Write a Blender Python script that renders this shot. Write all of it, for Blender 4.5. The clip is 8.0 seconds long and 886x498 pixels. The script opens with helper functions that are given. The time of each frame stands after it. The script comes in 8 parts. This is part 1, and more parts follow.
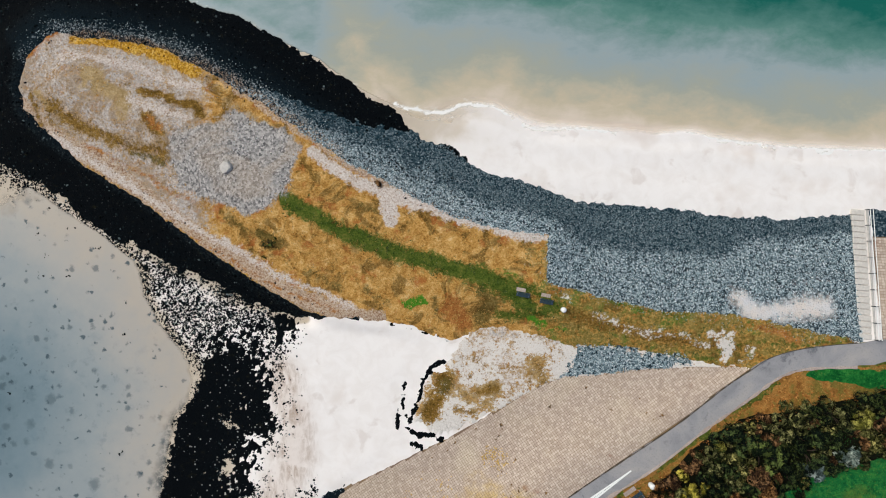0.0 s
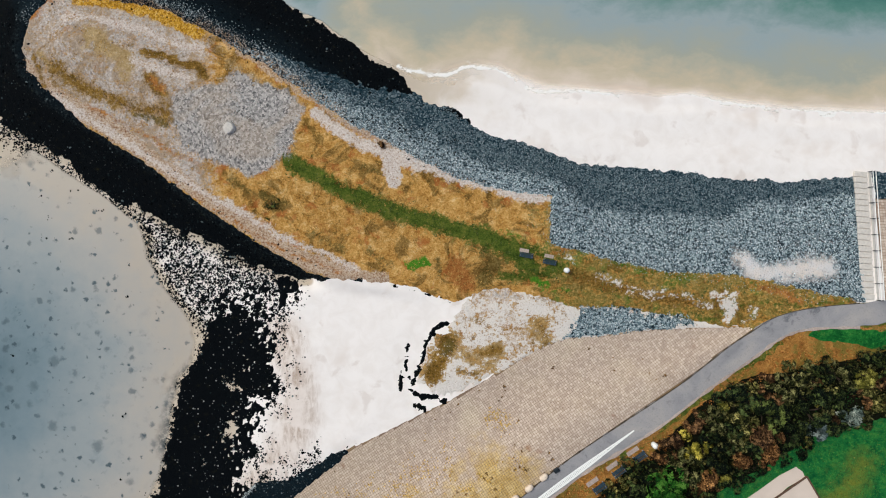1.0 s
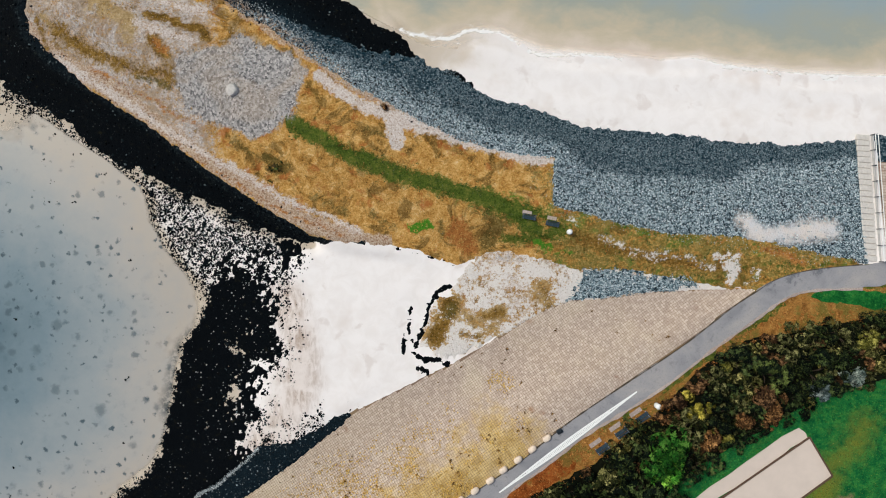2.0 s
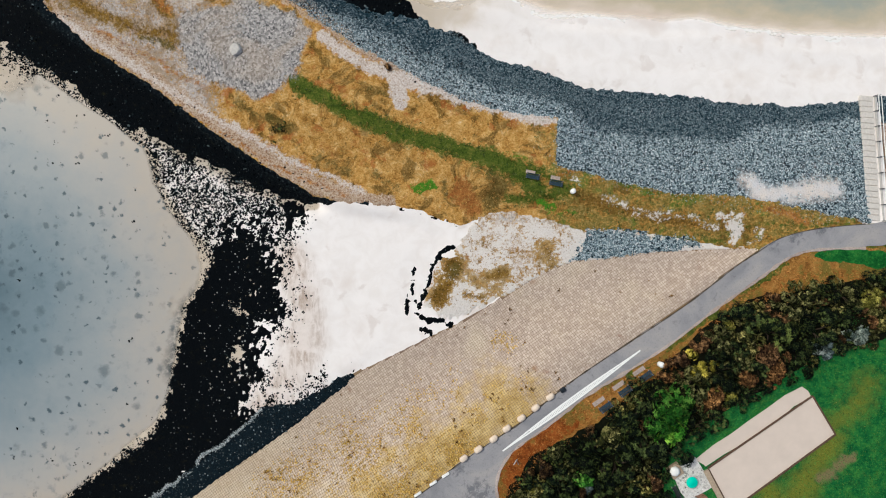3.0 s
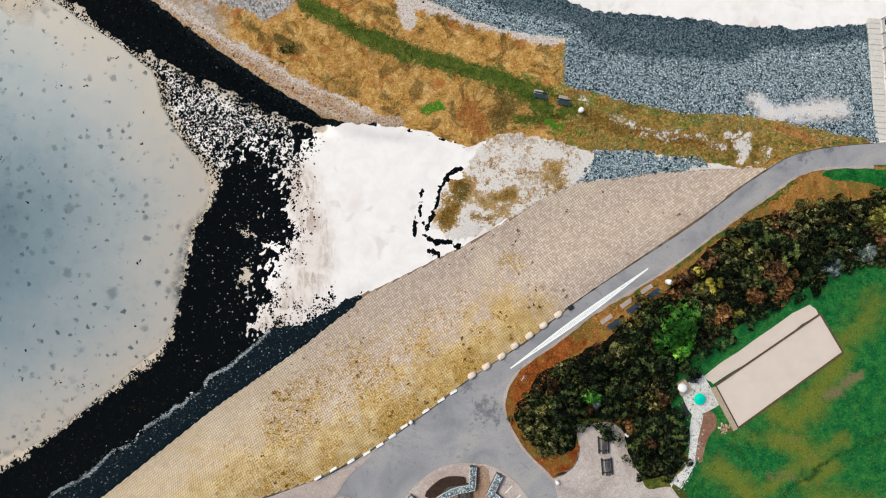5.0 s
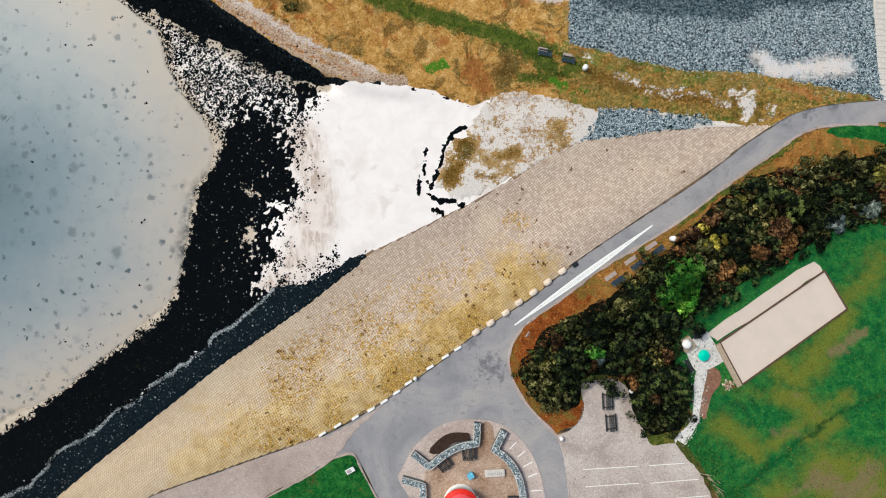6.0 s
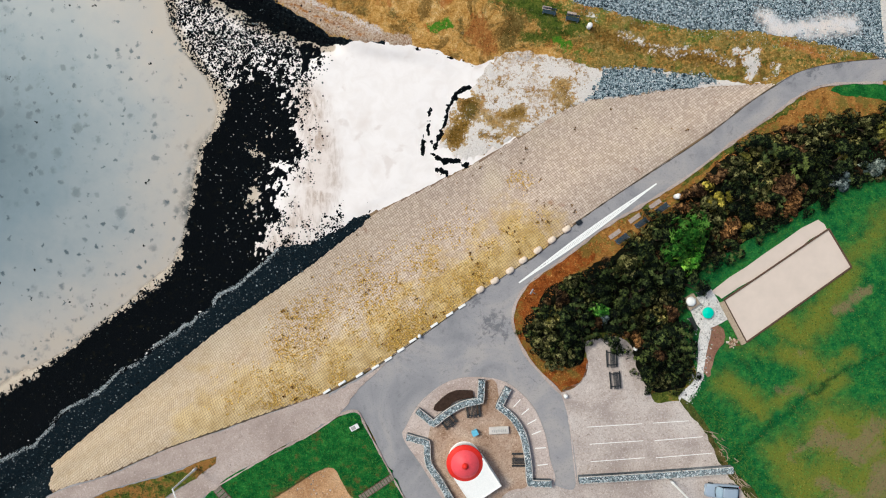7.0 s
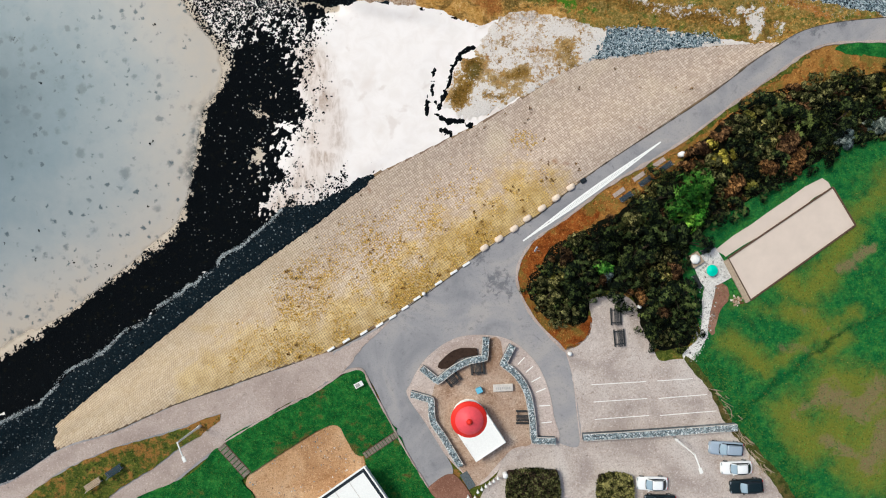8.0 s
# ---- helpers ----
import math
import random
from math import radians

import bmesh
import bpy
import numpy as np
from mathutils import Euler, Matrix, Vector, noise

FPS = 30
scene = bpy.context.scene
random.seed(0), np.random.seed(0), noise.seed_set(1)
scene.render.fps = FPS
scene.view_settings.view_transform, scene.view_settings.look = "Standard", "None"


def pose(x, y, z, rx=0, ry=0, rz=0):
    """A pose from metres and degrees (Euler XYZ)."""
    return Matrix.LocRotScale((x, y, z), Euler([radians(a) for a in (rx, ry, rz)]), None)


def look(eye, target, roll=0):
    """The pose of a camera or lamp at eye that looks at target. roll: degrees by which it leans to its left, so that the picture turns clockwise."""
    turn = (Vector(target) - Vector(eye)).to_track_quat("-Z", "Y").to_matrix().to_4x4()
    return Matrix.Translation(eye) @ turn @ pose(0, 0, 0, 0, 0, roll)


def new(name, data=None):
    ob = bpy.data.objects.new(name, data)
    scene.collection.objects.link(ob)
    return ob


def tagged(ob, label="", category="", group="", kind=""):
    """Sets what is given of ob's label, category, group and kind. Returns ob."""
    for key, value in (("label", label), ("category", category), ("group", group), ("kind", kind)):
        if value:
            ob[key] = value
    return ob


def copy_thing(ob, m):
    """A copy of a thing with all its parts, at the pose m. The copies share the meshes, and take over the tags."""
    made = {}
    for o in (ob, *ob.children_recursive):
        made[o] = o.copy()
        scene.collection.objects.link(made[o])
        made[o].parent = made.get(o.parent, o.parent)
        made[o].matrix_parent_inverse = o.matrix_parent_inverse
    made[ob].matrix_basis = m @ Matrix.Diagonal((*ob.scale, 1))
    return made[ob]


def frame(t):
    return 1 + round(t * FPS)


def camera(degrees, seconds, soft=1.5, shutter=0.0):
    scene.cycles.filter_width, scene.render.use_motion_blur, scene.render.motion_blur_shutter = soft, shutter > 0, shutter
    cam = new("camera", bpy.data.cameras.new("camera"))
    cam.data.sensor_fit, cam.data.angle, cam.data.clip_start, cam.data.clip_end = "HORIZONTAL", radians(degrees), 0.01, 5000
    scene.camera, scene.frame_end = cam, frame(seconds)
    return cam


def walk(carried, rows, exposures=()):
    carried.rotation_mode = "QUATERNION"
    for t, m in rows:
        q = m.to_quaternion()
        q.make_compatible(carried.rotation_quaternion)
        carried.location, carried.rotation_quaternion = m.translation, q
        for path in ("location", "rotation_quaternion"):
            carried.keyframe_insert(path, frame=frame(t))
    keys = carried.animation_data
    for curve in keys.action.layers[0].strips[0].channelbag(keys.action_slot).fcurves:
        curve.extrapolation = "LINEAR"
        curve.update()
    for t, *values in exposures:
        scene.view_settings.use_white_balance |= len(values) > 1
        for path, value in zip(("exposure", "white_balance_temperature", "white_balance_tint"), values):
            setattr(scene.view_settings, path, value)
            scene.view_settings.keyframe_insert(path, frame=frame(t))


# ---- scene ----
import functools
from mathutils.geometry import tessellate_polygon

CAM_ROWS = [
    (0, 0.000, -0.000, 84.808, 0.254, 0.029, -0.045),
    (0.5, -0.254, -2.608, 84.829, 0.243, 0.004, -0.036),
    (1, -0.515, -5.336, 84.848, 0.172, -0.018, -0.042),
    (2.5, -1.238, -13.308, 84.884, 0.135, -0.073, -0.057),
    (3, -1.501, -16.124, 84.912, 0.081, -0.075, -0.046),
    (3.5, -1.763, -18.854, 84.938, 0.084, -0.073, -0.025),
    (4, -2.031, -21.687, 84.964, 0.041, -0.064, -0.015),
    (4.5, -2.293, -24.433, 84.992, 0.049, -0.053, 0.005),
    (6, -3.029, -32.982, 85.049, -0.116, 0.043, 0.031),
    (6.5, -3.283, -35.774, 85.071, -0.111, 0.058, 0.047),
    (7, -3.551, -38.679, 85.095, -0.155, 0.077, 0.050),
    (7.5, -3.806, -41.481, 85.122, -0.132, 0.084, 0.064),
    (8, -4.084, -44.391, 85.154, -0.160, 0.102, 0.070),
]
cam = camera(74.0, 8.0, 1.1)
walk(cam, [(t, pose(x, y, z, rx, ry, rz)) for t, x, y, z, rx, ry, rz in CAM_ROWS], [(0.0, -0.15, 6250, 4), (2.8, -0.13, 6250, 4), (5.0, 0.0, 6250, 4), (8.0, 0.03, 6250, 4)])

# ---- light: bright overcast ----
world = bpy.data.worlds.new("overcast_sky")
scene.world = world
world.use_nodes = True
wn = world.node_tree
sky = wn.nodes.new("ShaderNodeTexSky")
sky.sky_type, sky.sun_disc = "NISHITA", False
SUN_EL, SUN_ROT = radians(52), radians(300)
sky.sun_elevation, sky.sun_rotation = SUN_EL, SUN_ROT
sky.air_density, sky.dust_density, sky.ozone_density = 1.0, 4.0, 1.0
wn.links.new(sky.outputs[0], wn.nodes["Background"].inputs[0])
wn.nodes["Background"].inputs[1].default_value = 0.115
sun = new("sun", bpy.data.lights.new("sun", "SUN"))
sun.data.energy, sun.data.angle, sun.data.color = 2.2, radians(18), (1.0, 0.965, 0.87)
sun.matrix_basis = look((math.sin(SUN_ROT) * 100, math.cos(SUN_ROT) * 100, math.tan(SUN_EL) * 100), (0, 0, 0))


# ---- materials ----
def srgb(r, g, b):
    return tuple((v / 255 / 12.92) if v < 10 else ((v / 255 + 0.055) / 1.055) ** 2.4 for v in (r, g, b)) + (1.0,)


class Shade:
    """A small builder for node materials."""

    def __init__(self, name):
        self.m = bpy.data.materials.new(name)
        self.m.use_nodes = True
        self.t = self.m.node_tree
        self.p = self.t.nodes["Principled BSDF"]
        self.pos = self.t.nodes.new("ShaderNodeNewGeometry").outputs["Position"]

    def node(self, kind, **kw):
        n = self.t.nodes.new(kind)
        for k, v in kw.items():
            setattr(n, k, v)
        return n

    def put(self, socket, v):
        if isinstance(v, bpy.types.NodeSocket):
            self.t.links.new(v, socket)
        else:
            socket.default_value = v

    def noise(self, scale, detail=3.0, rough=0.6, vec=None, distort=0.0):
        n = self.node("ShaderNodeTexNoise")
        self.put(n.inputs["Vector"], vec or self.pos)
        n.inputs["Scale"].default_value, n.inputs["Detail"].default_value = scale, detail
        n.inputs["Roughness"].default_value, n.inputs["Distortion"].default_value = rough, distort
        return n.outputs["Fac"]

    def cells(self, scale, feature="F1", out="Distance", vec=None):
        n = self.node("ShaderNodeTexVoronoi", feature=feature)
        self.put(n.inputs["Vector"], vec or self.pos)
        n.inputs["Scale"].default_value = scale
        return n.outputs[out]

    def ramp(self, fac, *stops):
        n = self.node("ShaderNodeValToRGB")
        self.put(n.inputs[0], fac)
        e = n.color_ramp.elements
        while len(e) < len(stops):
            e.new(0.5)
        for k, (at, c) in enumerate(stops):
            e[k].position = at
            e[k].color = c if len(c) == 4 else (*c, 1.0)
        return n.outputs[0]

    def step(self, fac, a, b):
        n = self.node("ShaderNodeMapRange", interpolation_type="SMOOTHSTEP")
        self.put(n.inputs[0], fac)
        n.inputs[1].default_value, n.inputs[2].default_value = a, b
        return n.outputs[0]

    def mix(self, fac, a, b, mode="MIX"):
        n = self.node("ShaderNodeMix", data_type="RGBA", blend_type=mode)
        self.put(n.inputs[0], fac)
        self.put(n.inputs[6], a)
        self.put(n.inputs[7], b)
        return n.outputs[2]

    def calc(self, op, a, b=0.0):
        n = self.node("ShaderNodeMath", operation=op)
        self.put(n.inputs[0], a)
        self.put(n.inputs[1], b)
        return n.outputs[0]

    def attr(self, name):
        return self.node("ShaderNodeAttribute", attribute_name=name).outputs["Fac"]

    def rand(self):
        return self.node("ShaderNodeObjectInfo").outputs["Random"]

    def island(self):
        return self.node("ShaderNodeNewGeometry").outputs["Random Per Island"]

    def end(self, colour, rough=0.85, bump=None, depth=0.05, metal=0.0, spec=0.06):
        self.put(self.p.inputs["Base Color"], colour)
        self.put(self.p.inputs["Roughness"], rough)
        self.p.inputs["Metallic"].default_value = metal
        self.p.inputs["Specular IOR Level"].default_value = spec
        if bump is not None:
            b = self.node("ShaderNodeBump")
            b.inputs["Distance"].default_value = depth
            self.put(b.inputs["Height"], bump)
            self.t.links.new(b.outputs[0], self.p.inputs["Normal"])
        return self.m


def plain(name, c, rough=0.6, metal=0.0, vary=0.12, scale=6.0, spec=0.2):
    """A paint, wood or metal with slight mottling and fine relief."""
    s = Shade(name)
    n = s.noise(scale, 4)
    dark = tuple(v * (1 - vary * 2) for v in c[:3]) + (1,)
    lite = tuple(min(1, v * (1 + vary)) for v in c[:3]) + (1,)
    return s.end(s.ramp(n, (0.25, dark), (0.75, lite)), rough, s.noise(scale * 8, 2), 0.004, metal, spec)


def sand_material():
    s = Shade("pale_sand")
    big, mid, fine = s.noise(0.08, 4), s.noise(0.5, 4, distort=0.6), s.noise(5.0, 3)
    dry = s.ramp(mid, (0.35, srgb(233, 224, 219)), (0.6, srgb(239, 231, 227)))
    dry = s.mix(s.calc("MULTIPLY", s.step(big, 0.52, 0.66), 0.6), dry, srgb(216, 201, 191))
    dry = s.mix(s.calc("MULTIPLY", s.step(s.noise(0.3, 4, 0.5, distort=0.3), 0.6, 0.7), 0.5), dry, srgb(210, 196, 188))
    wet = s.ramp(mid, (0.3, srgb(184, 168, 150)), (0.7, srgb(200, 186, 169)))
    w = s.step(s.calc("ADD", s.attr("wet"), s.calc("MULTIPLY", s.calc("SUBTRACT", mid, 0.5), 0.5)), 0.3, 0.8)
    col = s.mix(w, dry, wet)
    # grey ripple streaks where the tide drained
    st = s.node("ShaderNodeMapping")
    st.inputs["Rotation"].default_value = (0, 0, radians(4))
    st.inputs["Scale"].default_value = (1.5, 0.42, 1)
    s.put(st.inputs["Vector"], s.pos)
    soft = s.step(s.noise(0.35, 4, 0.6), 0.36, 0.55)
    streak = s.calc("MULTIPLY", s.step(s.noise(1.0, 7, 0.72, st.outputs[0], 0.7), 0.36, 0.68), soft)
    col = s.mix(s.calc("MULTIPLY", streak, s.attr("streak")), s.mix(s.calc("MULTIPLY", s.attr("streak"), 0.45), col, srgb(206, 186, 172)), srgb(170, 148, 132))
    return s.end(col, 0.8, s.calc("ADD", mid, s.calc("MULTIPLY", fine, 0.3)), 0.03)


def weed_material():
    s = Shade("wet_seaweed_rock")
    n, f = s.noise(1.3, 5), s.noise(7.0, 4, 0.7)
    col = s.ramp(f, (0.3, srgb(3, 5, 8)), (0.62, srgb(9, 14, 18)), (0.82, srgb(34, 44, 46)))
    col = s.mix(s.step(n, 0.58, 0.78), col, srgb(34, 33, 22))
    col = s.mix(s.calc("MULTIPLY", s.step(s.noise(2.6, 5, 0.7), 0.45, 0.75), s.attr("rim")), col, srgb(86, 98, 100))
    chip = s.node("ShaderNodeSeparateColor")
    s.put(chip.inputs[0], s.cells(2.7, out="Color"))
    dot = s.calc("MULTIPLY", s.step(s.calc("SUBTRACT", s.calc("MULTIPLY", chip.outputs[0], 0.34), s.cells(2.7)), -0.02, 0.02), s.step(chip.outputs[1], 0.72, 0.74))
    col = s.mix(s.calc("MULTIPLY", dot, s.attr("chips")), col, srgb(206, 204, 200))
    col = s.mix(s.attr("slate"), col, s.ramp(f, (0.3, srgb(12, 22, 28)), (0.6, srgb(26, 44, 54)), (0.8, srgb(60, 78, 86))))
    col = s.mix(s.calc("MULTIPLY", s.step(s.noise(3.0, 4, 0.7), 0.69, 0.72), 0.8), col, srgb(176, 176, 172))
    return s.end(col, 0.75, s.calc("ADD", f, n), 0.25, spec=0.04)


def shingle_material():
    s = Shade("shingle_bed")
    f, n = s.cells(4.4, out="Color"), s.noise(0.35, 4)
    v = s.node("ShaderNodeSeparateColor")
    s.put(v.inputs[0], f)
    col = s.ramp(v.outputs[0], (0.1, srgb(22, 34, 41)), (0.6, srgb(84, 100, 108)), (0.95, srgb(176, 187, 192)))
    tone = s.attr("tone")
    col = s.mix(s.step(s.calc("ADD", tone, s.calc("MULTIPLY", s.calc("SUBTRACT", n, 0.5), 0.7)), 0.35, 0.75), s.mix(0.66, col, srgb(12, 42, 54)), col)
    pale = s.step(s.calc("ADD", s.attr("pale"), s.calc("SUBTRACT", s.noise(1.2, 6, 0.75), 0.5)), 0.3, 0.8)
    col = s.mix(pale, col, s.ramp(s.noise(0.5, 3), (0.35, srgb(206, 203, 204)), (0.65, srgb(214, 202, 194))))
    rust = s.calc("MULTIPLY", s.step(s.noise(0.9, 4), 0.5, 0.65), s.attr("rust"))
    col = s.mix(rust, col, srgb(96, 62, 56))
    return s.end(col, 0.8, s.calc("SUBTRACT", 1.0, s.cells(4.4)), 0.12)


def stone_material():
    s = Shade("beach_cobble")
    r = s.island()
    col = s.ramp(r, (0.0, srgb(78, 98, 106)), (0.4, srgb(148, 167, 173)), (0.75, srgb(196, 208, 212)), (1.0, srgb(240, 243, 244)))
    col = s.mix(s.attr("tone"), s.mix(0.6, col, srgb(16, 54, 68)), col)
    col = s.mix(s.attr("warm"), col, s.ramp(r, (0.0, srgb(120, 86, 60)), (0.6, srgb(186, 160, 136)), (1.0, srgb(222, 210, 198))))
    return s.end(col, 0.7, s.noise(14, 3), 0.02)


def black_rock_material():
    s = Shade("black_weedy_rock")
    col = s.ramp(s.island(), (0.0, srgb(2, 4, 6)), (0.7, srgb(12, 18, 22)), (0.95, srgb(30, 38, 40)), (1.0, srgb(110, 120, 122)))
    col = s.mix(s.attr("tone"), col, s.ramp(s.island(), (0.0, srgb(40, 52, 58)), (0.6, srgb(110, 122, 128)), (1.0, srgb(190, 196, 198))))
    return s.end(col, 0.8, s.noise(9, 3), 0.03, spec=0.03)


def turf_material():
    s = Shade("spit_turf")
    big, mid, fine, grain = s.noise(0.12, 4, distort=0.8), s.noise(0.7, 5, 0.7, distort=0.4), s.noise(4.0, 4, 0.7), s.noise(14.0, 2)
    tex = s.calc("ADD", s.calc("MULTIPLY", mid, 0.55), s.calc("MULTIPLY", fine, 0.45))
    dry = s.ramp(tex, (0.34, srgb(100, 72, 34)), (0.43, srgb(178, 128, 62)), (0.53, srgb(213, 166, 96)), (0.63, srgb(233, 200, 144)))
    dry = s.mix(s.calc("MULTIPLY", s.step(s.noise(0.28, 5, 0.65, distort=1.2), 0.52, 0.62), 0.8), dry, s.ramp(tex, (0.4, srgb(78, 62, 30)), (0.6, srgb(138, 106, 54))))
    dry = s.mix(s.calc("MULTIPLY", s.step(s.noise(0.4, 5), 0.57, 0.66), 0.65), dry, srgb(176, 100, 52))
    olive = s.ramp(tex, (0.36, srgb(64, 62, 28)), (0.5, srgb(120, 108, 52)), (0.64, srgb(170, 142, 84)))
    olive = s.mix(s.calc("MULTIPLY", s.step(s.noise(0.35, 4), 0.54, 0.62), 0.7), olive, srgb(86, 116, 42))
    green = s.ramp(tex, (0.38, srgb(44, 60, 20)), (0.5, srgb(80, 96, 36)), (0.64, srgb(122, 118, 54)))
    gravel = s.ramp(s.cells(4.0, out="Color"), (0.1, srgb(100, 97, 97)), (0.45, srgb(164, 158, 155)), (0.9, srgb(214, 206, 201)))
    gravel = s.mix(s.calc("MULTIPLY", s.step(big, 0.5, 0.66), 0.4), gravel, srgb(190, 168, 146))
    gravel = s.mix(s.step(s.noise(1.8, 5, 0.75), 0.62, 0.7), gravel, srgb(78, 74, 68))
    pale = s.ramp(fine, (0.34, srgb(178, 150, 130)), (0.48, srgb(214, 198, 187)), (0.62, srgb(232, 222, 215)))

    jag = s.calc("ADD", s.calc("MULTIPLY", mid, 0.45), s.calc("MULTIPLY", s.noise(2.4, 4, 0.75), 0.55))

    def mask(name, edge=0.9, lo=0.32, hi=0.72, ragged=False):
        return s.step(s.calc("ADD", s.attr(name), s.calc("MULTIPLY", s.calc("SUBTRACT", jag if ragged else mid, 0.5), edge)), lo, hi)
    col = s.mix(mask("olive", 2.4, ragged=True), dry, olive)
    col = s.mix(mask("scrub", 1.8, ragged=True), col, s.mix(s.step(s.noise(0.3, 5, 0.6, distort=1.0), 0.44, 0.58), s.mix(0.5, gravel, pale), s.mix(0.7, gravel, srgb(176, 150, 122))))
    col = s.mix(mask("tan", 1.6, ragged=True), col, s.ramp(tex, (0.38, srgb(150, 122, 78)), (0.6, srgb(202, 174, 130))))
    col = s.mix(mask("rim", 1.8, ragged=True), col, s.ramp(fine, (0.34, srgb(132, 88, 60)), (0.5, srgb(196, 168, 142)), (0.68, srgb(218, 202, 184))))
    col = s.mix(mask("brown", 2.4, ragged=True), col, s.ramp(tex, (0.38, srgb(76, 58, 24)), (0.52, srgb(132, 100, 46)), (0.64, srgb(176, 140, 78))))
    col = s.mix(mask("rusty", 2.2, ragged=True), col, s.ramp(tex, (0.38, srgb(116, 72, 38)), (0.52, srgb(172, 112, 58)), (0.64, srgb(206, 152, 90))))
    col = s.mix(s.calc("MULTIPLY", mask("moss", 2.2, ragged=True), 0.85), col, s.ramp(tex, (0.38, srgb(56, 52, 26)), (0.52, srgb(96, 84, 42)), (0.64, srgb(132, 112, 62))))
    col = s.mix(mask("green", 2.0, ragged=True), col, green)
    col = s.mix(mask("pale", 2.6, ragged=True), col, pale)
    col = s.mix(mask("gold", 2.0, ragged=True), col, s.ramp(s.cells(5.0, out="Color"), (0.2, srgb(150, 104, 30)), (0.6, srgb(206, 154, 50)), (0.9, srgb(226, 186, 100))))
    col = s.mix(mask("pad", 1.6, ragged=True), col, gravel)
    col = s.mix(mask("bright", 2.0, ragged=True), col, s.ramp(fine, (0.3, srgb(64, 112, 32)), (0.7, srgb(96, 150, 44))))
    col = s.mix(mask("stony", 3.4, lo=0.42, hi=0.7, ragged=True), col, s.mix(0.2, srgb(234, 226, 219), pale))
    col = s.mix(s.calc("MULTIPLY", s.step(grain, 0.58, 0.75), 0.3), col, srgb(60, 48, 30))
    return s.end(col, 0.95, s.calc("ADD", mid, s.calc("ADD", fine, s.calc("MULTIPLY", grain, 0.4))), 0.22, spec=0.03)


def block_material():
    s = Shade("weathered_concrete_block")
    big, mid = s.noise(0.09, 4, distort=0.5), s.noise(0.6, 5, 0.7)
    r = s.calc("FRACT", s.calc("ADD", s.island(), s.rand()))
    col = s.ramp(r, (0.0, srgb(174, 155, 141)), (0.5, srgb(189, 170, 155)), (1.0, srgb(203, 186, 171)))
    gold = s.step(s.calc("ADD", s.attr("gold"), s.calc("MULTIPLY", s.calc("SUBTRACT", s.noise(0.22, 5, 0.7), 0.5), 1.3)), 0.4, 0.75)
    col = s.mix(s.calc("MULTIPLY", gold, 0.95), col, s.ramp(mid, (0.38, srgb(168, 136, 76)), (0.6, srgb(206, 178, 122))))
    col = s.mix(s.calc("MULTIPLY", s.step(s.noise(0.3, 4), 0.64, 0.74), 0.55), col, srgb(140, 92, 66))
    col = s.mix(s.calc("MULTIPLY", s.attr("cream"), 0.55), col, s.ramp(mid, (0.35, srgb(194, 171, 132)), (0.65, srgb(204, 185, 154))))
    return s.end(s.mix(s.calc("MULTIPLY", s.step(s.noise(0.13, 3), 0.5, 0.75), 0.5), col, srgb(210, 194, 170)), 0.9, s.noise(18, 3), 0.015, spec=0.05)


def joint_material():
    s = Shade("block_joints")
    n = s.noise(0.25, 4)
    return s.end(s.mix(s.step(n, 0.4, 0.7), srgb(124, 103, 88), srgb(136, 112, 82)), 0.95, s.noise(6, 3), 0.03)


def asphalt_material():
    s = Shade("worn_asphalt")
    big, mid, fine = s.noise(0.12, 5, 0.65, distort=0.8), s.noise(0.9, 5, 0.7), s.noise(28, 2)
    col = s.ramp(big, (0.36, srgb(128, 128, 133)), (0.5, srgb(147, 145, 148)), (0.64, srgb(163, 157, 155)))
    col = s.mix(s.calc("MULTIPLY", s.step(mid, 0.55, 0.75), 0.5), col, srgb(92, 92, 98))
    col = s.mix(s.calc("MULTIPLY", s.step(s.noise(0.5, 6, 0.75, distort=1.5), 0.6, 0.68), 0.5), col, srgb(74, 78, 86))
    col = s.mix(s.calc("MULTIPLY", s.step(s.noise(5.0, 4, 0.75), 0.54, 0.66), 0.4), col, srgb(98, 96, 100))
    # tar and damp stains at the bend and the junction
    for px_, py_, reach in ((44.1, -15.0, 2.0), (47.2, -13.8, 2.6), (51.0, -12.5, 2.6), (3.4, -49.4, 4.0), (0.8, -45.4, 2.4), (-15.3, -53.8, 2.0)):
        far = s.node("ShaderNodeVectorMath", operation="DISTANCE")
        flat = s.node("ShaderNodeVectorMath", operation="MULTIPLY")
        s.put(flat.inputs[0], s.pos)
        flat.inputs[1].default_value, far.inputs[1].default_value = (1, 1, 0), (px_, py_, 0)
        s.put(far.inputs[0], flat.outputs[0])
        close = s.calc("SUBTRACT", 1.0, s.calc("DIVIDE", far.outputs["Value"], reach))
        stain = s.step(s.calc("ADD", close, s.calc("MULTIPLY", s.calc("SUBTRACT", s.noise(1.1, 6, 0.75, distort=0.8), 0.5), 3.0)), 0.45, 0.9)
        col = s.mix(s.calc("MULTIPLY", s.calc("MULTIPLY", stain, s.step(close, 0.0, 0.35)), 0.65), col, srgb(62, 68, 80))
    return s.end(s.mix(s.calc("MULTIPLY", fine, 0.25), col, srgb(176, 168, 162)), 0.9, fine, 0.01, spec=0.05)


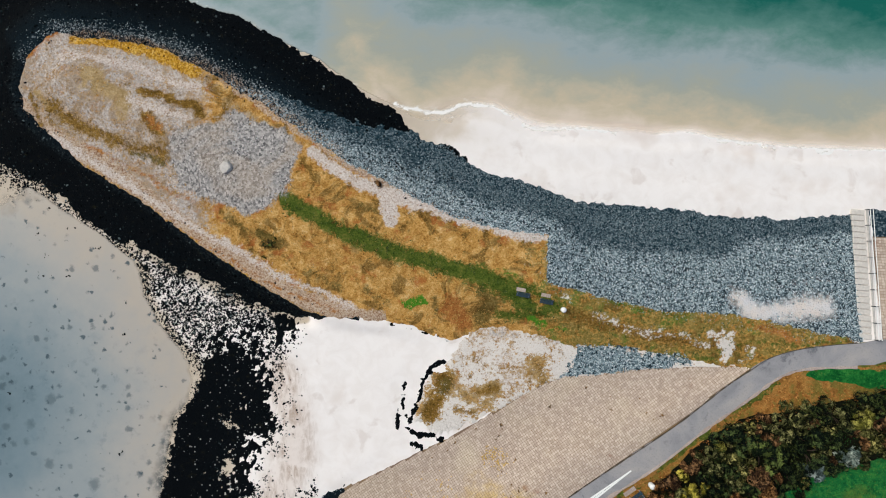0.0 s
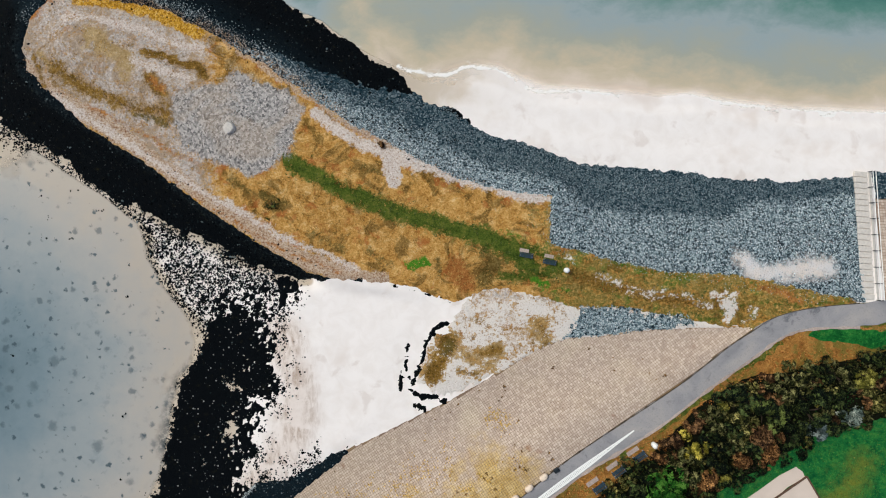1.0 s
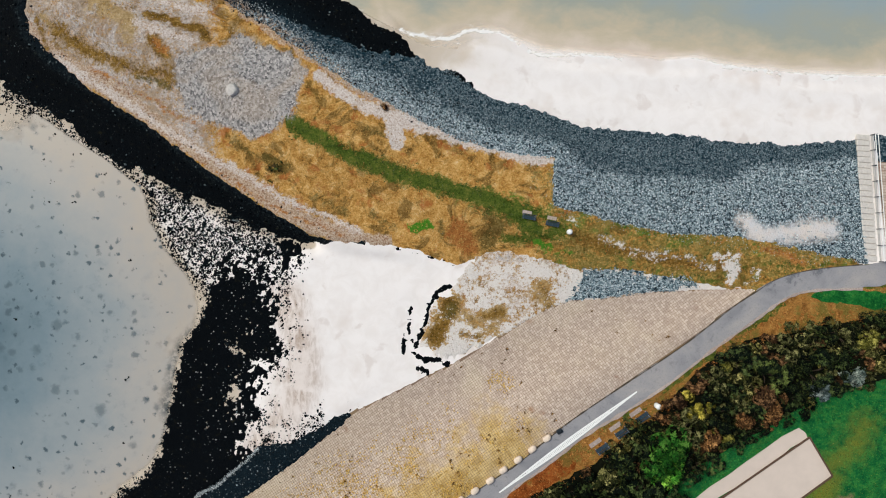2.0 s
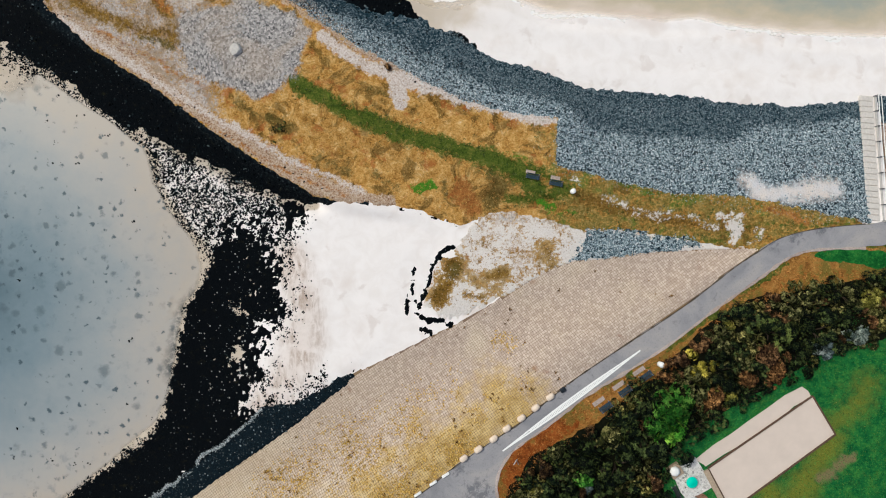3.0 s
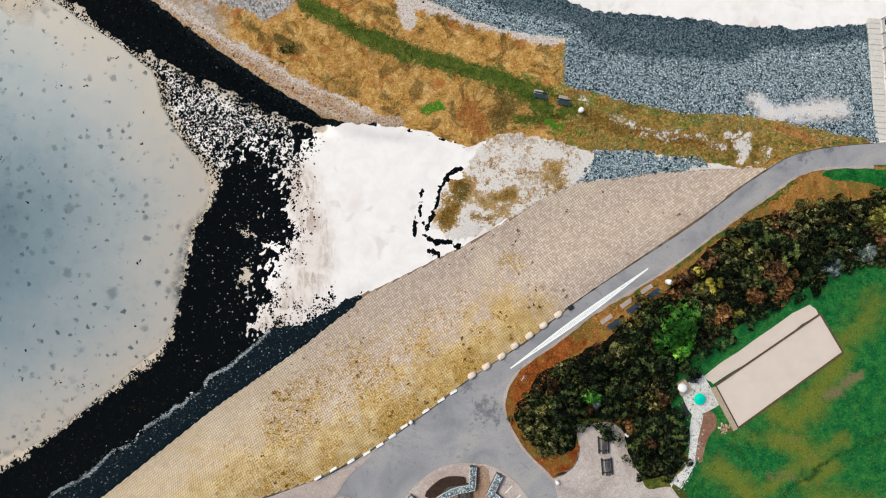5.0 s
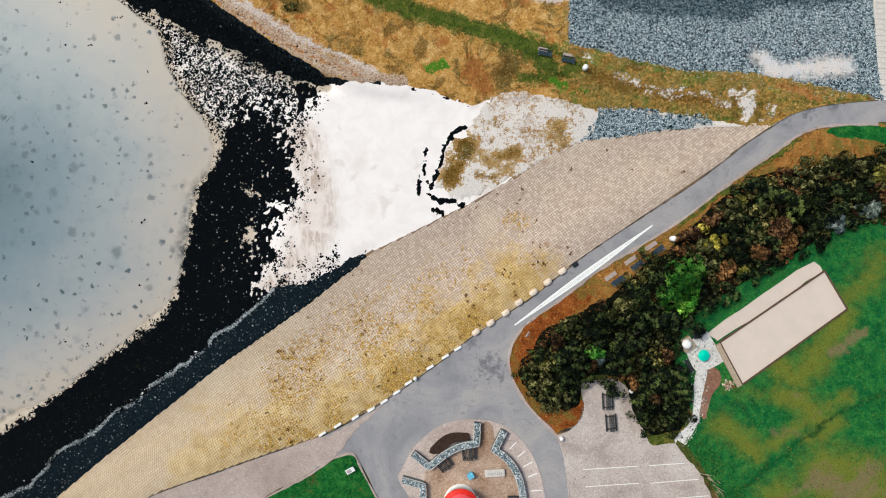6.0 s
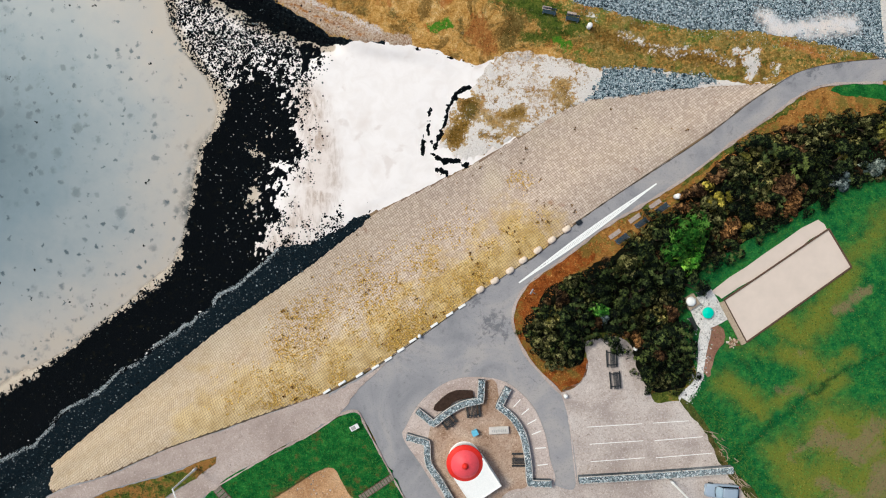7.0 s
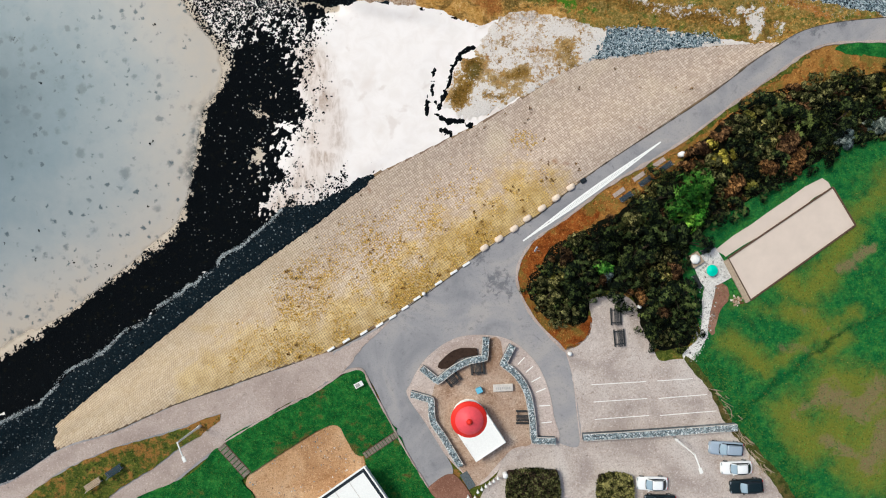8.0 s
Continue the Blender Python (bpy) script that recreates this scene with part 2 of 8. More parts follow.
def gravel_material(name, a, b, c, speck):
    s = Shade(name)
    big, mid, fine = s.noise(0.15, 4, distort=0.6), s.noise(1.4, 5, 0.7), s.noise(11, 3, 0.7)
    col = s.ramp(big, (0.36, a), (0.5, b), (0.64, c))
    col = s.mix(s.calc("MULTIPLY", s.step(s.noise(5.0, 4, 0.75), 0.48, 0.62), 0.5), col, speck)
    col = s.mix(s.calc("MULTIPLY", s.step(mid, 0.56, 0.68), 0.5), col, speck)
    col = s.mix(s.calc("MULTIPLY", s.step(s.noise(2.2, 5, 0.75), 0.61, 0.68), 0.7), col, tuple(v * 0.45 for v in speck[:3]) + (1,))
    col = s.mix(s.calc("MULTIPLY", s.step(s.noise(4.0, 4, 0.75, distort=0.4), 0.54, 0.66), 0.6), col, tuple(min(1, v * 1.3) for v in c[:3]) + (1,))
    return s.end(col, 0.92, s.calc("ADD", fine, mid), 0.05, spec=0.05)


def grass_material(name, deep, mid_c, lite, patch, amount, bald=None):
    """Grass in tufts, with larger patches of another growth and, where named, worn brown ground."""
    s = Shade(name)
    big, mid, fine = s.noise(0.09, 5, 0.65, distort=1.2), s.noise(0.9, 5, 0.7), s.noise(4.5, 4, 0.75)
    col = s.ramp(s.calc("ADD", s.calc("MULTIPLY", mid, 0.6), s.calc("MULTIPLY", fine, 0.4)), (0.36, deep), (0.5, mid_c), (0.64, lite))
    area = s.calc("ADD", big, s.calc("MULTIPLY", s.calc("SUBTRACT", mid, 0.5), 0.7))
    turned = s.step(area, 0.54 - amount, 0.66 - amount)
    if bald is not None:
        turned = s.step(s.calc("ADD", s.attr("sere"), s.calc("MULTIPLY", s.calc("SUBTRACT", s.noise(0.5, 7, 0.75, distort=0.6), 0.5), 1.7)), 0.05, 1.05)
    col = s.mix(s.calc("MULTIPLY", turned, 0.85), col, s.ramp(fine, (0.35, tuple(v * 0.6 for v in patch[:3])), (0.65, patch)))
    if bald is not None:
        w = s.calc("ADD", s.attr("bald"), s.calc("MULTIPLY", s.calc("SUBTRACT", s.noise(0.35, 5, 0.7, distort=0.8), 0.5), 2.2))
        col = s.mix(s.calc("MULTIPLY", s.step(w, 0.35, 0.85), 0.88), col, s.ramp(fine, (0.35, tuple(v * 0.55 for v in bald[:3])), (0.62, bald)))
        col = s.mix(s.calc("MULTIPLY", s.step(s.calc("ADD", s.attr("dark"), s.calc("MULTIPLY", s.calc("SUBTRACT", mid, 0.5), 1.2)), 0.5, 0.9), 0.8), col, tuple(v * 0.4 for v in deep[:3]) + (1,))
    col = s.mix(s.calc("MULTIPLY", s.step(s.noise(4.5, 4, 0.75), 0.53, 0.63), 0.7), col, tuple(v * 0.3 for v in deep[:3]) + (1,))
    col = s.mix(s.calc("MULTIPLY", s.step(s.noise(3.6, 4, 0.75, distort=0.5), 0.56, 0.66), 0.5), col, tuple(min(1, v * 1.4) for v in lite[:3]) + (1,))
    return s.end(col, 0.95, s.calc("ADD", s.calc("MULTIPLY", fine, 0.6), mid), 0.3, spec=0.03)


def water_material(name, stops, foam_on):
    """Shallow silty water: its colour deepens with the depth over the sand."""
    s = Shade(name)
    flow = s.node("ShaderNodeMapping")
    flow.inputs["Scale"].default_value = (0.75, 1.25, 1) if foam_on else (1, 1, 1)
    s.put(flow.inputs["Vector"], s.pos)
    soft, cloud = s.noise(0.06, 4, 0.55, flow.outputs[0], 0.6), s.noise(0.22 if foam_on else 0.3, 8, 0.7 if foam_on else 0.65, flow.outputs[0], 0.25)
    d = s.calc("ADD", s.attr("depth"), s.calc("ADD", s.calc("MULTIPLY", s.calc("SUBTRACT", soft, 0.5), 0.4), s.calc("MULTIPLY", s.calc("SUBTRACT", cloud, 0.5), 0.42 if foam_on else 0.26)))
    col = s.ramp(d, *stops)
    alpha = s.step(s.attr("shore"), 0.0, 1.0)
    if foam_on:
        st = s.node("ShaderNodeMapping")
        st.inputs["Scale"].default_value = (0.5, 1.6, 1)
        s.put(st.inputs["Vector"], s.pos)
        f = s.noise(1.2, 6, 0.75, st.outputs[0], distort=1.0)
        foam = s.step(s.calc("ADD", s.attr("foam"), s.calc("MULTIPLY", s.calc("SUBTRACT", f, 0.5), 1.5)), 0.45, 0.85)
        col = s.mix(foam, col, srgb(238, 234, 230))
        alpha = s.calc("MAXIMUM", alpha, foam)
    else:
        col = s.mix(s.calc("MULTIPLY", s.step(s.noise(0.6, 4, 0.65), 0.55, 0.72), s.calc("MULTIPLY", s.attr("spots"), 0.55)), col, srgb(84, 102, 110))
        # drowned clumps of weed, softened by the water
        wob = s.node("ShaderNodeVectorMath", operation="ADD")
        dis = s.node("ShaderNodeTexNoise")
        dis.inputs["Scale"].default_value, dis.inputs["Detail"].default_value = 1.6, 3.0
        s.put(dis.inputs["Vector"], s.pos)
        s.put(wob.inputs[0], s.pos)
        s.put(wob.inputs[1], dis.outputs["Color"])
        for scale, chance, size, strength in ((0.34, 0.45, 0.3, 0.5), (0.6, 0.4, 0.3, 0.6), (0.95, 0.46, 0.34, 0.9)):
            pick = s.node("ShaderNodeSeparateColor")
            s.put(pick.inputs[0], s.cells(scale, out="Color", vec=wob.outputs[0]))
            near = s.calc("SUBTRACT", s.calc("MULTIPLY", pick.outputs[0], size), s.cells(scale, vec=wob.outputs[0]))
            clump = s.calc("MULTIPLY", s.step(near, -0.12, 0.12), s.step(s.calc("ADD", pick.outputs[1], s.calc("MULTIPLY", s.attr("spots"), 0.35)), chance + 0.25, chance + 0.35))
            col = s.mix(s.calc("MULTIPLY", clump, strength), col, srgb(62, 78, 86))
        col = s.mix(s.calc("MULTIPLY", s.attr("drowned"), s.step(s.noise(0.9, 6, 0.75), 0.36, 0.58)), col, srgb(34, 50, 56))
    m = s.end(col, 0.35, s.noise(0.9, 4, 0.6), 0.02, spec=0.12)
    s.put(s.p.inputs["Alpha"], alpha)
    return m


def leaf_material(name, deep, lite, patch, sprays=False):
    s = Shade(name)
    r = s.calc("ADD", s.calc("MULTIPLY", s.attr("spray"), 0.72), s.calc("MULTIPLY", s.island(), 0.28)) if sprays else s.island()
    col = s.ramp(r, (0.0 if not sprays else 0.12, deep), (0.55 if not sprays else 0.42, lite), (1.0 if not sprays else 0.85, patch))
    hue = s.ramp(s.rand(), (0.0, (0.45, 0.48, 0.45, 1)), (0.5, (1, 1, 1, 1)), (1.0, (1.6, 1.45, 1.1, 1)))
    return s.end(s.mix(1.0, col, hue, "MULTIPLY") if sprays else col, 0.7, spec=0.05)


M = {
    "sand": sand_material(), "weed": weed_material(), "shingle": shingle_material(), "stone": stone_material(), "rock": black_rock_material(), "turf": turf_material(),
    "block": block_material(), "joint": joint_material(), "asphalt": asphalt_material(),
    "carpark": gravel_material("car_park_gravel", srgb(166, 152, 145), srgb(190, 176, 168), srgb(204, 193, 186), srgb(142, 124, 114)),
    "path": gravel_material("sandy_path", srgb(160, 143, 135), srgb(175, 158, 149), srgb(187, 171, 163), srgb(146, 128, 118)),
    "plaza": gravel_material("brown_gravel", srgb(144, 114, 92), srgb(174, 146, 126), srgb(196, 174, 156), srgb(108, 78, 58)),
    "pavers": gravel_material("pale_paving", srgb(176, 158, 150), srgb(194, 177, 169), srgb(206, 191, 183), srgb(150, 130, 120)),
    "redpave": gravel_material("red_brown_paving", srgb(128, 90, 74), srgb(146, 106, 88), srgb(160, 124, 106), srgb(104, 72, 58)),
    "dirt": gravel_material("bare_earth", srgb(160, 118, 82), srgb(188, 148, 110), srgb(202, 168, 134), srgb(118, 82, 54)),
    "court": plain("court_sand", srgb(211, 194, 181), 0.95, vary=0.035, scale=0.5, spec=0.03),
    "lawn": grass_material("mown_lawn", srgb(14, 66, 32), srgb(34, 104, 46), srgb(70, 140, 62), srgb(112, 84, 50), -0.02),
    "field": grass_material("meadow_grass", srgb(16, 76, 44), srgb(36, 108, 54), srgb(74, 138, 60), srgb(140, 140, 54), 0.08, srgb(150, 130, 96)),
    "verge": grass_material("rough_verge", srgb(52, 68, 26), srgb(92, 102, 42), srgb(138, 122, 62), srgb(178, 122, 68), 0.06),
    "boundary": grass_material("rough_boundary_grass", srgb(40, 50, 24), srgb(78, 84, 40), srgb(122, 114, 62), srgb(116, 98, 60), 0.04),
    "bracken": grass_material("rusty_bracken", srgb(104, 70, 32), srgb(168, 118, 60), srgb(202, 154, 90), srgb(124, 116, 54), 0.08),
    "rust": grass_material("rust_bracken", srgb(84, 42, 18), srgb(150, 80, 36), srgb(188, 120, 60), srgb(130, 112, 54), 0.06),
    "white": plain("white_paint", srgb(240, 238, 234), 0.6, vary=0.04), "render": plain("white_render", srgb(246, 243, 238), 0.8, vary=0.03),
    "red": plain("red_roof_paint", srgb(224, 46, 36), 0.45, vary=0.06, scale=2.5), "pink": plain("paler_red_paint", srgb(236, 84, 92), 0.45, vary=0.06, scale=2.5),
    "wood": plain("dark_weathered_wood", srgb(56, 58, 60), 0.8, vary=0.3, scale=9), "board": plain("timber_board", srgb(176, 156, 134), 0.85, vary=0.15, scale=5),
    "kerb": plain("mossy_kerb", srgb(92, 82, 70), 0.95, vary=0.35, scale=2.0), "brown": plain("brown_timber_edge", srgb(98, 76, 62), 0.9, vary=0.25, scale=5), "slate": plain("slate_grey_boards", srgb(96, 104, 108), 0.8, vary=0.2, scale=6), "old_step": plain("mossy_step_stone", srgb(132, 122, 110), 0.9, vary=0.25, scale=4), "side_glass": plain("dark_side_glass", srgb(26, 32, 38), 0.08, vary=0.05, spec=0.6), "blue_seat": plain("blue_grey_bench_slats", srgb(48, 66, 78), 0.7, vary=0.2),
    "cream": plain("cream_paint_on_stone", srgb(228, 208, 188), 0.85, vary=0.1, scale=3), "concrete": plain("grey_concrete", srgb(176, 172, 168), 0.9, vary=0.12, scale=2.5), "pale_concrete": plain("pale_concrete", srgb(208, 200, 192), 0.9, vary=0.1, scale=3),
    "patio": gravel_material("stained_pale_concrete", srgb(206, 200, 194), srgb(222, 216, 210), srgb(234, 229, 224), srgb(132, 126, 120)),
    "steel": plain("galvanised_steel", srgb(176, 180, 182), 0.4, 0.8, 0.05), "dark_metal": plain("dark_metal", srgb(48, 54, 60), 0.5, 0.5),
    "teal": plain("turquoise_paint", srgb(30, 210, 180), 0.5, vary=0.06), "cyan": plain("light_blue_paint", srgb(110, 186, 214), 0.4, vary=0.06),
    "gabion": gravel_material("gabion_stone", srgb(74, 80, 84), srgb(106, 112, 116), srgb(140, 144, 146), srgb(36, 40, 44)),
    # windscreen glass: pale blue base colour carries the reflected sky
    "glass": plain("sky_tinted_windscreen", srgb(150, 170, 184), 0.08, vary=0.05, spec=0.6), "rubber": plain("tyre_rubber", srgb(22, 22, 24), 0.85),
    "car_silver": plain("silver_car_paint", srgb(176, 190, 204), 0.25, 0.3, 0.03, spec=0.5), "car_white": plain("white_car_paint", srgb(238, 238, 238), 0.25, 0, 0.02, spec=0.5),
    # the near-black hedge floor colour paints the shade in gaps between shrubs
    "car_dark": plain("dark_green_car_paint", srgb(24, 38, 42), 0.2, 0.2, 0.05, spec=0.5), "gap_shade": plain("hedge_gap_shade", srgb(22, 24, 16), 0.95, vary=0.3, scale=3, spec=0.03), "soil": plain("dark_soil", srgb(62, 46, 38), 0.95, vary=0.3, scale=3),
    "bark": plain("grey_bark", srgb(70, 58, 48), 0.9, vary=0.3),
    "sea": water_material("silty_sea", [(0.0, srgb(212, 196, 180)), (0.14, srgb(192, 178, 154)), (0.3, srgb(160, 161, 149)), (0.5, srgb(148, 160, 163)), (0.72, srgb(92, 130, 122)), (0.95, srgb(28, 94, 84))], True),
    "bay": water_material("shallow_bay_water", [(0.0, srgb(176, 165, 153)), (0.14, srgb(167, 162, 156)), (0.36, srgb(146, 151, 152)), (0.65, srgb(116, 131, 138)), (1.0, srgb(80, 101, 111))], False),
    "dry_tuft": leaf_material("dry_grass_blades", srgb(140, 104, 52), srgb(198, 154, 84), srgb(216, 180, 110)),
    "slope_blade": leaf_material("yellow_slope_grass", srgb(160, 124, 60), srgb(220, 182, 98), srgb(236, 206, 130)),
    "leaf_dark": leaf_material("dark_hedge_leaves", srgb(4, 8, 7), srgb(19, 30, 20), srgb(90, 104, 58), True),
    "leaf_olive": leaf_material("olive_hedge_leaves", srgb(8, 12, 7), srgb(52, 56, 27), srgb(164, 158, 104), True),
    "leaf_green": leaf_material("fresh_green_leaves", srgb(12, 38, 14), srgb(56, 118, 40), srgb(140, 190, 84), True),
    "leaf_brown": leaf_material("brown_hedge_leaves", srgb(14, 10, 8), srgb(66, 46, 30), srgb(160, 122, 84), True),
    "leaf_grey": leaf_material("grey_green_leaves", srgb(24, 34, 36), srgb(82, 98, 102), srgb(146, 158, 162), True),
    "leaf_gold": leaf_material("golden_leaves", srgb(44, 46, 18), srgb(116, 112, 46), srgb(190, 180, 96), True),
}

# ---- plan, in metres ----
SPIT_TOP = [(-60.1, 23.6), (-59.0, 28.0), (-55.0, 31.2), (-50.6, 30.6), (-45.4, 30.1), (-39.4, 28.8), (-35.0, 26.8), (-30.6, 24.0), (-25.1, 21.2), (-19.5, 17.0), (-14.7, 14.0), (-9.1, 10.8), (-3.5, 7.6), (1.2, 5.4), (6.8, 3.6), (15.2, 2.7), (14.9, -0.8), (14.8, -4.1), (17.1, -4.7), (25.1, -6.7), (33.0, -8.5), (41.0, -9.5), (48.9, -11.1), (55.3, -12.6), (48.5, -14.1), (44.1, -15.5), (41.0, -15.3), (33.0, -14.7), (25.1, -13.5), (17.1, -13.2), (11.6, -11.7), (6.8, -10.8), (4.0, -11.7), (1.2, -12.7), (-2.0, -11.5), (-5.1, -10.3), (-10.7, -9.7), (-14.7, -8.9), (-18.7, -7.9), (-22.6, -5.9), (-27.4, -2.7), (-32.2, 0.5), (-37.0, 4.1), (-42.6, 8.1), (-48.1, 11.6), (-52.9, 14.7), (-56.8, 17.6), (-59.3, 20.0)]
FORESHORE = [(-37.1, 36.4), (-29.7, 34.0), (-23.2, 30.3), (-18.3, 27.8), (-13.4, 24.1), (-7.7, 20.9), (-4.4, 17.6), (-3.2, 16.4), (1.3, 14.7), (5.3, 12.3), (9.4, 10.6), (14.3, 9.0), (18.4, 7.6), (24.1, 7.0), (33.9, 5.7), (44.5, 4.9), (54.2, 5.1), (59.3, 5.5), (60.7, -12.9), (56.6, -13.1), (42.0, -11.8), (17.6, -7.7), (1.2, -11.8), (-5.3, -11.8), (-11.0, -10.9), (-15.0, -10.3), (-19.9, -9.6), (-24.0, -9.1), (-28.1, -7.3), (-33.8, -4.4), (-41.1, -1.1), (-47.7, 1.7), (-51.8, 4.6), (-55.8, 8.2), (-60.3, 11.1), (-64.0, 13.2), (-68.9, 16.8), (-71.4, 24.2), (-69.0, 33.2), (-60.8, 39.7), (-47.7, 41.4)]
SHINGLE_EDGE = [(-3.1, 16.1), (1.2, 14.5), (5.3, 12.1), (9.3, 10.5), (14.1, 8.8), (18.1, 7.5), (23.7, 6.8), (33.3, 5.6), (43.7, 4.8), (53.3, 5.0), (58.2, 5.4)]
WEED = [(-68.4, 14.4), (-64.4, 12.0), (-57.8, 8.7), (-52.9, 5.0), (-48.0, 2.2), (-43.1, -2.3), (-42.3, -6.8), (-39.9, -10.9), (-36.6, -15.0), (-35.4, -18.3), (-35.8, -21.5), (-37.8, -24.0), (-38.6, -28.1), (-39.9, -33.0), (-40.8, -37.9), (-42.2, -41.3), (-46.3, -44.8), (-52.1, -49.5), (-56.8, -53.6), (-61.1, -56.0), (-66.0, -59.6), (-76.6, -66.9), (-80.7, -79.5), (-68.4, -73.8), (-57.8, -68.1), (-49.6, -59.1), (-41.5, -54.2), (-33.3, -48.5), (-25.1, -42.4), (-17.0, -36.7), (-12.9, -33.4), (-16.2, -35.0), (-20.2, -37.1), (-25.1, -38.3), (-29.6, -39.1), (-27.6, -36.2), (-26.0, -32.2), (-25.1, -28.1), (-23.5, -22.4), (-23.5, -18.3), (-24.7, -14.2), (-23.9, -10.1), (-25.1, -8.9), (-30.1, -7.0), (-35.8, -4.1), (-43.1, -0.9), (-49.7, 2.0), (-53.7, 4.9), (-57.8, 8.5), (-62.3, 11.4)]
WEED_CORE = [(-31.7, -9.4), (-25.6, -10.5), (-24.5, -15.0), (-23.9, -19.9), (-24.7, -24.8), (-26.0, -30.5), (-27.6, -34.6), (-30.1, -38.3), (-26.8, -39.9), (-20.2, -37.9), (-17.0, -37.1), (-25.1, -42.4), (-33.3, -48.5), (-41.5, -54.0), (-45.6, -57.1), (-54.5, -66.0), (-61.1, -70.5), (-68.4, -72.2), (-76.6, -77.0), (-79.0, -68.1), (-68.4, -61.1), (-61.1, -56.2), (-53.7, -50.9), (-49.6, -47.7), (-43.9, -43.2), (-40.8, -37.9), (-39.4, -31.3), (-38.5, -25.6), (-37.4, -22.8), (-35.6, -19.9), (-35.1, -15.8), (-34.0, -12.1)]
TOE = [(-16.0, -34.6), (-19.2, -36.8), (-22.5, -38.2), (-27.4, -39.0), (-27.5, -39.3), (-32.9, -43.7), (-38.6, -48.3), (-42.7, -51.3), (-46.8, -54.5), (-51.7, -58.1), (-57.5, -61.9), (-62.4, -66.8), (-67.3, -69.6), (-78.0, -77.0), (-78.0, -82.2), (-69.9, -80.2), (-65.8, -78.1), (-56.0, -74.0), (-57.6, -69.5), (-51.9, -61.7), (-43.7, -55.4), (-35.5, -49.2), (-27.4, -44.2), (-22.5, -40.7), (-17.6, -37.1), (-14.3, -34.4)]
REVETMENT = [(-61.1, -70.5), (-51.9, -62.8), (-43.7, -56.3), (-35.5, -49.8), (-27.4, -44.2), (-22.5, -40.7), (-17.6, -36.8), (-12.7, -33.3), (-7.8, -30.9), (-3.0, -28.5), (1.1, -26.5), (5.1, -24.1), (9.9, -21.2), (13.5, -19.0), (17.4, -17.6), (21.0, -17.4), (28.7, -16.4), (36.3, -16.0), (41.5, -15.8), (42.2, -16.3), (38.3, -18.9), (32.0, -23.7), (24.2, -28.8), (16.4, -34.0), (9.4, -39.5), (4.7, -42.6), (0.1, -45.7), (-3.8, -48.8), (-10.7, -53.6), (-19.1, -58.4), (-26.0, -60.7), (-33.7, -63.4), (-41.3, -66.1), (-49.0, -69.5), (-56.2, -71.8)]
REV_TOE = [(-61.1, -70.5), (-51.9, -62.8), (-43.7, -56.3), (-35.5, -49.8), (-27.4, -44.2), (-22.5, -40.7), (-17.6, -36.8), (-12.7, -33.3), (-7.8, -30.9), (-3.0, -28.5), (1.1, -26.5), (5.1, -24.1), (9.9, -21.2), (13.5, -19.0), (17.4, -17.6), (21.0, -17.4), (28.7, -16.4), (36.3, -16.0), (41.5, -15.8)]
ROAD_EDGE = [(-70.2, -78.3), (-62.6, -76.0), (-56.2, -71.8), (-49.0, -69.5), (-41.3, -66.1), (-33.7, -63.4), (-26.0, -60.7), (-19.1, -58.4), (-10.7, -53.6), (-3.8, -48.8), (0.1, -45.7), (4.7, -42.6), (9.4, -39.5), (16.4, -34.0), (24.2, -28.8), (32.0, -23.7), (38.3, -18.9), (42.2, -16.3), (45.3, -14.5), (50.0, -13.3), (56.9, -12.6), (67.2, -11.7)]
ROAD = [(82.8, -10.9), (67.2, -11.8), (56.9, -12.6), (50.0, -13.3), (45.3, -14.5), (42.2, -16.3), (38.3, -18.9), (32.0, -23.7), (24.2, -28.8), (16.4, -34.0), (9.4, -39.5), (4.7, -42.6), (0.1, -45.7), (-3.8, -48.8), (-10.7, -53.6), (-19.1, -58.4), (-26.0, -60.7), (-33.7, -63.4), (-41.3, -66.1), (-49.0, -69.5), (-56.2, -71.8), (-62.6, -76.0), (-70.2, -78.3), (-73.2, -82.8), (-56.3, -84.3), (-50.3, -78.4), (-43.5, -78.3), (-38.2, -74.4), (-33.6, -71.0), (-27.5, -66.8), (-21.4, -63.8), (-15.3, -61.1), (-11.4, -67.9), (-9.1, -72.1), (-6.0, -76.8), (-2.8, -74.8), (-3.7, -71.3), (0.9, -67.5), (11.2, -70.8), (14.4, -70.5), (13.5, -62.9), (12.4, -58.4), (10.1, -56.1), (7.8, -53.4), (6.1, -49.9), (5.9, -47.6), (6.7, -45.3), (8.6, -43.0), (12.5, -40.3), (18.7, -35.6), (23.4, -32.9), (29.6, -29.0), (35.9, -24.3), (42.1, -20.0), (46.1, -17.2), (50.0, -16.0), (56.8, -15.8)]
CARPARK = [(12.4, -58.4), (15.1, -56.8), (15.9, -53.8), (15.5, -51.8), (17.0, -51.1), (20.1, -50.9), (22.4, -52.6), (23.9, -56.8), (25.1, -59.6), (27.7, -59.5), (29.6, -59.9), (32.3, -63.7), (34.2, -67.8), (37.5, -72.0), (40.5, -75.0), (42.8, -78.2), (44.2, -87.0), (-1.4, -87.1), (0.8, -78.1), (3.1, -75.1), (4.7, -72.1), (11.2, -70.8), (14.4, -70.6), (13.5, -62.9)]
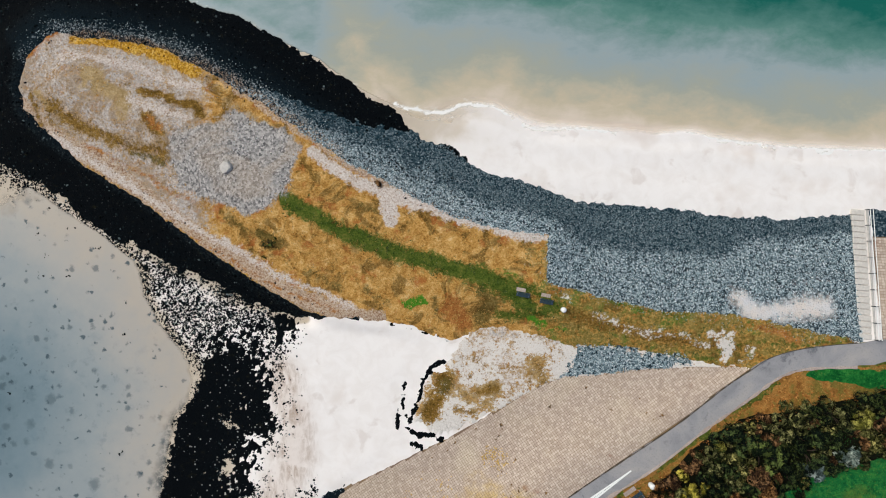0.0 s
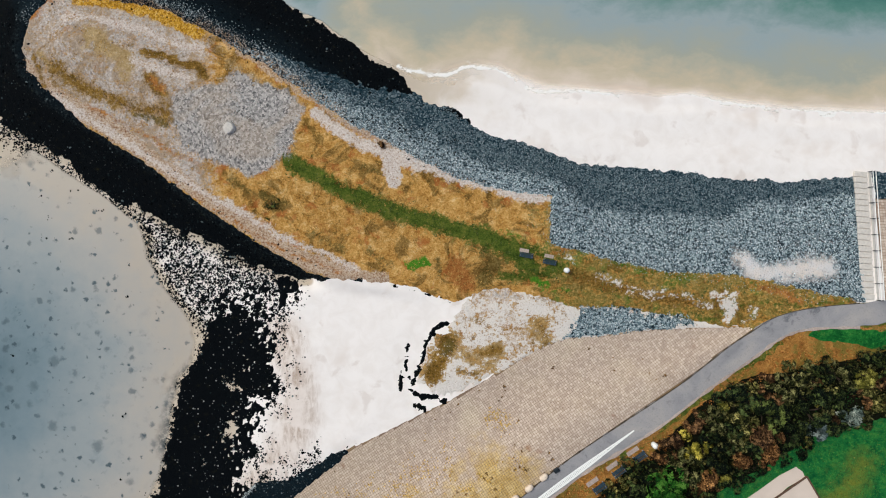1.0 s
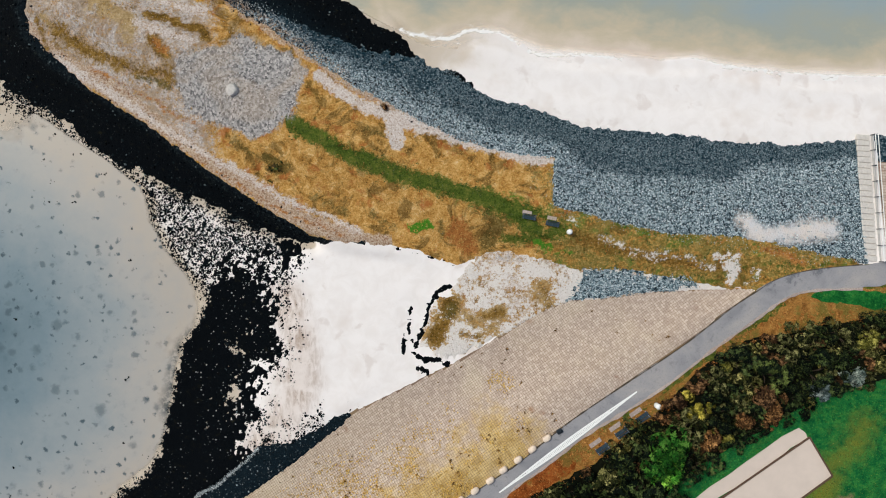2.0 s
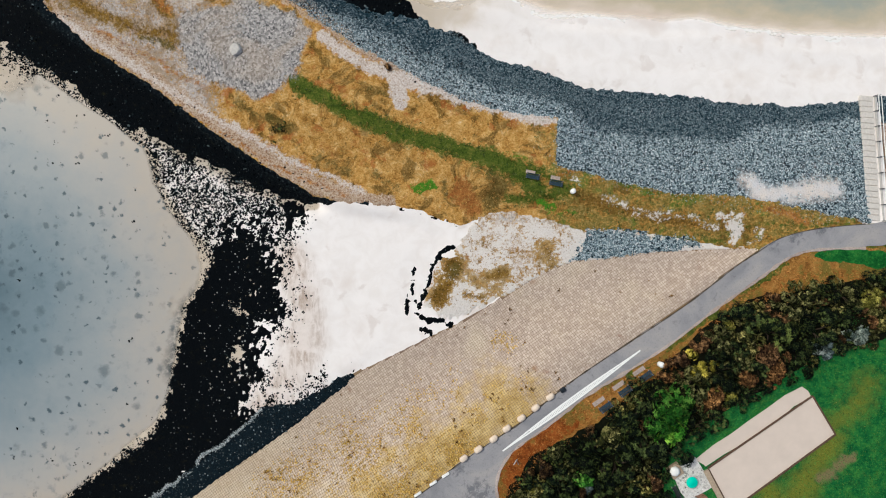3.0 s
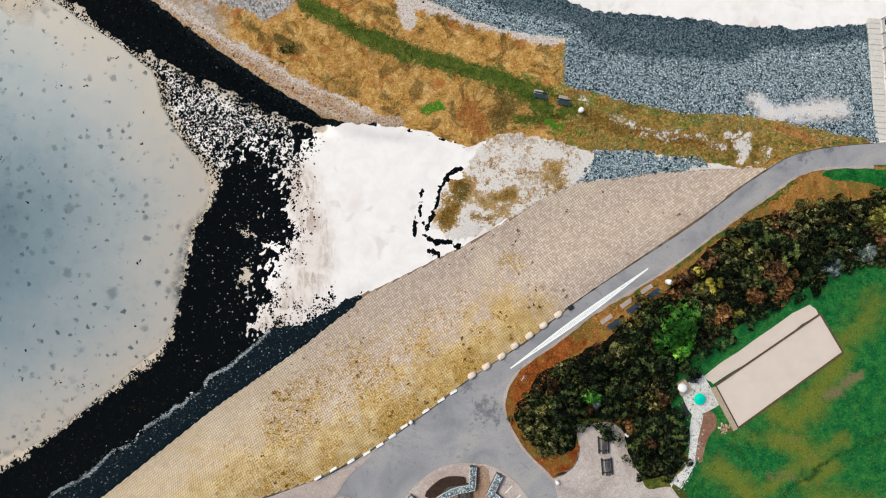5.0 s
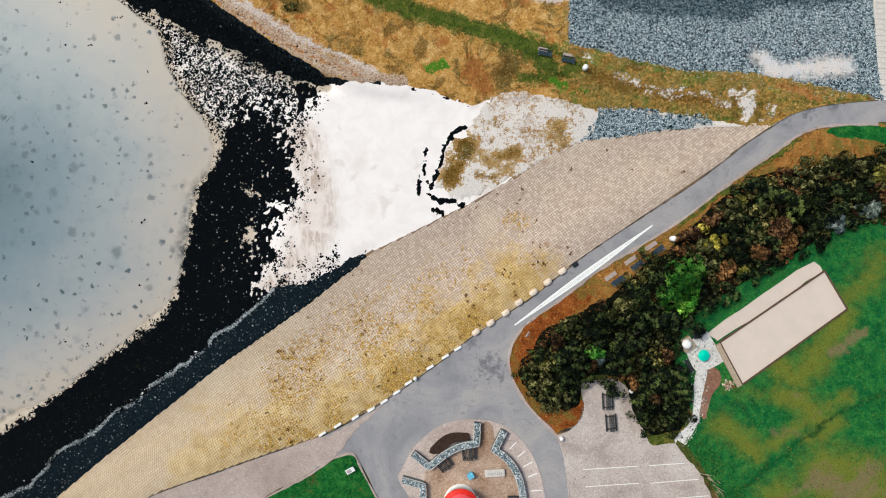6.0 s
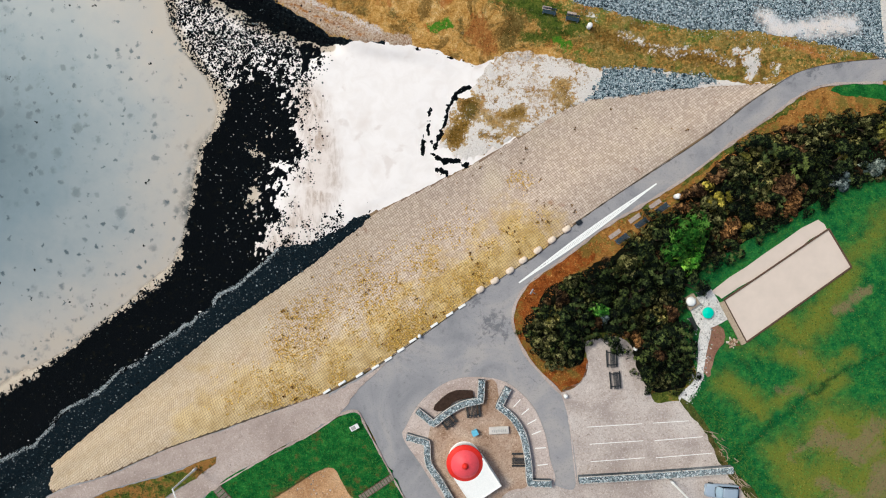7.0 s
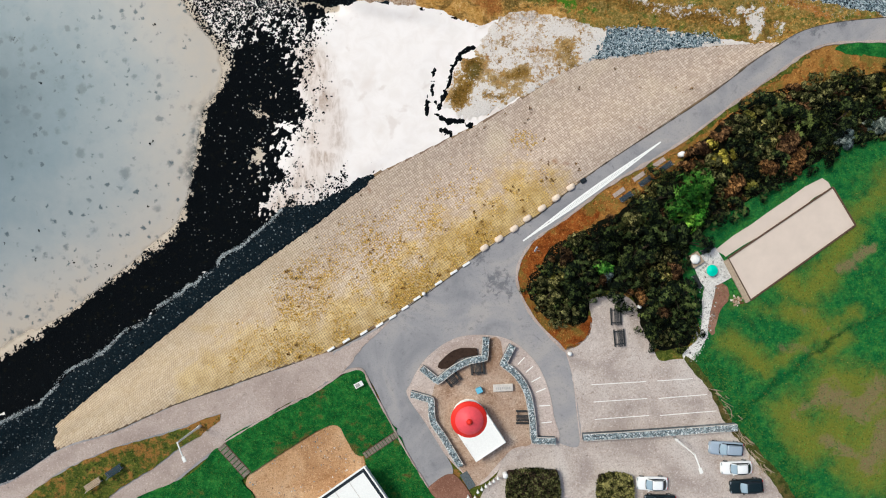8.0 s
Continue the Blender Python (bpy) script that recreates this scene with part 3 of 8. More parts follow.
PLAZA = [(-9.0, -64.5), (-8.6, -63.0), (-6.8, -59.9), (-3.8, -57.4), (-0.7, -56.4), (3.2, -56.5), (5.9, -57.6), (8.5, -60.3), (10.1, -63.7), (10.7, -66.7), (11.2, -70.8), (4.7, -72.1), (3.1, -74.7), (0.1, -76.6), (-1.8, -74.5), (-3.7, -72.5), (-6.4, -68.3)]
FIELD = [(28.9, -60.2), (30.8, -56.8), (29.9, -53.7), (26.7, -49.1), (27.5, -44.5), (35.7, -36.8), (43.5, -31.3), (49.0, -27.8), (59.2, -21.9), (67.0, -18.8), (86.3, -21.9), (84.3, -90.7), (44.9, -90.8), (42.8, -78.2), (40.5, -75.0), (37.5, -72.0), (34.5, -67.8), (32.3, -63.7)]
HEDGE = [(7.2, -49.1), (9.2, -46.8), (11.1, -43.8), (16.0, -41.5), (20.6, -38.8), (24.4, -35.7), (28.3, -33.0), (32.1, -29.1), (36.0, -25.7), (40.6, -23.0), (46.8, -21.9), (55.8, -20.3), (62.1, -19.5), (62.0, -26.9), (50.5, -30.7), (45.8, -33.4), (38.9, -37.2), (31.2, -42.2), (28.5, -46.8), (29.2, -52.1), (29.6, -56.6), (27.6, -58.1), (24.6, -58.1), (23.5, -56.6), (22.0, -52.1), (19.8, -50.4), (16.0, -50.6), (15.2, -54.4), (12.9, -55.1), (9.1, -53.2)]
BRACKEN = [(5.9, -47.6), (6.7, -45.3), (8.6, -43.0), (12.5, -40.3), (18.7, -35.6), (23.4, -32.9), (29.6, -29.0), (35.9, -24.3), (42.1, -20.0), (46.1, -17.2), (50.0, -16.1), (56.8, -15.9), (82.7, -14.8), (82.5, -22.7), (63.0, -26.6), (47.4, -30.5), (24.0, -43.0), (12.4, -52.2), (15.5, -54.5), (15.1, -56.8), (12.4, -58.4), (10.1, -56.1), (7.8, -53.4), (6.1, -49.9)]
COURT = [(34.6, -45.8), (49.0, -36.1), (52.0, -41.3), (37.6, -51.5)]
COURT_PATH = [(33.0, -44.5), (47.7, -34.5), (48.9, -36.0), (34.5, -45.7)]
PATIO = [(29.6, -46.2), (31.0, -45.4), (32.9, -44.3), (34.4, -46.8), (35.3, -48.3), (33.2, -49.4), (31.5, -50.0), (30.8, -49.1)]
LAWN_A = [(-17.6, -61.6), (-15.3, -61.1), (-14.1, -63.0), (-11.4, -67.9), (-10.6, -69.4), (-15.1, -72.6), (-17.4, -70.1), (-18.0, -68.9), (-19.2, -68.4), (-21.4, -69.3), (-24.3, -71.1), (-27.3, -73.0), (-30.2, -75.0), (-30.3, -75.0), (-34.0, -71.0), (-27.5, -67.2), (-21.4, -64.0)]
LAWN_B = [(-10.6, -69.8), (-9.1, -72.1), (-6.2, -76.8), (-5.2, -78.9), (-11.4, -78.9), (-14.8, -72.5)]
LAWN_C = [(-34.5, -71.4), (-30.5, -75.0), (-31.2, -75.9), (-30.4, -79.7), (-47.3, -79.7), (-38.1, -74.8)]
DIRT = [(-30.2, -75.0), (-27.3, -73.0), (-24.3, -71.1), (-21.4, -69.3), (-19.2, -68.4), (-18.0, -68.9), (-17.4, -70.1), (-15.1, -72.6), (-15.1, -74.4), (-18.2, -76.6), (-21.3, -78.9), (-31.2, -79.7), (-30.8, -76.8)]
VERGE = [(-34.2, -67.1), (-34.4, -68.0), (-38.2, -70.5), (-42.8, -73.8), (-48.8, -77.6), (-52.6, -80.5), (-64.0, -81.3), (-60.3, -78.2), (-56.5, -75.2), (-48.9, -71.8), (-41.3, -69.5)]
GRAVEL_PATCH = [(2.2, -13.9), (5.8, -10.9), (12.2, -11.9), (19.5, -13.1), (33.6, -14.5), (43.7, -15.1), (34.8, -15.3), (22.7, -17.4), (17.1, -17.9), (13.8, -19.3), (7.4, -22.5), (2.6, -24.9), (-0.7, -25.3), (-3.5, -24.0), (-3.1, -21.6), (-1.4, -18.3), (0.8, -17.1)]
DARK_PATCH = [(19.3, -13.2), (25.7, -13.7), (33.3, -14.5), (34.4, -15.2), (28.1, -16.4), (22.5, -17.4), (16.9, -17.8), (18.1, -15.2)]
WRACK = [(-0.0, -15.5), (-1.8, -16.5), (-2.9, -18.6), (-3.3, -21.1), (-4.4, -23.2), (-5.2, -25.1), (-3.8, -26.2), (-1.8, -26.3), (-0.3, -26.9)]
WRACK_EDGE = [(-6.6, -22.7), (-6.5, -25.1)]
WRACK_TAIL = [(-4.4, -27.5), (-3.3, -28.0)]
WRACK_BITS = [(-5.4, -18.6), (-5.9, -21.7), (-5.0, -24.0)]
GRAVEL_PAD = [(-29.9, 20.4), (-26.4, 19.0), (-22.4, 17.4), (-19.7, 15.1), (-20.5, 11.5), (-21.6, 8.3), (-24.0, 6.0), (-27.9, 4.8), (-30.7, 6.8), (-34.3, 7.6), (-37.4, 9.5), (-38.9, 13.9), (-38.2, 16.6), (-35.1, 17.2), (-31.9, 18.6)]
GREEN_PATH = [(-22.0, 7.2), (-17.7, 4.8), (-10.6, 1.2), (-3.5, -0.7), (3.6, -3.1), (7.5, -4.3), (11.5, -7.5)]
WATERLINE = [(-15.1, 27.5), (-7.7, 23.0), (-3.6, 21.4), (1.3, 20.2), (4.2, 20.8), (7.2, 20.5), (9.9, 19.2), (13.6, 17.7), (17.7, 17.4), (21.8, 17.1), (26.3, 16.9), (30.8, 16.3), (35.9, 16.7), (39.8, 15.8), (45.6, 15.1), (50.5, 14.5), (55.4, 14.4), (64.3, 13.9)]
SURF_DEEP = [(-32.1, 45.7), (1.3, 32.2), (18.0, 29.3), (34.7, 28.0), (51.4, 26.3), (68.1, 25.5)]
BAY_DEEP = [(-71.8, 2.5), (-63.5, -8.3), (-61.9, -19.9), (-63.5, -31.5), (-71.8, -43.0)]
SAND_MID = [(-20.1, -11.8), (-8.8, -12.6), (-2.3, -15.1), (-6.3, -24.0), (-13.6, -31.3), (-20.1, -34.5), (-20.1, -21.5)]
RIDGE = [(-52.4, 24.9), (-42.1, 19.4), (-30.3, 12.3), (-18.5, 6.0), (-6.7, 1.2), (5.2, -4.3), (16.9, -7.8)]
RIDGE_END = [(28.6, -9.8), (40.3, -12.1)]
MARK = [(6.7, -43.5), (25.6, -29.9)]


# ---- helpers for building ----
def part(name, bm, material, parent=None, label=""):
    """Links a bmesh as one mesh object, under its thing where there is one."""
    me = bpy.data.meshes.new(name)
    bm.to_mesh(me)
    bm.free()
    me.materials.append(M[material])
    ob = new(name, me)
    if parent is not None:
        ob.parent = parent
    if label:
        tagged(ob, label)
    return ob


def thing(name, m, label, category, group="", kind=""):
    ob = new(name)
    ob.matrix_basis = m
    return tagged(ob, label, category, group, kind)


def add_box(bm, x0, y0, z0, x1, y1, z1, bevel=0.0, m=None):
    """A box with softened edges inside bm."""
    t = bmesh.ops.create_cube(bm, size=1.0)
    vs = t["verts"]
    mm = Matrix.Translation(((x0 + x1) / 2, (y0 + y1) / 2, (z0 + z1) / 2)) @ Matrix.Diagonal((x1 - x0, y1 - y0, z1 - z0, 1))
    bmesh.ops.transform(bm, matrix=(m @ mm) if m is not None else mm, verts=vs)
    if bevel:
        bmesh.ops.bevel(bm, geom=list({e for v in vs for e in v.link_edges}), offset=bevel, segments=1, affect="EDGES")
    return bm


def box(*a, **k):
    return add_box(bmesh.new(), *a, **k)


def add_tube(bm, points, radii, sides=8, cap=True):
    """A round bar along points, with a radius for each."""
    rings = []
    for k, p in enumerate(points):
        a, b = Vector(points[max(0, k - 1)]), Vector(points[min(len(points) - 1, k + 1)])
        q = (b - a).to_track_quat("Z", "Y")
        rings.append([bm.verts.new(Vector(p) + q @ Vector((math.cos(2 * math.pi * i / sides) * radii[k], math.sin(2 * math.pi * i / sides) * radii[k], 0))) for i in range(sides)])
    for r, s in zip(rings, rings[1:]):
        for i in range(sides):
            bm.faces.new((r[i], r[(i + 1) % sides], s[(i + 1) % sides], s[i]))
    if cap:
        bm.faces.new(rings[0][::-1])
        bm.faces.new(rings[-1])
    return bm


def add_lathe(bm, profile, sides=32):
    """Turns (radius, height) pairs about z."""
    rings = [[bm.verts.new((r * math.cos(2 * math.pi * i / sides), r * math.sin(2 * math.pi * i / sides), z)) for i in range(sides)] for r, z in profile]
    for r, s in zip(rings, rings[1:]):
        for i in range(sides):
            f = bm.faces.new((r[i], r[(i + 1) % sides], s[(i + 1) % sides], s[i]))
            f.smooth = True
    bm.faces.new(rings[0][::-1])
    bm.faces.new(rings[-1])
    return bm


def land(y):
    return 3.4 - 0.031 * max(y, -140.0)


def hash2(i, j, seed):
    v = np.sin(i * 127.1 + j * 311.7 + seed * 74.7) * 43758.5453
    return v - np.floor(v)


def value_noise(x, y, scale, seed=0):
    x, y = x * scale, y * scale
    i, j = np.floor(x), np.floor(y)
    u, v = x - i, y - j
    u, v = u * u * (3 - 2 * u), v * v * (3 - 2 * v)
    return (hash2(i, j, seed) * (1 - u) + hash2(i + 1, j, seed) * u) * (1 - v) + (hash2(i, j + 1, seed) * (1 - u) + hash2(i + 1, j + 1, seed) * u) * v


def fbm(x, y, scale, octaves=4, seed=0):
    total, amp, norm = 0.0, 1.0, 0.0
    for k in range(octaves):
        total, norm = total + amp * (value_noise(x + 17.3 * k, y - 9.1 * k, scale * 2 ** k, seed + k) - 0.5), norm + amp
        amp *= 0.6
    return total / norm


def curve(points, step=0.6, closed=True):
    """A smooth line through the plan's points, at even steps."""
    p = [Vector(q) for q in points]
    n, out = len(p), []
    for k in range(n if closed else n - 1):
        a, b, c, d = (p[(k + j) % n] if closed else p[min(max(k + j, 0), n - 1)] for j in (-1, 0, 1, 2))
        m = max(1, int((c - b).length / step))
        for i in range(m):
            t = i / m
            out.append(0.5 * ((2 * b) + (c - a) * t + (2 * a - 5 * b + 4 * c - d) * t * t + (3 * b - a - 3 * c + d) * t ** 3))
    return out if closed else out + [p[-1]]


def line_distance(x, y, points, heights=None, closed=False):
    """Distance to a line through points and, where heights are given, its height at the nearest place."""
    best, high = np.full(x.shape, 1e9), np.zeros(x.shape)
    n = len(points)
    for k in range(n if closed else n - 1):
        (ax, ay), (bx, by) = points[k], points[(k + 1) % n]
        dx, dy = bx - ax, by - ay
        t = np.clip(((x - ax) * dx + (y - ay) * dy) / (dx * dx + dy * dy + 1e-9), 0, 1)
        d = (x - ax - t * dx) ** 2 + (y - ay - t * dy) ** 2
        near = d < best
        best = np.where(near, d, best)
        if heights is not None:
            high = np.where(near, heights[k] + t * (heights[(k + 1) % n] - heights[k]), high)
    return (np.sqrt(best), high) if heights is not None else np.sqrt(best)


def inside(x, y, points):
    """Metres inside an outline, negative outside it."""
    odd = np.zeros(x.shape, bool)
    n = len(points)
    for k in range(n):
        (ax, ay), (bx, by) = points[k], points[(k + 1) % n]
        if ay != by:
            odd ^= ((ay > y) != (by > y)) & (x < (bx - ax) * (y - ay) / (by - ay) + ax)
    d = line_distance(x, y, points, closed=True)
    return np.where(odd, d, -d)


# ---- the terrain ----
WATER = -0.5
FAR_LAND = [(-3000, -900)] + ROAD_EDGE + [(3000, 120)]
LAND_OUTLINE = FAR_LAND + [(3000, -3000), (-3000, -3000)]
side_n, side_s = SPIT_TOP[:24], SPIT_TOP[23:]
GUIDES = [
    (FAR_LAND, [land(y) if x > -2000 and x < 2000 else 4.0 for x, y in FAR_LAND]),
    ([(-3000, -880), (-110, -105)] + REV_TOE, [0.0, 0.2] + [float(np.interp(x, [-20, -3, 17, 37, 43], [0.3, 0.5, 1.5, 3.0, 3.7])) for x, y in REV_TOE]),
    (SAND_MID, [0.55] * len(SAND_MID)),
    (WEED[1:22], [-0.5] * 21), ([(x - 2.2, y + 0.4) for x, y in WEED[2:20]], [-0.64] * 18), ([(x - 6.0, y + 1.0) for x, y in WEED[3:18]], [-0.8] * 15),
    (BAY_DEEP, [-1.5] * len(BAY_DEEP)), ([(-58, -47), (-66, -53), (-76, -60)], [-0.95] * 3), ([(-54, -2), (-50, -16), (-51, -32), (-58, -44)], [-1.0] * 4),
    (side_n, [float(np.interp(x, [-60, 0, 15, 56], [1.9, 2.2, 2.7, 3.8])) for x, y in side_n]),
    (side_s, [float(np.interp(x, [-60, -20, 0, 20, 56], [1.9, 1.5, 0.9, 1.7, 3.8])) for x, y in side_s]),
    (RIDGE, [2.9] * len(RIDGE)), (RIDGE_END, [3.3] * len(RIDGE_END)),
    (FORESHORE[:18], [float(np.interp(x, [-30, -12, -4, 2, 60], [-0.5, -0.48, -0.4, -0.1, 0.1])) for x, y in FORESHORE[:18]]),
    ([(x + 1.1, y + 1.4) for x, y in FORESHORE[:6]], [-1.15] * 6), ([(x + 2.4, y + 3.0) for x, y in FORESHORE[:5]], [-1.5] * 5), ([(x - 1.0, y - 1.3) for x, y in FORESHORE[:6]], [-0.25] * 6),
    (FORESHORE[26:], [-0.4] * len(FORESHORE[26:])),
    (WATERLINE[3:] + [(3000, 40)], [WATER] * (len(WATERLINE) - 2)),
    ([(x, y + 2.5) for x, y in WATERLINE[3:]] + [(3000, 43)], [-0.85] * (len(WATERLINE) - 2)), ([(x, y + 6.0) for x, y in WATERLINE[1:]] + [(3000, 47)], [-1.25] * len(WATERLINE)),
    ([(x, y - 2.5) for x, y in WATERLINE[4:]] + [(3000, 37)], [-0.2] * (len(WATERLINE) - 3)),
    (SURF_DEEP + [(3000, 60)], [-2.2] * (len(SURF_DEEP) + 1)),
    ([(59.5, 5.5), (58.4, -12.9)], [0.1, 3.75]), ([(75, 3.5), (76, -11.0)], [0.0, 3.7]),
    ([(-3000, 120), (-80, 70), (3000, 180)], [-5.0] * 3), ([(-3000, -500), (-140, -10), (-110, 60), (-3000, 110)], [-3.0] * 4),
]


def terrain(x, y):
    total, norm = np.zeros(x.shape), np.zeros(x.shape)
    for points, heights in GUIDES:
        d, h = line_distance(x, y, points, heights)
        w = 1 / (d + 0.25) ** 2.5
        total, norm = total + w * h, norm + w
    z = total / norm
    on_land = inside(x, y, LAND_OUTLINE)
    plane = 3.4 - 0.031 * np.maximum(y, -140.0)
    z = np.where(on_land > 0, plane - 0.03, z)
    rough = np.clip(-on_land / 3, 0, 1)
    return z + rough * (0.16 * fbm(x, y, 0.12, 4, 3) + 0.05 * fbm(x, y, 1.1, 2, 8))


def steps_outward(near, far, first):
    out, s = [near], first
    while out[-1] < far:
        out.append(out[-1] + s)
        s *= 1.45
    return out[1:]


CELL = 0.25
gx = np.array([-v for v in steps_outward(78, 3000, 0.6)][::-1] + list(np.arange(-78, 70, CELL)) + steps_outward(70, 3000, 0.6))
gy = np.array([-v for v in steps_outward(84, 3000, 0.6)][::-1] + list(np.arange(-84, 43, CELL)) + steps_outward(43, 3000, 0.6))
GX, GY = np.meshgrid(gx, gy)
GZ = terrain(GX, GY)
# a wavering copy of the plan, for borders that grew rather than were drawn
low_x, low_y = fbm(GX, GY, 0.16, 2, 91), fbm(GX, GY, 0.16, 2, 93)
fin_x, fin_y = fbm(GX, GY, 1.3, 3, 92), fbm(GX, GY, 1.3, 3, 94)
WX, WY = GX + 5.5 * low_x + 2.2 * fin_x, GY + 5.5 * low_y + 2.2 * fin_y
HX, HY = GX + 1.4 * low_x + 1.1 * fin_x, GY + 1.4 * low_y + 1.1 * fin_y


def grid_mesh(name, z, keep, material, fields=None):
    """A sheet over the plan's grid: only cells with a kept corner, with named values for its material."""
    rows, cols = z.shape
    cell = keep[:-1, :-1] | keep[1:, :-1] | keep[:-1, 1:] | keep[1:, 1:]
    jj, ii = np.nonzero(cell)
    quads = np.stack([jj * cols + ii, jj * cols + ii + 1, (jj + 1) * cols + ii + 1, (jj + 1) * cols + ii], 1)
    used, inv = np.unique(quads, return_inverse=True)
    quads = inv.reshape(-1, 4)
    me = bpy.data.meshes.new(name)
    me.vertices.add(len(used))
    me.vertices.foreach_set("co", np.stack([GX.ravel()[used], GY.ravel()[used], z.ravel()[used]], 1).astype(np.float32).ravel())
    me.loops.add(quads.size)
    me.loops.foreach_set("vertex_index", quads.astype(np.int32).ravel())
    me.polygons.add(len(quads))
    me.polygons.foreach_set("loop_start", np.arange(0, quads.size, 4, dtype=np.int32))
    me.update(calc_edges=True)
    me.polygons.foreach_set("use_smooth", np.ones(len(quads), bool))
    for key, v in (fields or {}).items():
        me.attributes.new(key, "FLOAT", "POINT").data.foreach_set("value", np.broadcast_to(v, z.shape).ravel()[used].astype(np.float32))
    me.materials.append(M[material])
    return new(name, me)


def cover(name, m, lift, material, fields=None, label="", category=""):
    """A layer that lies on the terrain where m is positive and dips under it elsewhere."""
    ob = grid_mesh(name, GZ + lift * np.clip(m / 0.5, -1, 1), m > -0.5, material, fields)
    return tagged(ob, label, category, kind="structure")


def near_line(points, width, soft, closed=False, wild=False):
    """1 on a line, 0 past width, over the plan's grid; its border wavers, more so where it is wild."""
    return np.clip((width - line_distance(WX if wild else HX, WY if wild else HY, points, closed=closed)) / soft + 0.5, 0, 1)


def within(points, soft=1.0):
    return np.clip(inside(HX, HY, points) / soft + 0.5, 0, 1)


def most(*fields):
    """The strongest of several values at each place."""
    return functools.reduce(np.maximum, fields)


view = (GX > -78) & (GX < 70) & (GY > -84) & (GY < 43)
N_LOW, N_MID, N_FINE, N_SPECK = fbm(GX, GY, 0.12, 4, 21), fbm(GX, GY, 0.6, 4, 33), fbm(GX, GY, 1.7, 3, 51), fbm(GX, GY, 2.6, 2, 71)
d_top = inside(0.55 * GX + 0.45 * HX, 0.55 * GY + 0.45 * HY, SPIT_TOP)
d_fore = inside(HX, HY, FORESHORE)
d_weed = inside(HX, HY, WEED)
d_core = inside(HX, HY, WEED_CORE)
d_land = inside(GX, GY, LAND_OUTLINE)
d_rev = inside(GX, GY, REVETMENT)
d_toe = inside(GX, GY, TOE)

wet = np.clip(0.55 - (GZ + 0.1) / 0.5, 0, 1)
wet = np.where(GY > 24 - 0.19 * (GX + 64), wet * np.clip(0.9 - (GX + 10) / 40, 0.25, 1), wet)
wet = wet * (1 - 0.6 * np.clip(d_weed / 2 + 0.5, 0, 1) * np.clip((GY + 22) / 8, 0, 1))
streak = most(0.95 * near_line([(-23.0, -17.6), (-21.7, -21.7), (-21.3, -25.8), (-21.7, -30.6), (-23.4, -34.7), (-26.2, -37.6)], 2.6, 3.2), 0.5 * near_line([(-18.9, -20.9), (-18.5, -29.8)], 0.6, 2.0))
ground = tagged(grid_mesh("ground", GZ, ~((d_land > 3) & (GX > -77) & (GX < 69) & (GY > -83) & (GY < 42)), "sand", {"wet": wet, "streak": streak}), "pale sandy beach and sea bed, wet beige near the water", "ground", kind="structure")

# sea to the north, still bay to the west
axis = 24 - 0.19 * (GX + 64)
d_wl = line_distance(GX, GY, FORESHORE[1:7] + WATERLINE[3:] + [(400, 20)])
off = np.where(GZ < WATER, d_wl, -d_wl)
SURF_LINE = [tuple(q) for q in curve([(-6.9, 21.3), (-2.0, 20.5), (1.3, 20.5), (3.7, 21.6), (7.0, 21.3), (9.5, 19.9), (13.2, 18.2), (17.7, 17.8), (21.8, 17.5), (26.3, 17.3), (30.8, 16.6), (35.9, 17.2), (39.8, 16.2), (45.6, 15.5), (50.5, 14.9), (55.4, 14.8), (60.3, 14.5), (64.3, 14.4)] + [(82, 14.2), (400, 18)], 1.0, closed=False)]
SURF_BACK = [tuple(q) for q in curve([(-4.5, 19.0), (0.5, 19.5), (5.4, 19.7), (9.5, 19.9)], 1.0, closed=False)]
SX, SY = GX + 1.2 * low_x + 0.5 * fin_x, GY + 1.2 * low_y + 0.5 * fin_y
foam = most(np.clip(1 - line_distance(SX, SY, SURF_LINE) / 0.75, 0, 1), 0.75 * np.clip(1 - line_distance(SX, SY, SURF_BACK) / 0.6, 0, 1), 0.5 * near_line(SURF_LINE[2:30], 1.4, 2.2), 0.6 * near_line(FORESHORE[0:7], 0.3, 0.9))
sea_depth = np.clip(off / 25 * np.clip(0.95 + (GX + 10) / 500, 0.9, 1.1), 0, 1.2)
sea_depth = np.maximum(sea_depth, np.clip(-d_fore / 12 + 0.42, 0, 0.56) * np.clip((-9 - GX) / 10, 0, 1))
sea = tagged(grid_mesh("sea", np.full(GZ.shape, WATER), (GY > axis) & (GZ < WATER + 0.15), "sea", {"depth": sea_depth, "foam": foam, "shore": np.maximum(np.clip(off / 2.5, 0, 1), np.clip((-4 - GX) / 6, 0, 1) * np.clip((WATER + 0.05 - GZ) / 0.1, 0, 1))}), "silty green sea water with a thin line of foam", "sea", kind="structure")
spots = np.clip(0.4 + 2 * fbm(GX, GY, 0.05, 2, 5), 0, 1)
bay_depth = np.clip((-d_weed - 1.5) / 30, 0, 1.2)
bay = tagged(grid_mesh("bay_water", np.full(GZ.shape, WATER), (GY <= axis) & (GZ < WATER + 0.1), "bay", {"depth": bay_depth, "spots": spots, "drowned": most(0.9 * near_line([(-36.0, -21.6), (-38.6, -24.5), (-39.4, -27.5), (-40.1, -31.4), (-40.7, -33.9)], 0.9, 1.8)), "shore": np.clip((WATER - GZ) / 0.12, 0, 1)}), "still shallow grey-blue water over sand", "water", kind="structure")
for ob in (sea, bay):
    ob.visible_shadow = False

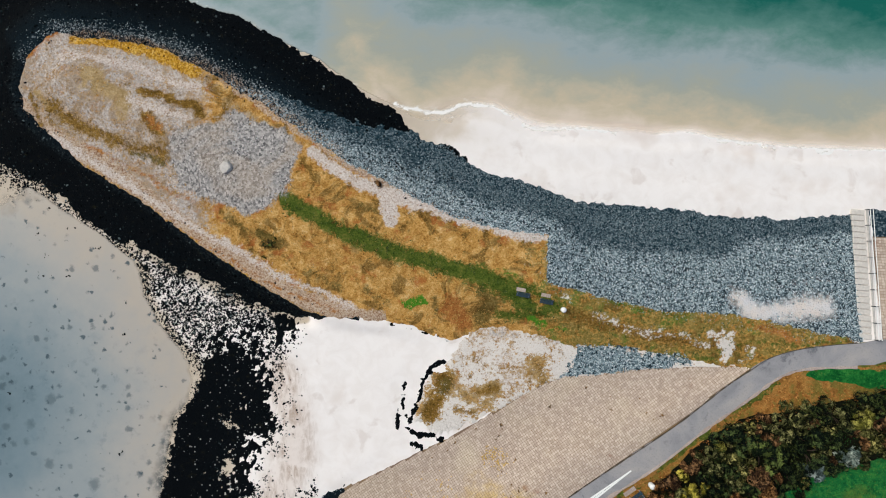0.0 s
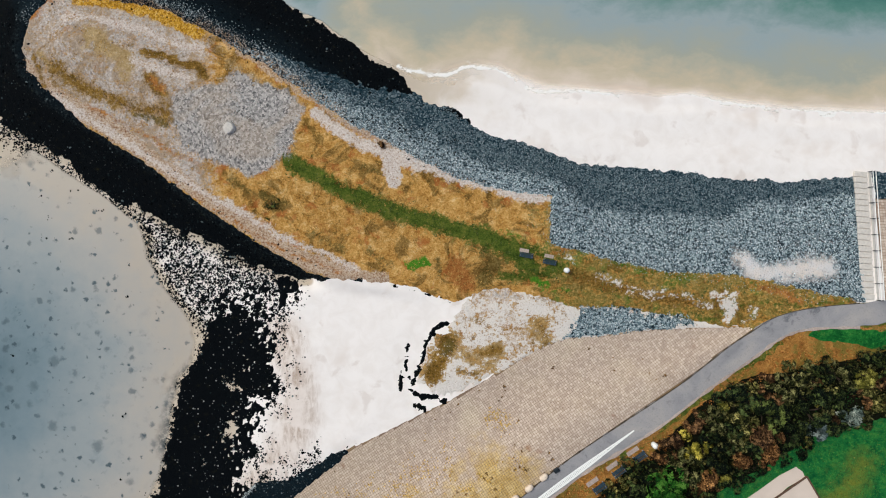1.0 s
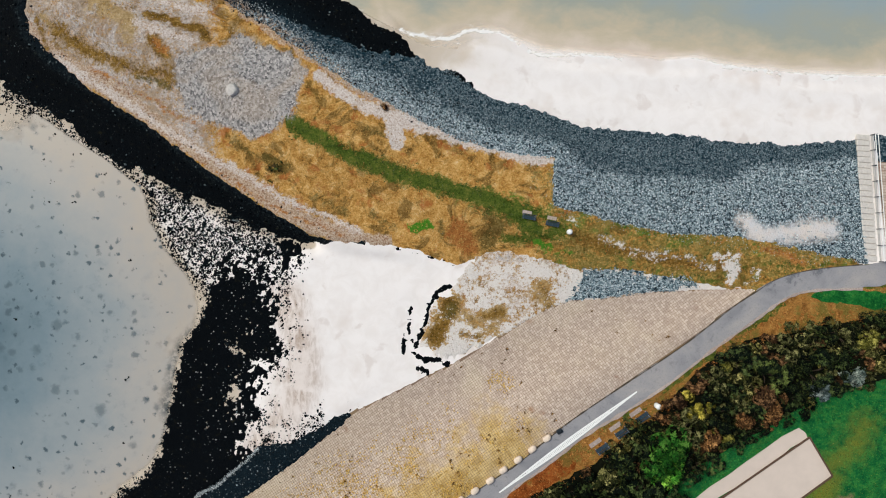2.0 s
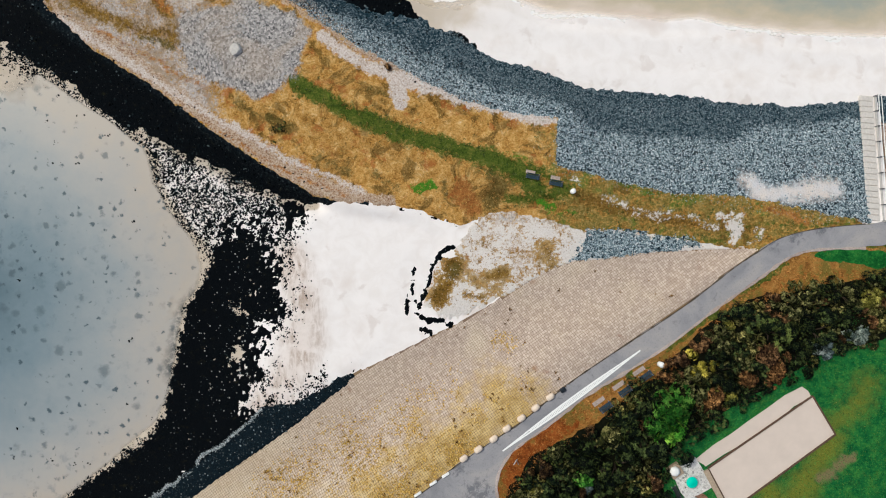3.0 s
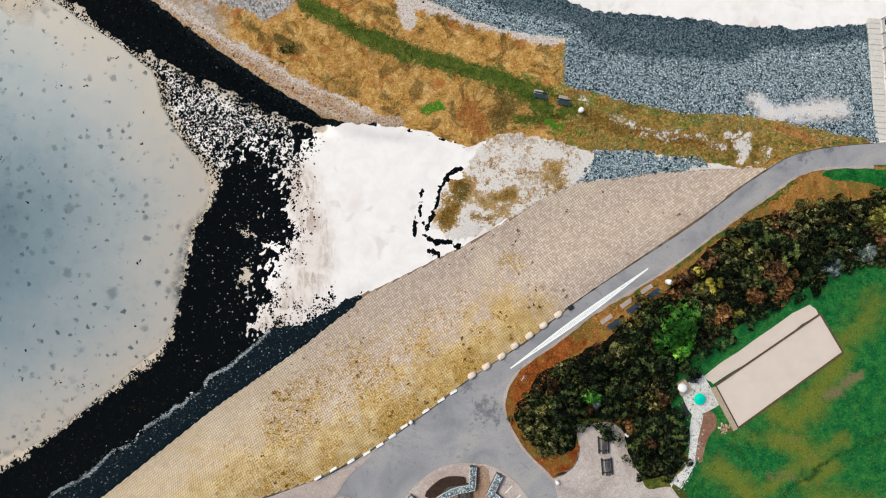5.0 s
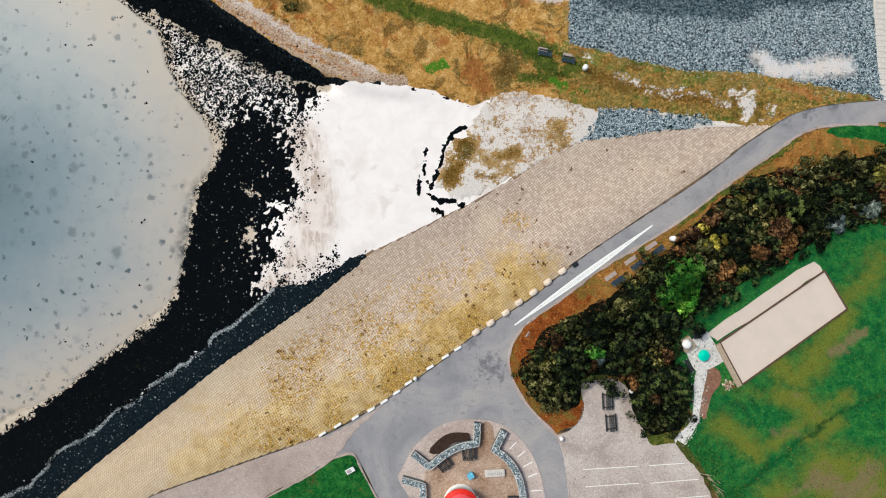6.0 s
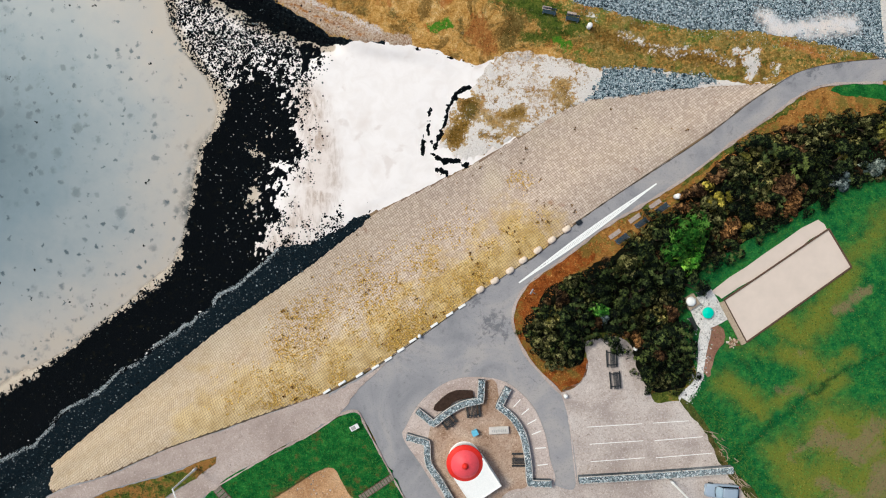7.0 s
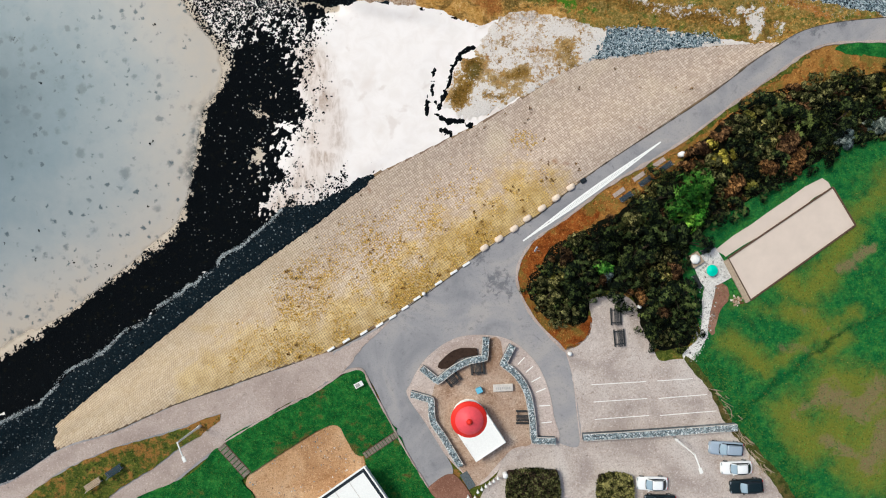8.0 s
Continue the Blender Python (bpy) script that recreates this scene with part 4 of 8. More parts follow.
# dark wet foreshore round the spit
ridge_y = np.interp(GX, [p[0] for p in RIDGE], [p[1] for p in RIDGE])
m_fore = np.minimum(d_fore, 1.6 - d_top) + 1.6 * N_MID + 0.8 * N_FINE
m_fore = np.minimum(m_fore, np.where(GY > axis, 16 * np.clip((3 - GX) / 38, 0, 1) - np.clip(d_fore, 0, 99) + 1.2 * N_MID, 9))
m_fore = np.minimum(m_fore, np.where(GY < ridge_y, 9 * np.clip((-15.5 - GX) / 14, 0, 1) - np.clip(-d_top, 0, 99) + 0.8 * N_MID + 0.3, 9))
m_fore = np.where((GX > 3.5) | (GX > -12) & (GY < ridge_y) | (d_land > -0.5), -9, m_fore)
rim = np.clip(1 - np.abs(d_top + 1.0) / (0.9 + 1.6 * np.clip((GX + 45) / 30, 0, 1)), 0, 1) * np.where(GY > 12 - 0.5 * (GX + 30), 1.0, 0.45)
north = np.clip((GY - 12 + 0.5 * (GX + 30)) / 3, 0, 1)
slate = np.clip(1.0 + (d_top - 0.4) / (2.2 + 4.0 * north), 0, 1) * (0.45 + 0.4 * north)
cover("weedy_foreshore", m_fore, 0.10, "weed", {"rim": rim, "slate": slate, "chips": 0.06}, "black wet seaweed-covered foreshore rock round the spit", "foreshore")

# weed and rock scattered over the bay's edge
WEST_EDGE = WEED[9:23]
d_west = line_distance(HX, HY, WEST_EDGE)
south = np.clip((-12 - GY) / 5, 0, 1)
westward = south * np.clip(1.4 - (d_west - np.abs(d_core)) / 2.0, 0, 1)
dens = np.where(d_core > 0, np.clip(d_core / (1.7 + 3.0 * np.clip((GY + 24) / 10, 0, 1)), 0, 0.85), -0.5)
dens = dens - 0.9 * near_line([(-34.4, -22.3), (-33.6, -23.1)], 0.5, 1.6) - 0.85 * near_line([(-32.5, -23.8), (-31.2, -25.6), (-32.0, -28.6), (-30.8, -30.0), (-32.4, -32.4)], 0.4, 1.6) - 0.8 * near_line([(-28.4, -27.5), (-26.9, -26.2), (-26.4, -28.6), (-27.9, -29.4)], 0.5, 1.8) - 0.8 * near_line([(-37.5, -37.5), (-37.2, -36.9)], 0.3, 0.9) - 0.5 * near_line([(-31.2, -32.3), (-28.8, -35.5), (-30.0, -38.0)], 0.3, 2.2) + westward * 0.8 * np.clip(0.6 + d_core / 1.6, 0, 1) * np.clip(2.2 - d_core / 2.2, 0, 1)
calm = 1 - 0.2 * westward
m_weed = np.where(d_weed > -3, np.clip(d_weed / 4, -0.6, 0.1) + dens - 0.05 - 0.22 * (1 - south) + calm * (1.2 * N_LOW + 1.7 * N_MID + 2.7 * N_SPECK), -9)
for line_, core_ in ((WRACK, 0.5), (WRACK_EDGE, 0.42), (WRACK_TAIL, 0.5), (WRACK_BITS, 0.1), ([(-7.6, -10.3), (-3.6, -11.2), (-0.8, -12.0), (1.4, -13.1)], 0.02)):
    d_line = line_distance(GX, GY, line_)
    m_weed = np.maximum(m_weed, np.where(d_line < 3, core_ - d_line * 1.5 + 1.2 * N_FINE + 1.2 * N_SPECK, -9))
for line_ in ([(-24.1, -10.1), (-23.3, -11.7), (-23.6, -12.7)], [(-23.8, -9.4), (-22.0, -10.1), (-21.7, -11.7)]):
    d_line = line_distance(GX, GY, line_)
    m_weed = np.maximum(m_weed, np.where(d_line < 3, 0.5 - d_line * 0.9 + 1.8 * N_FINE, -9))
bay_rock = np.where((d_weed < 0) & (GX < -38) & (GY < 12) & (GY > -60), 3.2 * N_FINE + 1.4 * N_MID - 1.75 + np.clip(d_weed / 30, -0.25, 0), -9)
m_weed = np.where((d_rev > 0.3) | (d_land > 0), -9, np.maximum(m_weed, bay_rock))
cover("seaweed_patches", m_weed, 0.12, "weed", {"rim": 0.0, "slate": 0.0, "chips": np.clip((d_core - 0.3) / 2.0, 0, 1) * np.clip((GY + 46) / 8, 0.1, 1) * 0.6}, "patches of black seaweed and rock on pale sand", "seaweed")

# boulder toe below the block slope
m_toe = d_toe + 0.25 + 0.8 * N_FINE + 0.5 * N_MID
m_toe = np.where((GX < -15) & (d_rev > -0.8) & (d_land < -2.0), np.maximum(m_toe, 0.5), m_toe)
cover("boulder_toe", np.where((d_rev > 0.4) | (d_land > 0.6), -9, m_toe), 0.16, "weed", {"rim": np.clip(0.15 + 0.9 * near_line(TOE[4:14], 0.1, 0.6), 0, 1), "slate": 0.6, "chips": 0.9}, "dark wet boulder toe at the foot of the block slope", "boulders")

# grey shingle bank
d_shore = line_distance(GX, GY, SHINGLE_EDGE)
m_shingle = np.where((GX > -34) & (GY > ridge_y - 1 - 6 * (GX > 16)), np.minimum(d_fore, 1.2 - d_top) + np.where(GX > 3, 0.35, 0.9) * N_FINE, -9)
m_shingle = np.where((GX < 3), np.minimum(m_shingle, 10.5 + 0.3 * (GX - 3) - (-d_top) + 1.5 * N_FINE), m_shingle)
m_shingle = np.where((GX > 58.3 + 0.06 * (GY + 4)) | (d_land > 0.2), -9, m_shingle)
dark_foot = np.interp(GX, [-3, 8, 16, 20, 38, 44, 58], [5.5, 4.6, 4.0, 6.6, 6.0, 3.0, 2.4])
tone = np.clip((d_shore - dark_foot + 1.6 * N_LOW + 1.2 * N_MID) / 1.8 + 0.5, 0, 1)
wedge = np.clip(10.5 + 0.3 * (GX - 3), 0.5, 10.5)
tone = np.where(GX < -1, np.minimum(np.clip(1.1 + d_top / (0.62 * wedge + 0.4) + 0.8 * N_MID, 0, 1), 1.0), tone)
pale = most(near_line([(41.1, -6.7), (42.5, -8.2), (44.4, -8.6)], 1.3, 3.2), 0.9 * near_line([(44.4, -8.6), (48.4, -8.1), (52.9, -7.9)], 1.6, 3.4))
rust = near_line([(44.8, -4.8), (50.2, -4.6), (55.3, -4.3)], 0.35, 1.2)
cover("shingle_bank", m_shingle, 0.12, "shingle", {"tone": tone, "pale": pale, "rust": rust}, "grey cobble shingle bank, dark and wet along its foot", "shingle")

# spit: dry grass, green path, gravel pad and pale margins
east = np.clip((GX - 9) / 6, 0, 1)
south_rim = np.clip((-12 - GX) / 6, 0, 1) * np.clip((ridge_y - GY) / 2, 0, 1) * np.clip((GX + 56) / 5, 0, 1)
turf_fields = {
    "tan": most(near_line([(-48.9, 24.0), (-46.1, 22.7), (-45.2, 21.2)], 1.4, 2.6, wild=True), 0.85 * near_line([(-57.0, 22.6), (-55.5, 20.4), (-52.2, 18.0), (-45.7, 14.6)], 0.5, 1.0), 0.8 * near_line([(-28.7, 9.5), (-27.8, 8.0)], 0.6, 1.6), 0.7 * near_line([(-30.4, 21.1), (-27.3, 19.5), (-20.9, 15.5)], 0.8, 1.8), 0.55 * near_line([(-30.7, 11.5), (-31.5, 9.5)], 0.6, 1.6)), "pad": within(GRAVEL_PAD, 1.6), "green": most(near_line(GREEN_PATH, 1.4, 2.4) * (GX > -23), 0.9 * near_line([(9.1, -4.3), (11.4, -5.2), (15.8, -7.8), (11.4, -9.0), (7.9, -9.0)], 0.9, 2.2), 0.85 * near_line([(23.2, -6.5), (27.1, -7.8), (33.4, -9.2)], 0.4, 1.4), 0.8 * near_line([(20.9, -13.0), (27.3, -13.9), (36.7, -14.7)], 0.5, 1.6), 0.75 * near_line([(40.2, -12.9), (48.0, -12.6), (52.7, -12.3)], 0.4, 1.4)),
    "olive": np.clip(east * 0.6 + near_line([(1, -4), (10, -7)], 1.0, 4.0) * 0.6, 0, 1),
    "brown": most(0.2 * east, 0.8 * near_line([(18.5, -9.0), (24.8, -10.6), (32.6, -12.2), (42.8, -13.1)], 1.0, 2.4), 0.78 * near_line([(-55.0, 21.1), (-52.0, 18.9), (-48.0, 16.2), (-44.0, 14.1), (-39.6, 12.2)], 1.7, 3.6, wild=True), near_line([(-42.4, 22.8), (-39.8, 22.1), (-37.5, 20.7), (-34.6, 20.3), (-34.1, 19.4)], 0.7, 1.2), 0.8 * near_line([(-41.5, 19.0), (-39.8, 16.7)], 1.3, 2.0), 0.75 * near_line([(-46.5, 24.1), (-44.1, 24.0)], 0.3, 1.2), 0.8 * near_line([(-57.9, 22.4), (-57.3, 20.0), (-56.8, 18.4)], 0.5, 1.2), 0.6 * near_line([(-19.3, 12.3), (-18.0, 10.6)], 0.8, 1.6)),
    "rusty": most(0.8 * near_line([(-56.6, 16.5), (-52.4, 13.1), (-46.8, 9.1), (-40.4, 5.3), (-34.0, 1.1), (-27.6, -2.9), (-21.6, -6.3), (-14.8, -8.8)], 0.25, 0.9), near_line([(0.8, -7.9), (2.7, -10.1)], 1.5, 2.2), 0.8 * near_line([(-18.0, 7.9), (-15.2, 6.6)], 0.4, 1.4), 0.85 * near_line([(43.1, -10.5), (45.9, -11.3), (48.5, -12.0)], 0.5, 1.4), 0.75 * near_line([(-41.2, 18.5), (-39.6, 17.2)], 0.7, 1.6), 0.8 * near_line([(-58.9, 28.2), (-57.3, 29.7), (-54.7, 30.8)], 0.9, 1.6), 0.7 * near_line([(-19.0, 15.4), (-14.6, 12.8), (-9.2, 10.0)], 0.3, 0.9), 0.75 * near_line([(-50.5, 14.7), (-44.3, 11.6), (-39.2, 9.1), (-35.0, 7.0)], 0.3, 1.0), 0.7 * near_line([(-7.6, -10.4), (-2.8, -11.7), (1.2, -13.0)], 0.5, 1.2), 0.6 * near_line([(-19.0, -1.5), (-17.0, -2.7)], 0.6, 1.6)),
    "moss": most(near_line([(-25.8, 2.2), (-23.6, 0.8)], 1.0, 1.8), 0.85 * near_line([(-1.8, -7.1), (-1.2, -8.7)], 0.6, 1.4), 0.8 * near_line([(-11.3, -5.3), (-8.0, -7.3)], 0.4, 1.5), 0.75 * near_line([(-19.4, -2.7), (-14.7, -5.3)], 0.5, 1.8), 0.8 * near_line([(-43.5, 13.5), (-39.2, 11.9)], 0.6, 1.5), 0.75 * near_line([(-30.5, 4.8), (-28.2, 3.0)], 0.7, 1.6), 0.75 * near_line([(-11.4, 6.8), (-9.2, 5.7)], 0.5, 1.4), 0.9 * near_line([(5.6, -4.3), (6.7, -7.8), (5.1, -10.2)], 1.2, 2.4)),
    "pale": most(0.85 * near_line([(-55.6, 17.1), (-51.4, 13.9), (-45.8, 10.1), (-39.4, 6.4), (-33.0, 2.4), (-26.7, -1.4), (-20.3, -4.9), (-13.1, -7.9)], 0.6, 1.3), near_line([(-18.1, 13.8), (-14.6, 11.7), (-10.6, 9.5), (-6.3, 7.6), (-1.5, 5.8)], 0.9, 1.2), near_line([(-1.5, 5.8), (2.8, 4.4), (7.6, 3.0), (14.0, 2.0)], 0.8, 1.5) * (GX < 15.5), near_line([(-7.6, 8.0), (-7.3, 4.6)], 1.1, 0.9), 0.75 * near_line([(-53.3, 27.4), (-47.8, 27.2), (-43.0, 26.4), (-38.3, 24.3), (-34.3, 23.0)], 0.8, 1.6), 0.8 * near_line([(-43.9, 21.4), (-39.0, 19.4), (-35.9, 18.5)], 0.7, 1.2), 0.55 * near_line([(11.1, -1.9), (13.4, -2.7)], 0.3, 1.0)),
    "rim": np.maximum(near_line(SPIT_TOP[33:48] , 1.5, 1.4) * (GX < -8), near_line(SPIT_TOP[7:15], 0.9, 1.0)),
    "gold": np.maximum(np.maximum(near_line([(-51.8, 30.0), (-48.2, 30.0), (-44.6, 29.4), (-41.1, 28.3), (-37.7, 27.0), (-35.0, 25.4)], 1.0, 1.3), 0.62 * np.clip(1 - np.abs(d_top + 0.9) / 0.7, 0, 1) * south_rim), 0.45 * near_line(SPIT_TOP[6:11], 1.0, 1.4)), "scrub": np.clip((-29 - GX) / 6, 0, 1) * 0.66,
    "bright": np.maximum(most(0.6 * near_line([(7.5, -2.7), (10.3, -3.7)], 0.4, 1.4), 0.7 * near_line([(13.5, -10.8), (17.0, -10.6)], 0.4, 1.4), 0.6 * near_line([(24.0, -6.7), (25.6, -7.1)], 0.3, 1.2), 0.55 * near_line([(-17.7, 5.6), (-11.4, 2.4)], 0.2, 1.2)), np.maximum(within([(-6.5, -7.2), (-3.5, -6.6), (-2.6, -7.8), (-5.5, -8.4)], 0.6), np.maximum(near_line([(12, -9.5), (14, -10)], 0.5, 1.0), 0.6 * near_line([(25, -7.6), (29, -8.6)], 0.3, 1.2)))),
    "stony": most(0.8 * near_line([(21.6, -9.0), (27.1, -11.0), (32.6, -11.5), (36.2, -12.3)], 0.4, 2.2), near_line([(36.6, -11.0), (40.3, -11.2)], 0.35, 0.8), near_line([(37.8, -12.1), (39.6, -13.1), (38.4, -14.5)], 0.7, 1.4), 0.7 * near_line([(41.8, -13.5), (43.4, -14.6), (41.1, -15.6)], 0.4, 1.6), 0.6 * near_line([(15.8, -5.5), (17.7, -7.0)], 0.4, 1.6)),
}
cover("spit_turf", np.minimum(d_top + 1.2 * south_rim + 0.5 * N_MID + 0.9 * np.clip((GX - 30) / 8, 0, 1), 0.4 - d_land) + 0.5 * N_FINE, 0.18, "turf", turf_fields, "dry golden grass, gravel and green path along the spit", "grassland")

# gravel and grass corner beside the block slope
d_patch = inside(HX, HY, GRAVEL_PATCH)
strip_e = near_line([(32.91, -15.39), (37.95, -15.57), (42.46, -15.44)], 0.6, 1.0)
m_patch = np.where(d_rev > 0.1, -9, np.maximum(d_patch, np.where(strip_e > 0.02, 1.2 * strip_e - 0.6, -9)) + 0.6 + 1.6 * N_MID + 1.2 * N_SPECK)
grown = most(near_line([(0.4, -17.8), (-0.4, -20.6), (-2.0, -23.3)], 1.3, 2.2), 0.85 * near_line([(5.4, -20.0), (7.6, -19.6)], 0.7, 1.6), 0.8 * near_line([(2.2, -22.5), (4.4, -23.3)], 0.5, 1.4), 0.62 * near_line([(12.9, -15.7), (14.4, -17.9)], 1.0, 2.2), 0.6 * near_line([(1.2, -18.8), (3.6, -20.7), (6.6, -21.9)], 0.6, 2.6))
corner = {"tan": 0.62, "brown": np.clip(0.1 + 0.85 * grown, 0, 1), "pad": np.clip(near_line([(6.5, -11.8), (10.9, -12.4), (17.2, -13.0), (16.5, -15.2)], 0.4, 2.4) * 0.8, 0, 1), "green": 0.0, "olive": 0.45, "rim": 0.0, "gold": 0.0, "bright": 0.0, "scrub": 0.0, "rusty": 0.0, "moss": 0.75 * near_line([(0.7, -18.2), (0.3, -19.8)], 0.8, 1.4),
          "stony": np.clip(0.7 - 0.8 * grown + 0.9 * N_LOW + 0.9 * N_MID - 0.35 * near_line([(6.5, -11.8), (17.2, -13.0)], 0.8, 2.4) + 0.4 * strip_e, 0, 1), "pale": np.clip(0.6 - 0.9 * grown, 0, 1)}
cover("gravel_corner", m_patch, 0.10, "turf", corner, "pale stony ground with patches of olive grass", "ground")
d_dark = inside(HX, HY, DARK_PATCH)
cover("dark_shingle_patch", np.where(d_rev > 0.0, -9, d_dark + 0.4 + 2.2 * N_FINE + 2.0 * N_SPECK), 0.2, "shingle", {"tone": 0.55, "pale": 0.0, "rust": 0.0}, "patch of dark grey shingle", "shingle")


def sheet(name, outline, lift, material, label, category, step=0.5, jitter=0.08, smooth=True, thick=0.25, kind="structure"):
    """A paved or grown area on the sloping land, with a wavering edge and real thickness."""
    line = curve(outline, step) if smooth else [Vector(a).lerp(Vector(b), i / 6) for a, b in zip(outline, outline[1:] + outline[:1]) for i in range(6)]
    pts = []
    for p in line:
        q = noise.noise_vector(Vector((p.x * 1.1, p.y * 1.1, lift * 9))) * jitter + noise.noise_vector(Vector((p.x * 0.25, p.y * 0.25, 5))) * jitter * 1.5
        pts.append(Vector((p.x + q.x, p.y + q.y, land(p.y + q.y) + lift)))
    if sum(u.x * v.y - v.x * u.y for u, v in zip(pts, pts[1:] + pts[:1])) < 0:
        pts.reverse()
    bm = bmesh.new()
    top = [bm.verts.new(p) for p in pts]
    low = [bm.verts.new(p - Vector((0, 0, thick))) for p in pts]
    for tri in tessellate_polygon([[Vector((p.x, p.y, 0)) for p in pts]]):
        u, v, w = (pts[i] for i in tri)
        if (v - u).cross(w - u).z < 0:
            tri = tri[::-1]
        bm.faces.new([top[i] for i in tri])
    for k in range(len(top)):
        n = (k + 1) % len(top)
        bm.faces.new((top[k], low[k], low[n], top[n]))
    ob = part(name, bm, material)
    return tagged(ob, label, category, kind=kind)


sheet("rough_land", [(x, y) for x, y in ROAD_EDGE[:-1]] + [(90, -10), (90, -100), (-85, -100), (-85, -84)], 0.02, "verge", "rough grassy land behind the road", "ground", smooth=False)
sheet("bracken_bank", BRACKEN, 0.05, "bracken", "rust-brown bracken and grass beside the road", "bank", jitter=0.25)
in_field = inside(GX, GY, FIELD)
DITCH = [(35.3, -68.07), (39.18, -64.41), (44.61, -59.83), (50.81, -55.84), (60.13, -50.62)]
bald = most(near_line([(48.3, -64.1), (52.1, -66.4), (54.8, -63.6)], 1.6, 3.6), near_line([(47.4, -70.0), (50.4, -71.7)], 1.2, 3.0), near_line([(53.8, -72.8), (56.6, -69.0)], 2.0, 4.0), 0.8 * near_line([(43.9, -66.4), (45.7, -65.1)], 0.9, 2.4), 0.75 * near_line([(40.2, -58.0), (44.9, -58.6)], 0.6, 2.2), 0.8 * near_line([(50.3, -47.3), (53.6, -44.8)], 0.8, 2.0), 0.7 * near_line([(47.0, -56.3), (48.4, -55.2)], 0.4, 1.8), 0.7 * near_line([(45.0, -53.1), (47.3, -53.8)], 0.5, 2.4))
sere = most(near_line([(35.0, -56.9), (37.2, -58.8), (39.1, -60.9)], 1.4, 3.0), near_line([(43.1, -53.1), (45.8, -54.2), (48.0, -56.5)], 1.6, 3.2), near_line([(42.4, -48.5), (45.4, -50.8), (49.4, -46.2), (51.4, -42.3)], 1.6, 3.4), near_line([(42.5, -66.4), (45.1, -71.3), (48.6, -68.3), (50.8, -73.6)], 2.2, 4.0), 0.9 * near_line([(46.4, -59.0), (51.1, -56.9)], 0.8, 2.2), near_line([(49.4, -63.7), (55.5, -66.0), (53.8, -73.6)], 4.0, 5.0), 0.8 * near_line([(38.7, -61.5), (46.5, -56.5), (51.9, -53.1)], 0.9, 2.2), 0.7 * near_line([(35.8, -51.9), (39.6, -53.1), (41.9, -53.8)], 0.6, 2.4), 0.8 * near_line([(51.4, -40.0), (54.5, -38.4), (56.8, -34.6)], 1.4, 3.6))
cover("meadow", in_field + 1.0 * N_FINE, 0.13, "field", {"bald": bald, "sere": np.clip(sere + 0.05, 0, 1), "dark": near_line(DITCH, 0.7, 2.0) * 0.9}, "green meadow with yellowing patches and a shallow ditch", "meadow")
sheet("car_park", CARPARK, 0.12, "carpark", "pinkish-grey gravel car park", "car park")
sheet("road", ROAD, 0.15, "asphalt", "worn grey asphalt road with a junction and loop drive", "road", jitter=0.12)
sheet("plaza", PLAZA, 0.21, "pavers", "pale gravel terrace round the low walls", "plaza")

# ---- paved and grown areas on the land ----
sheet("plaza_inner", [(-4.9, -62.65), (-2.98, -61.12), (0.48, -59.74), (1.79, -56.84), (3.56, -56.83), (4.17, -60.27), (6.23, -62.33), (7.6, -65.98), (8.05, -70.54), (4.68, -72.06), (0.09, -76.61), (-1.82, -74.19), (-4.12, -70.18), (-5.58, -67.91), (-5.81, -65.17)], 0.26, "plaza", "trodden brown gravel inside the low walls", "plaza", jitter=0.15)
sheet("red_paving", [(-5.26, -76.02), (-3.35, -74.95), (-2.05, -75.56), (-0.29, -78.87), (-5.25, -79.64), (-6.4, -77.38)], 0.24, "redpave", "red-brown paving beside the drive", "paving")
sheet("upper_path", [(-19.13, -58.55), (-26.03, -60.86), (-33.69, -63.54), (-41.34, -66.22), (-48.96, -69.66), (-56.2, -72.02), (-62.63, -76.2), (-67.19, -77.65), (-61.04, -78.62), (-56.52, -75.05), (-48.92, -71.63), (-41.29, -69.26), (-34.42, -66.97), (-32.12, -66.43), (-28.31, -64.14), (-22.95, -61.84)], 0.2, "path", "pinkish gravel path along the top of the block slope", "path")
sheet("lower_path", [(-34.03, -67.43), (-31.35, -66.66), (-28.29, -66.2), (-33.61, -70.46), (-38.16, -74.04), (-43.46, -78.2), (-48.75, -81.98), (-54.09, -82.0), (-48.82, -77.91), (-42.76, -73.97), (-38.21, -70.62)], 0.2, "path", "grey gravel path", "path")
sheet("path_fork", [(-34.2, -67.0), (-32.12, -65.7), (-28.3, -63.4), (-22.95, -61.0), (-19.13, -58.78), (-14.52, -56.25), (-11.45, -54.25), (-14.14, -56.86), (-17.19, -60.69), (-21.4, -63.6), (-27.51, -66.65), (-33.61, -70.77), (-35.89, -71.76)], 0.206, "path", "pinkish worn ground where two paths meet", "path", jitter=0.3)
sheet("verge", VERGE, 0.27, "verge", "rough grassy verge between two paths", "verge", jitter=0.2)
sheet("lawn", LAWN_A, 0.3, "lawn", "dark green lawn round a bare plot", "lawn", jitter=0.06)
sheet("lawn_slope", LAWN_B, 0.3, "lawn", "dark green lawn beside the drive", "lawn", jitter=0.15)
sheet("lawn_corner", LAWN_C, 0.3, "lawn", "green lawn with brown tufts", "lawn", jitter=0.15)
sheet("bare_plot", DIRT, 0.06, "dirt", "bare sandy earth with scattered stones", "earth", jitter=0.2)
# dark understory sheet: shade between the shrubs, put into its colour
sheet("hedge_floor", HEDGE, 0.13, "gap_shade", "near-black ground sheet painting the shade between the shrubs", "soil", jitter=0.3)
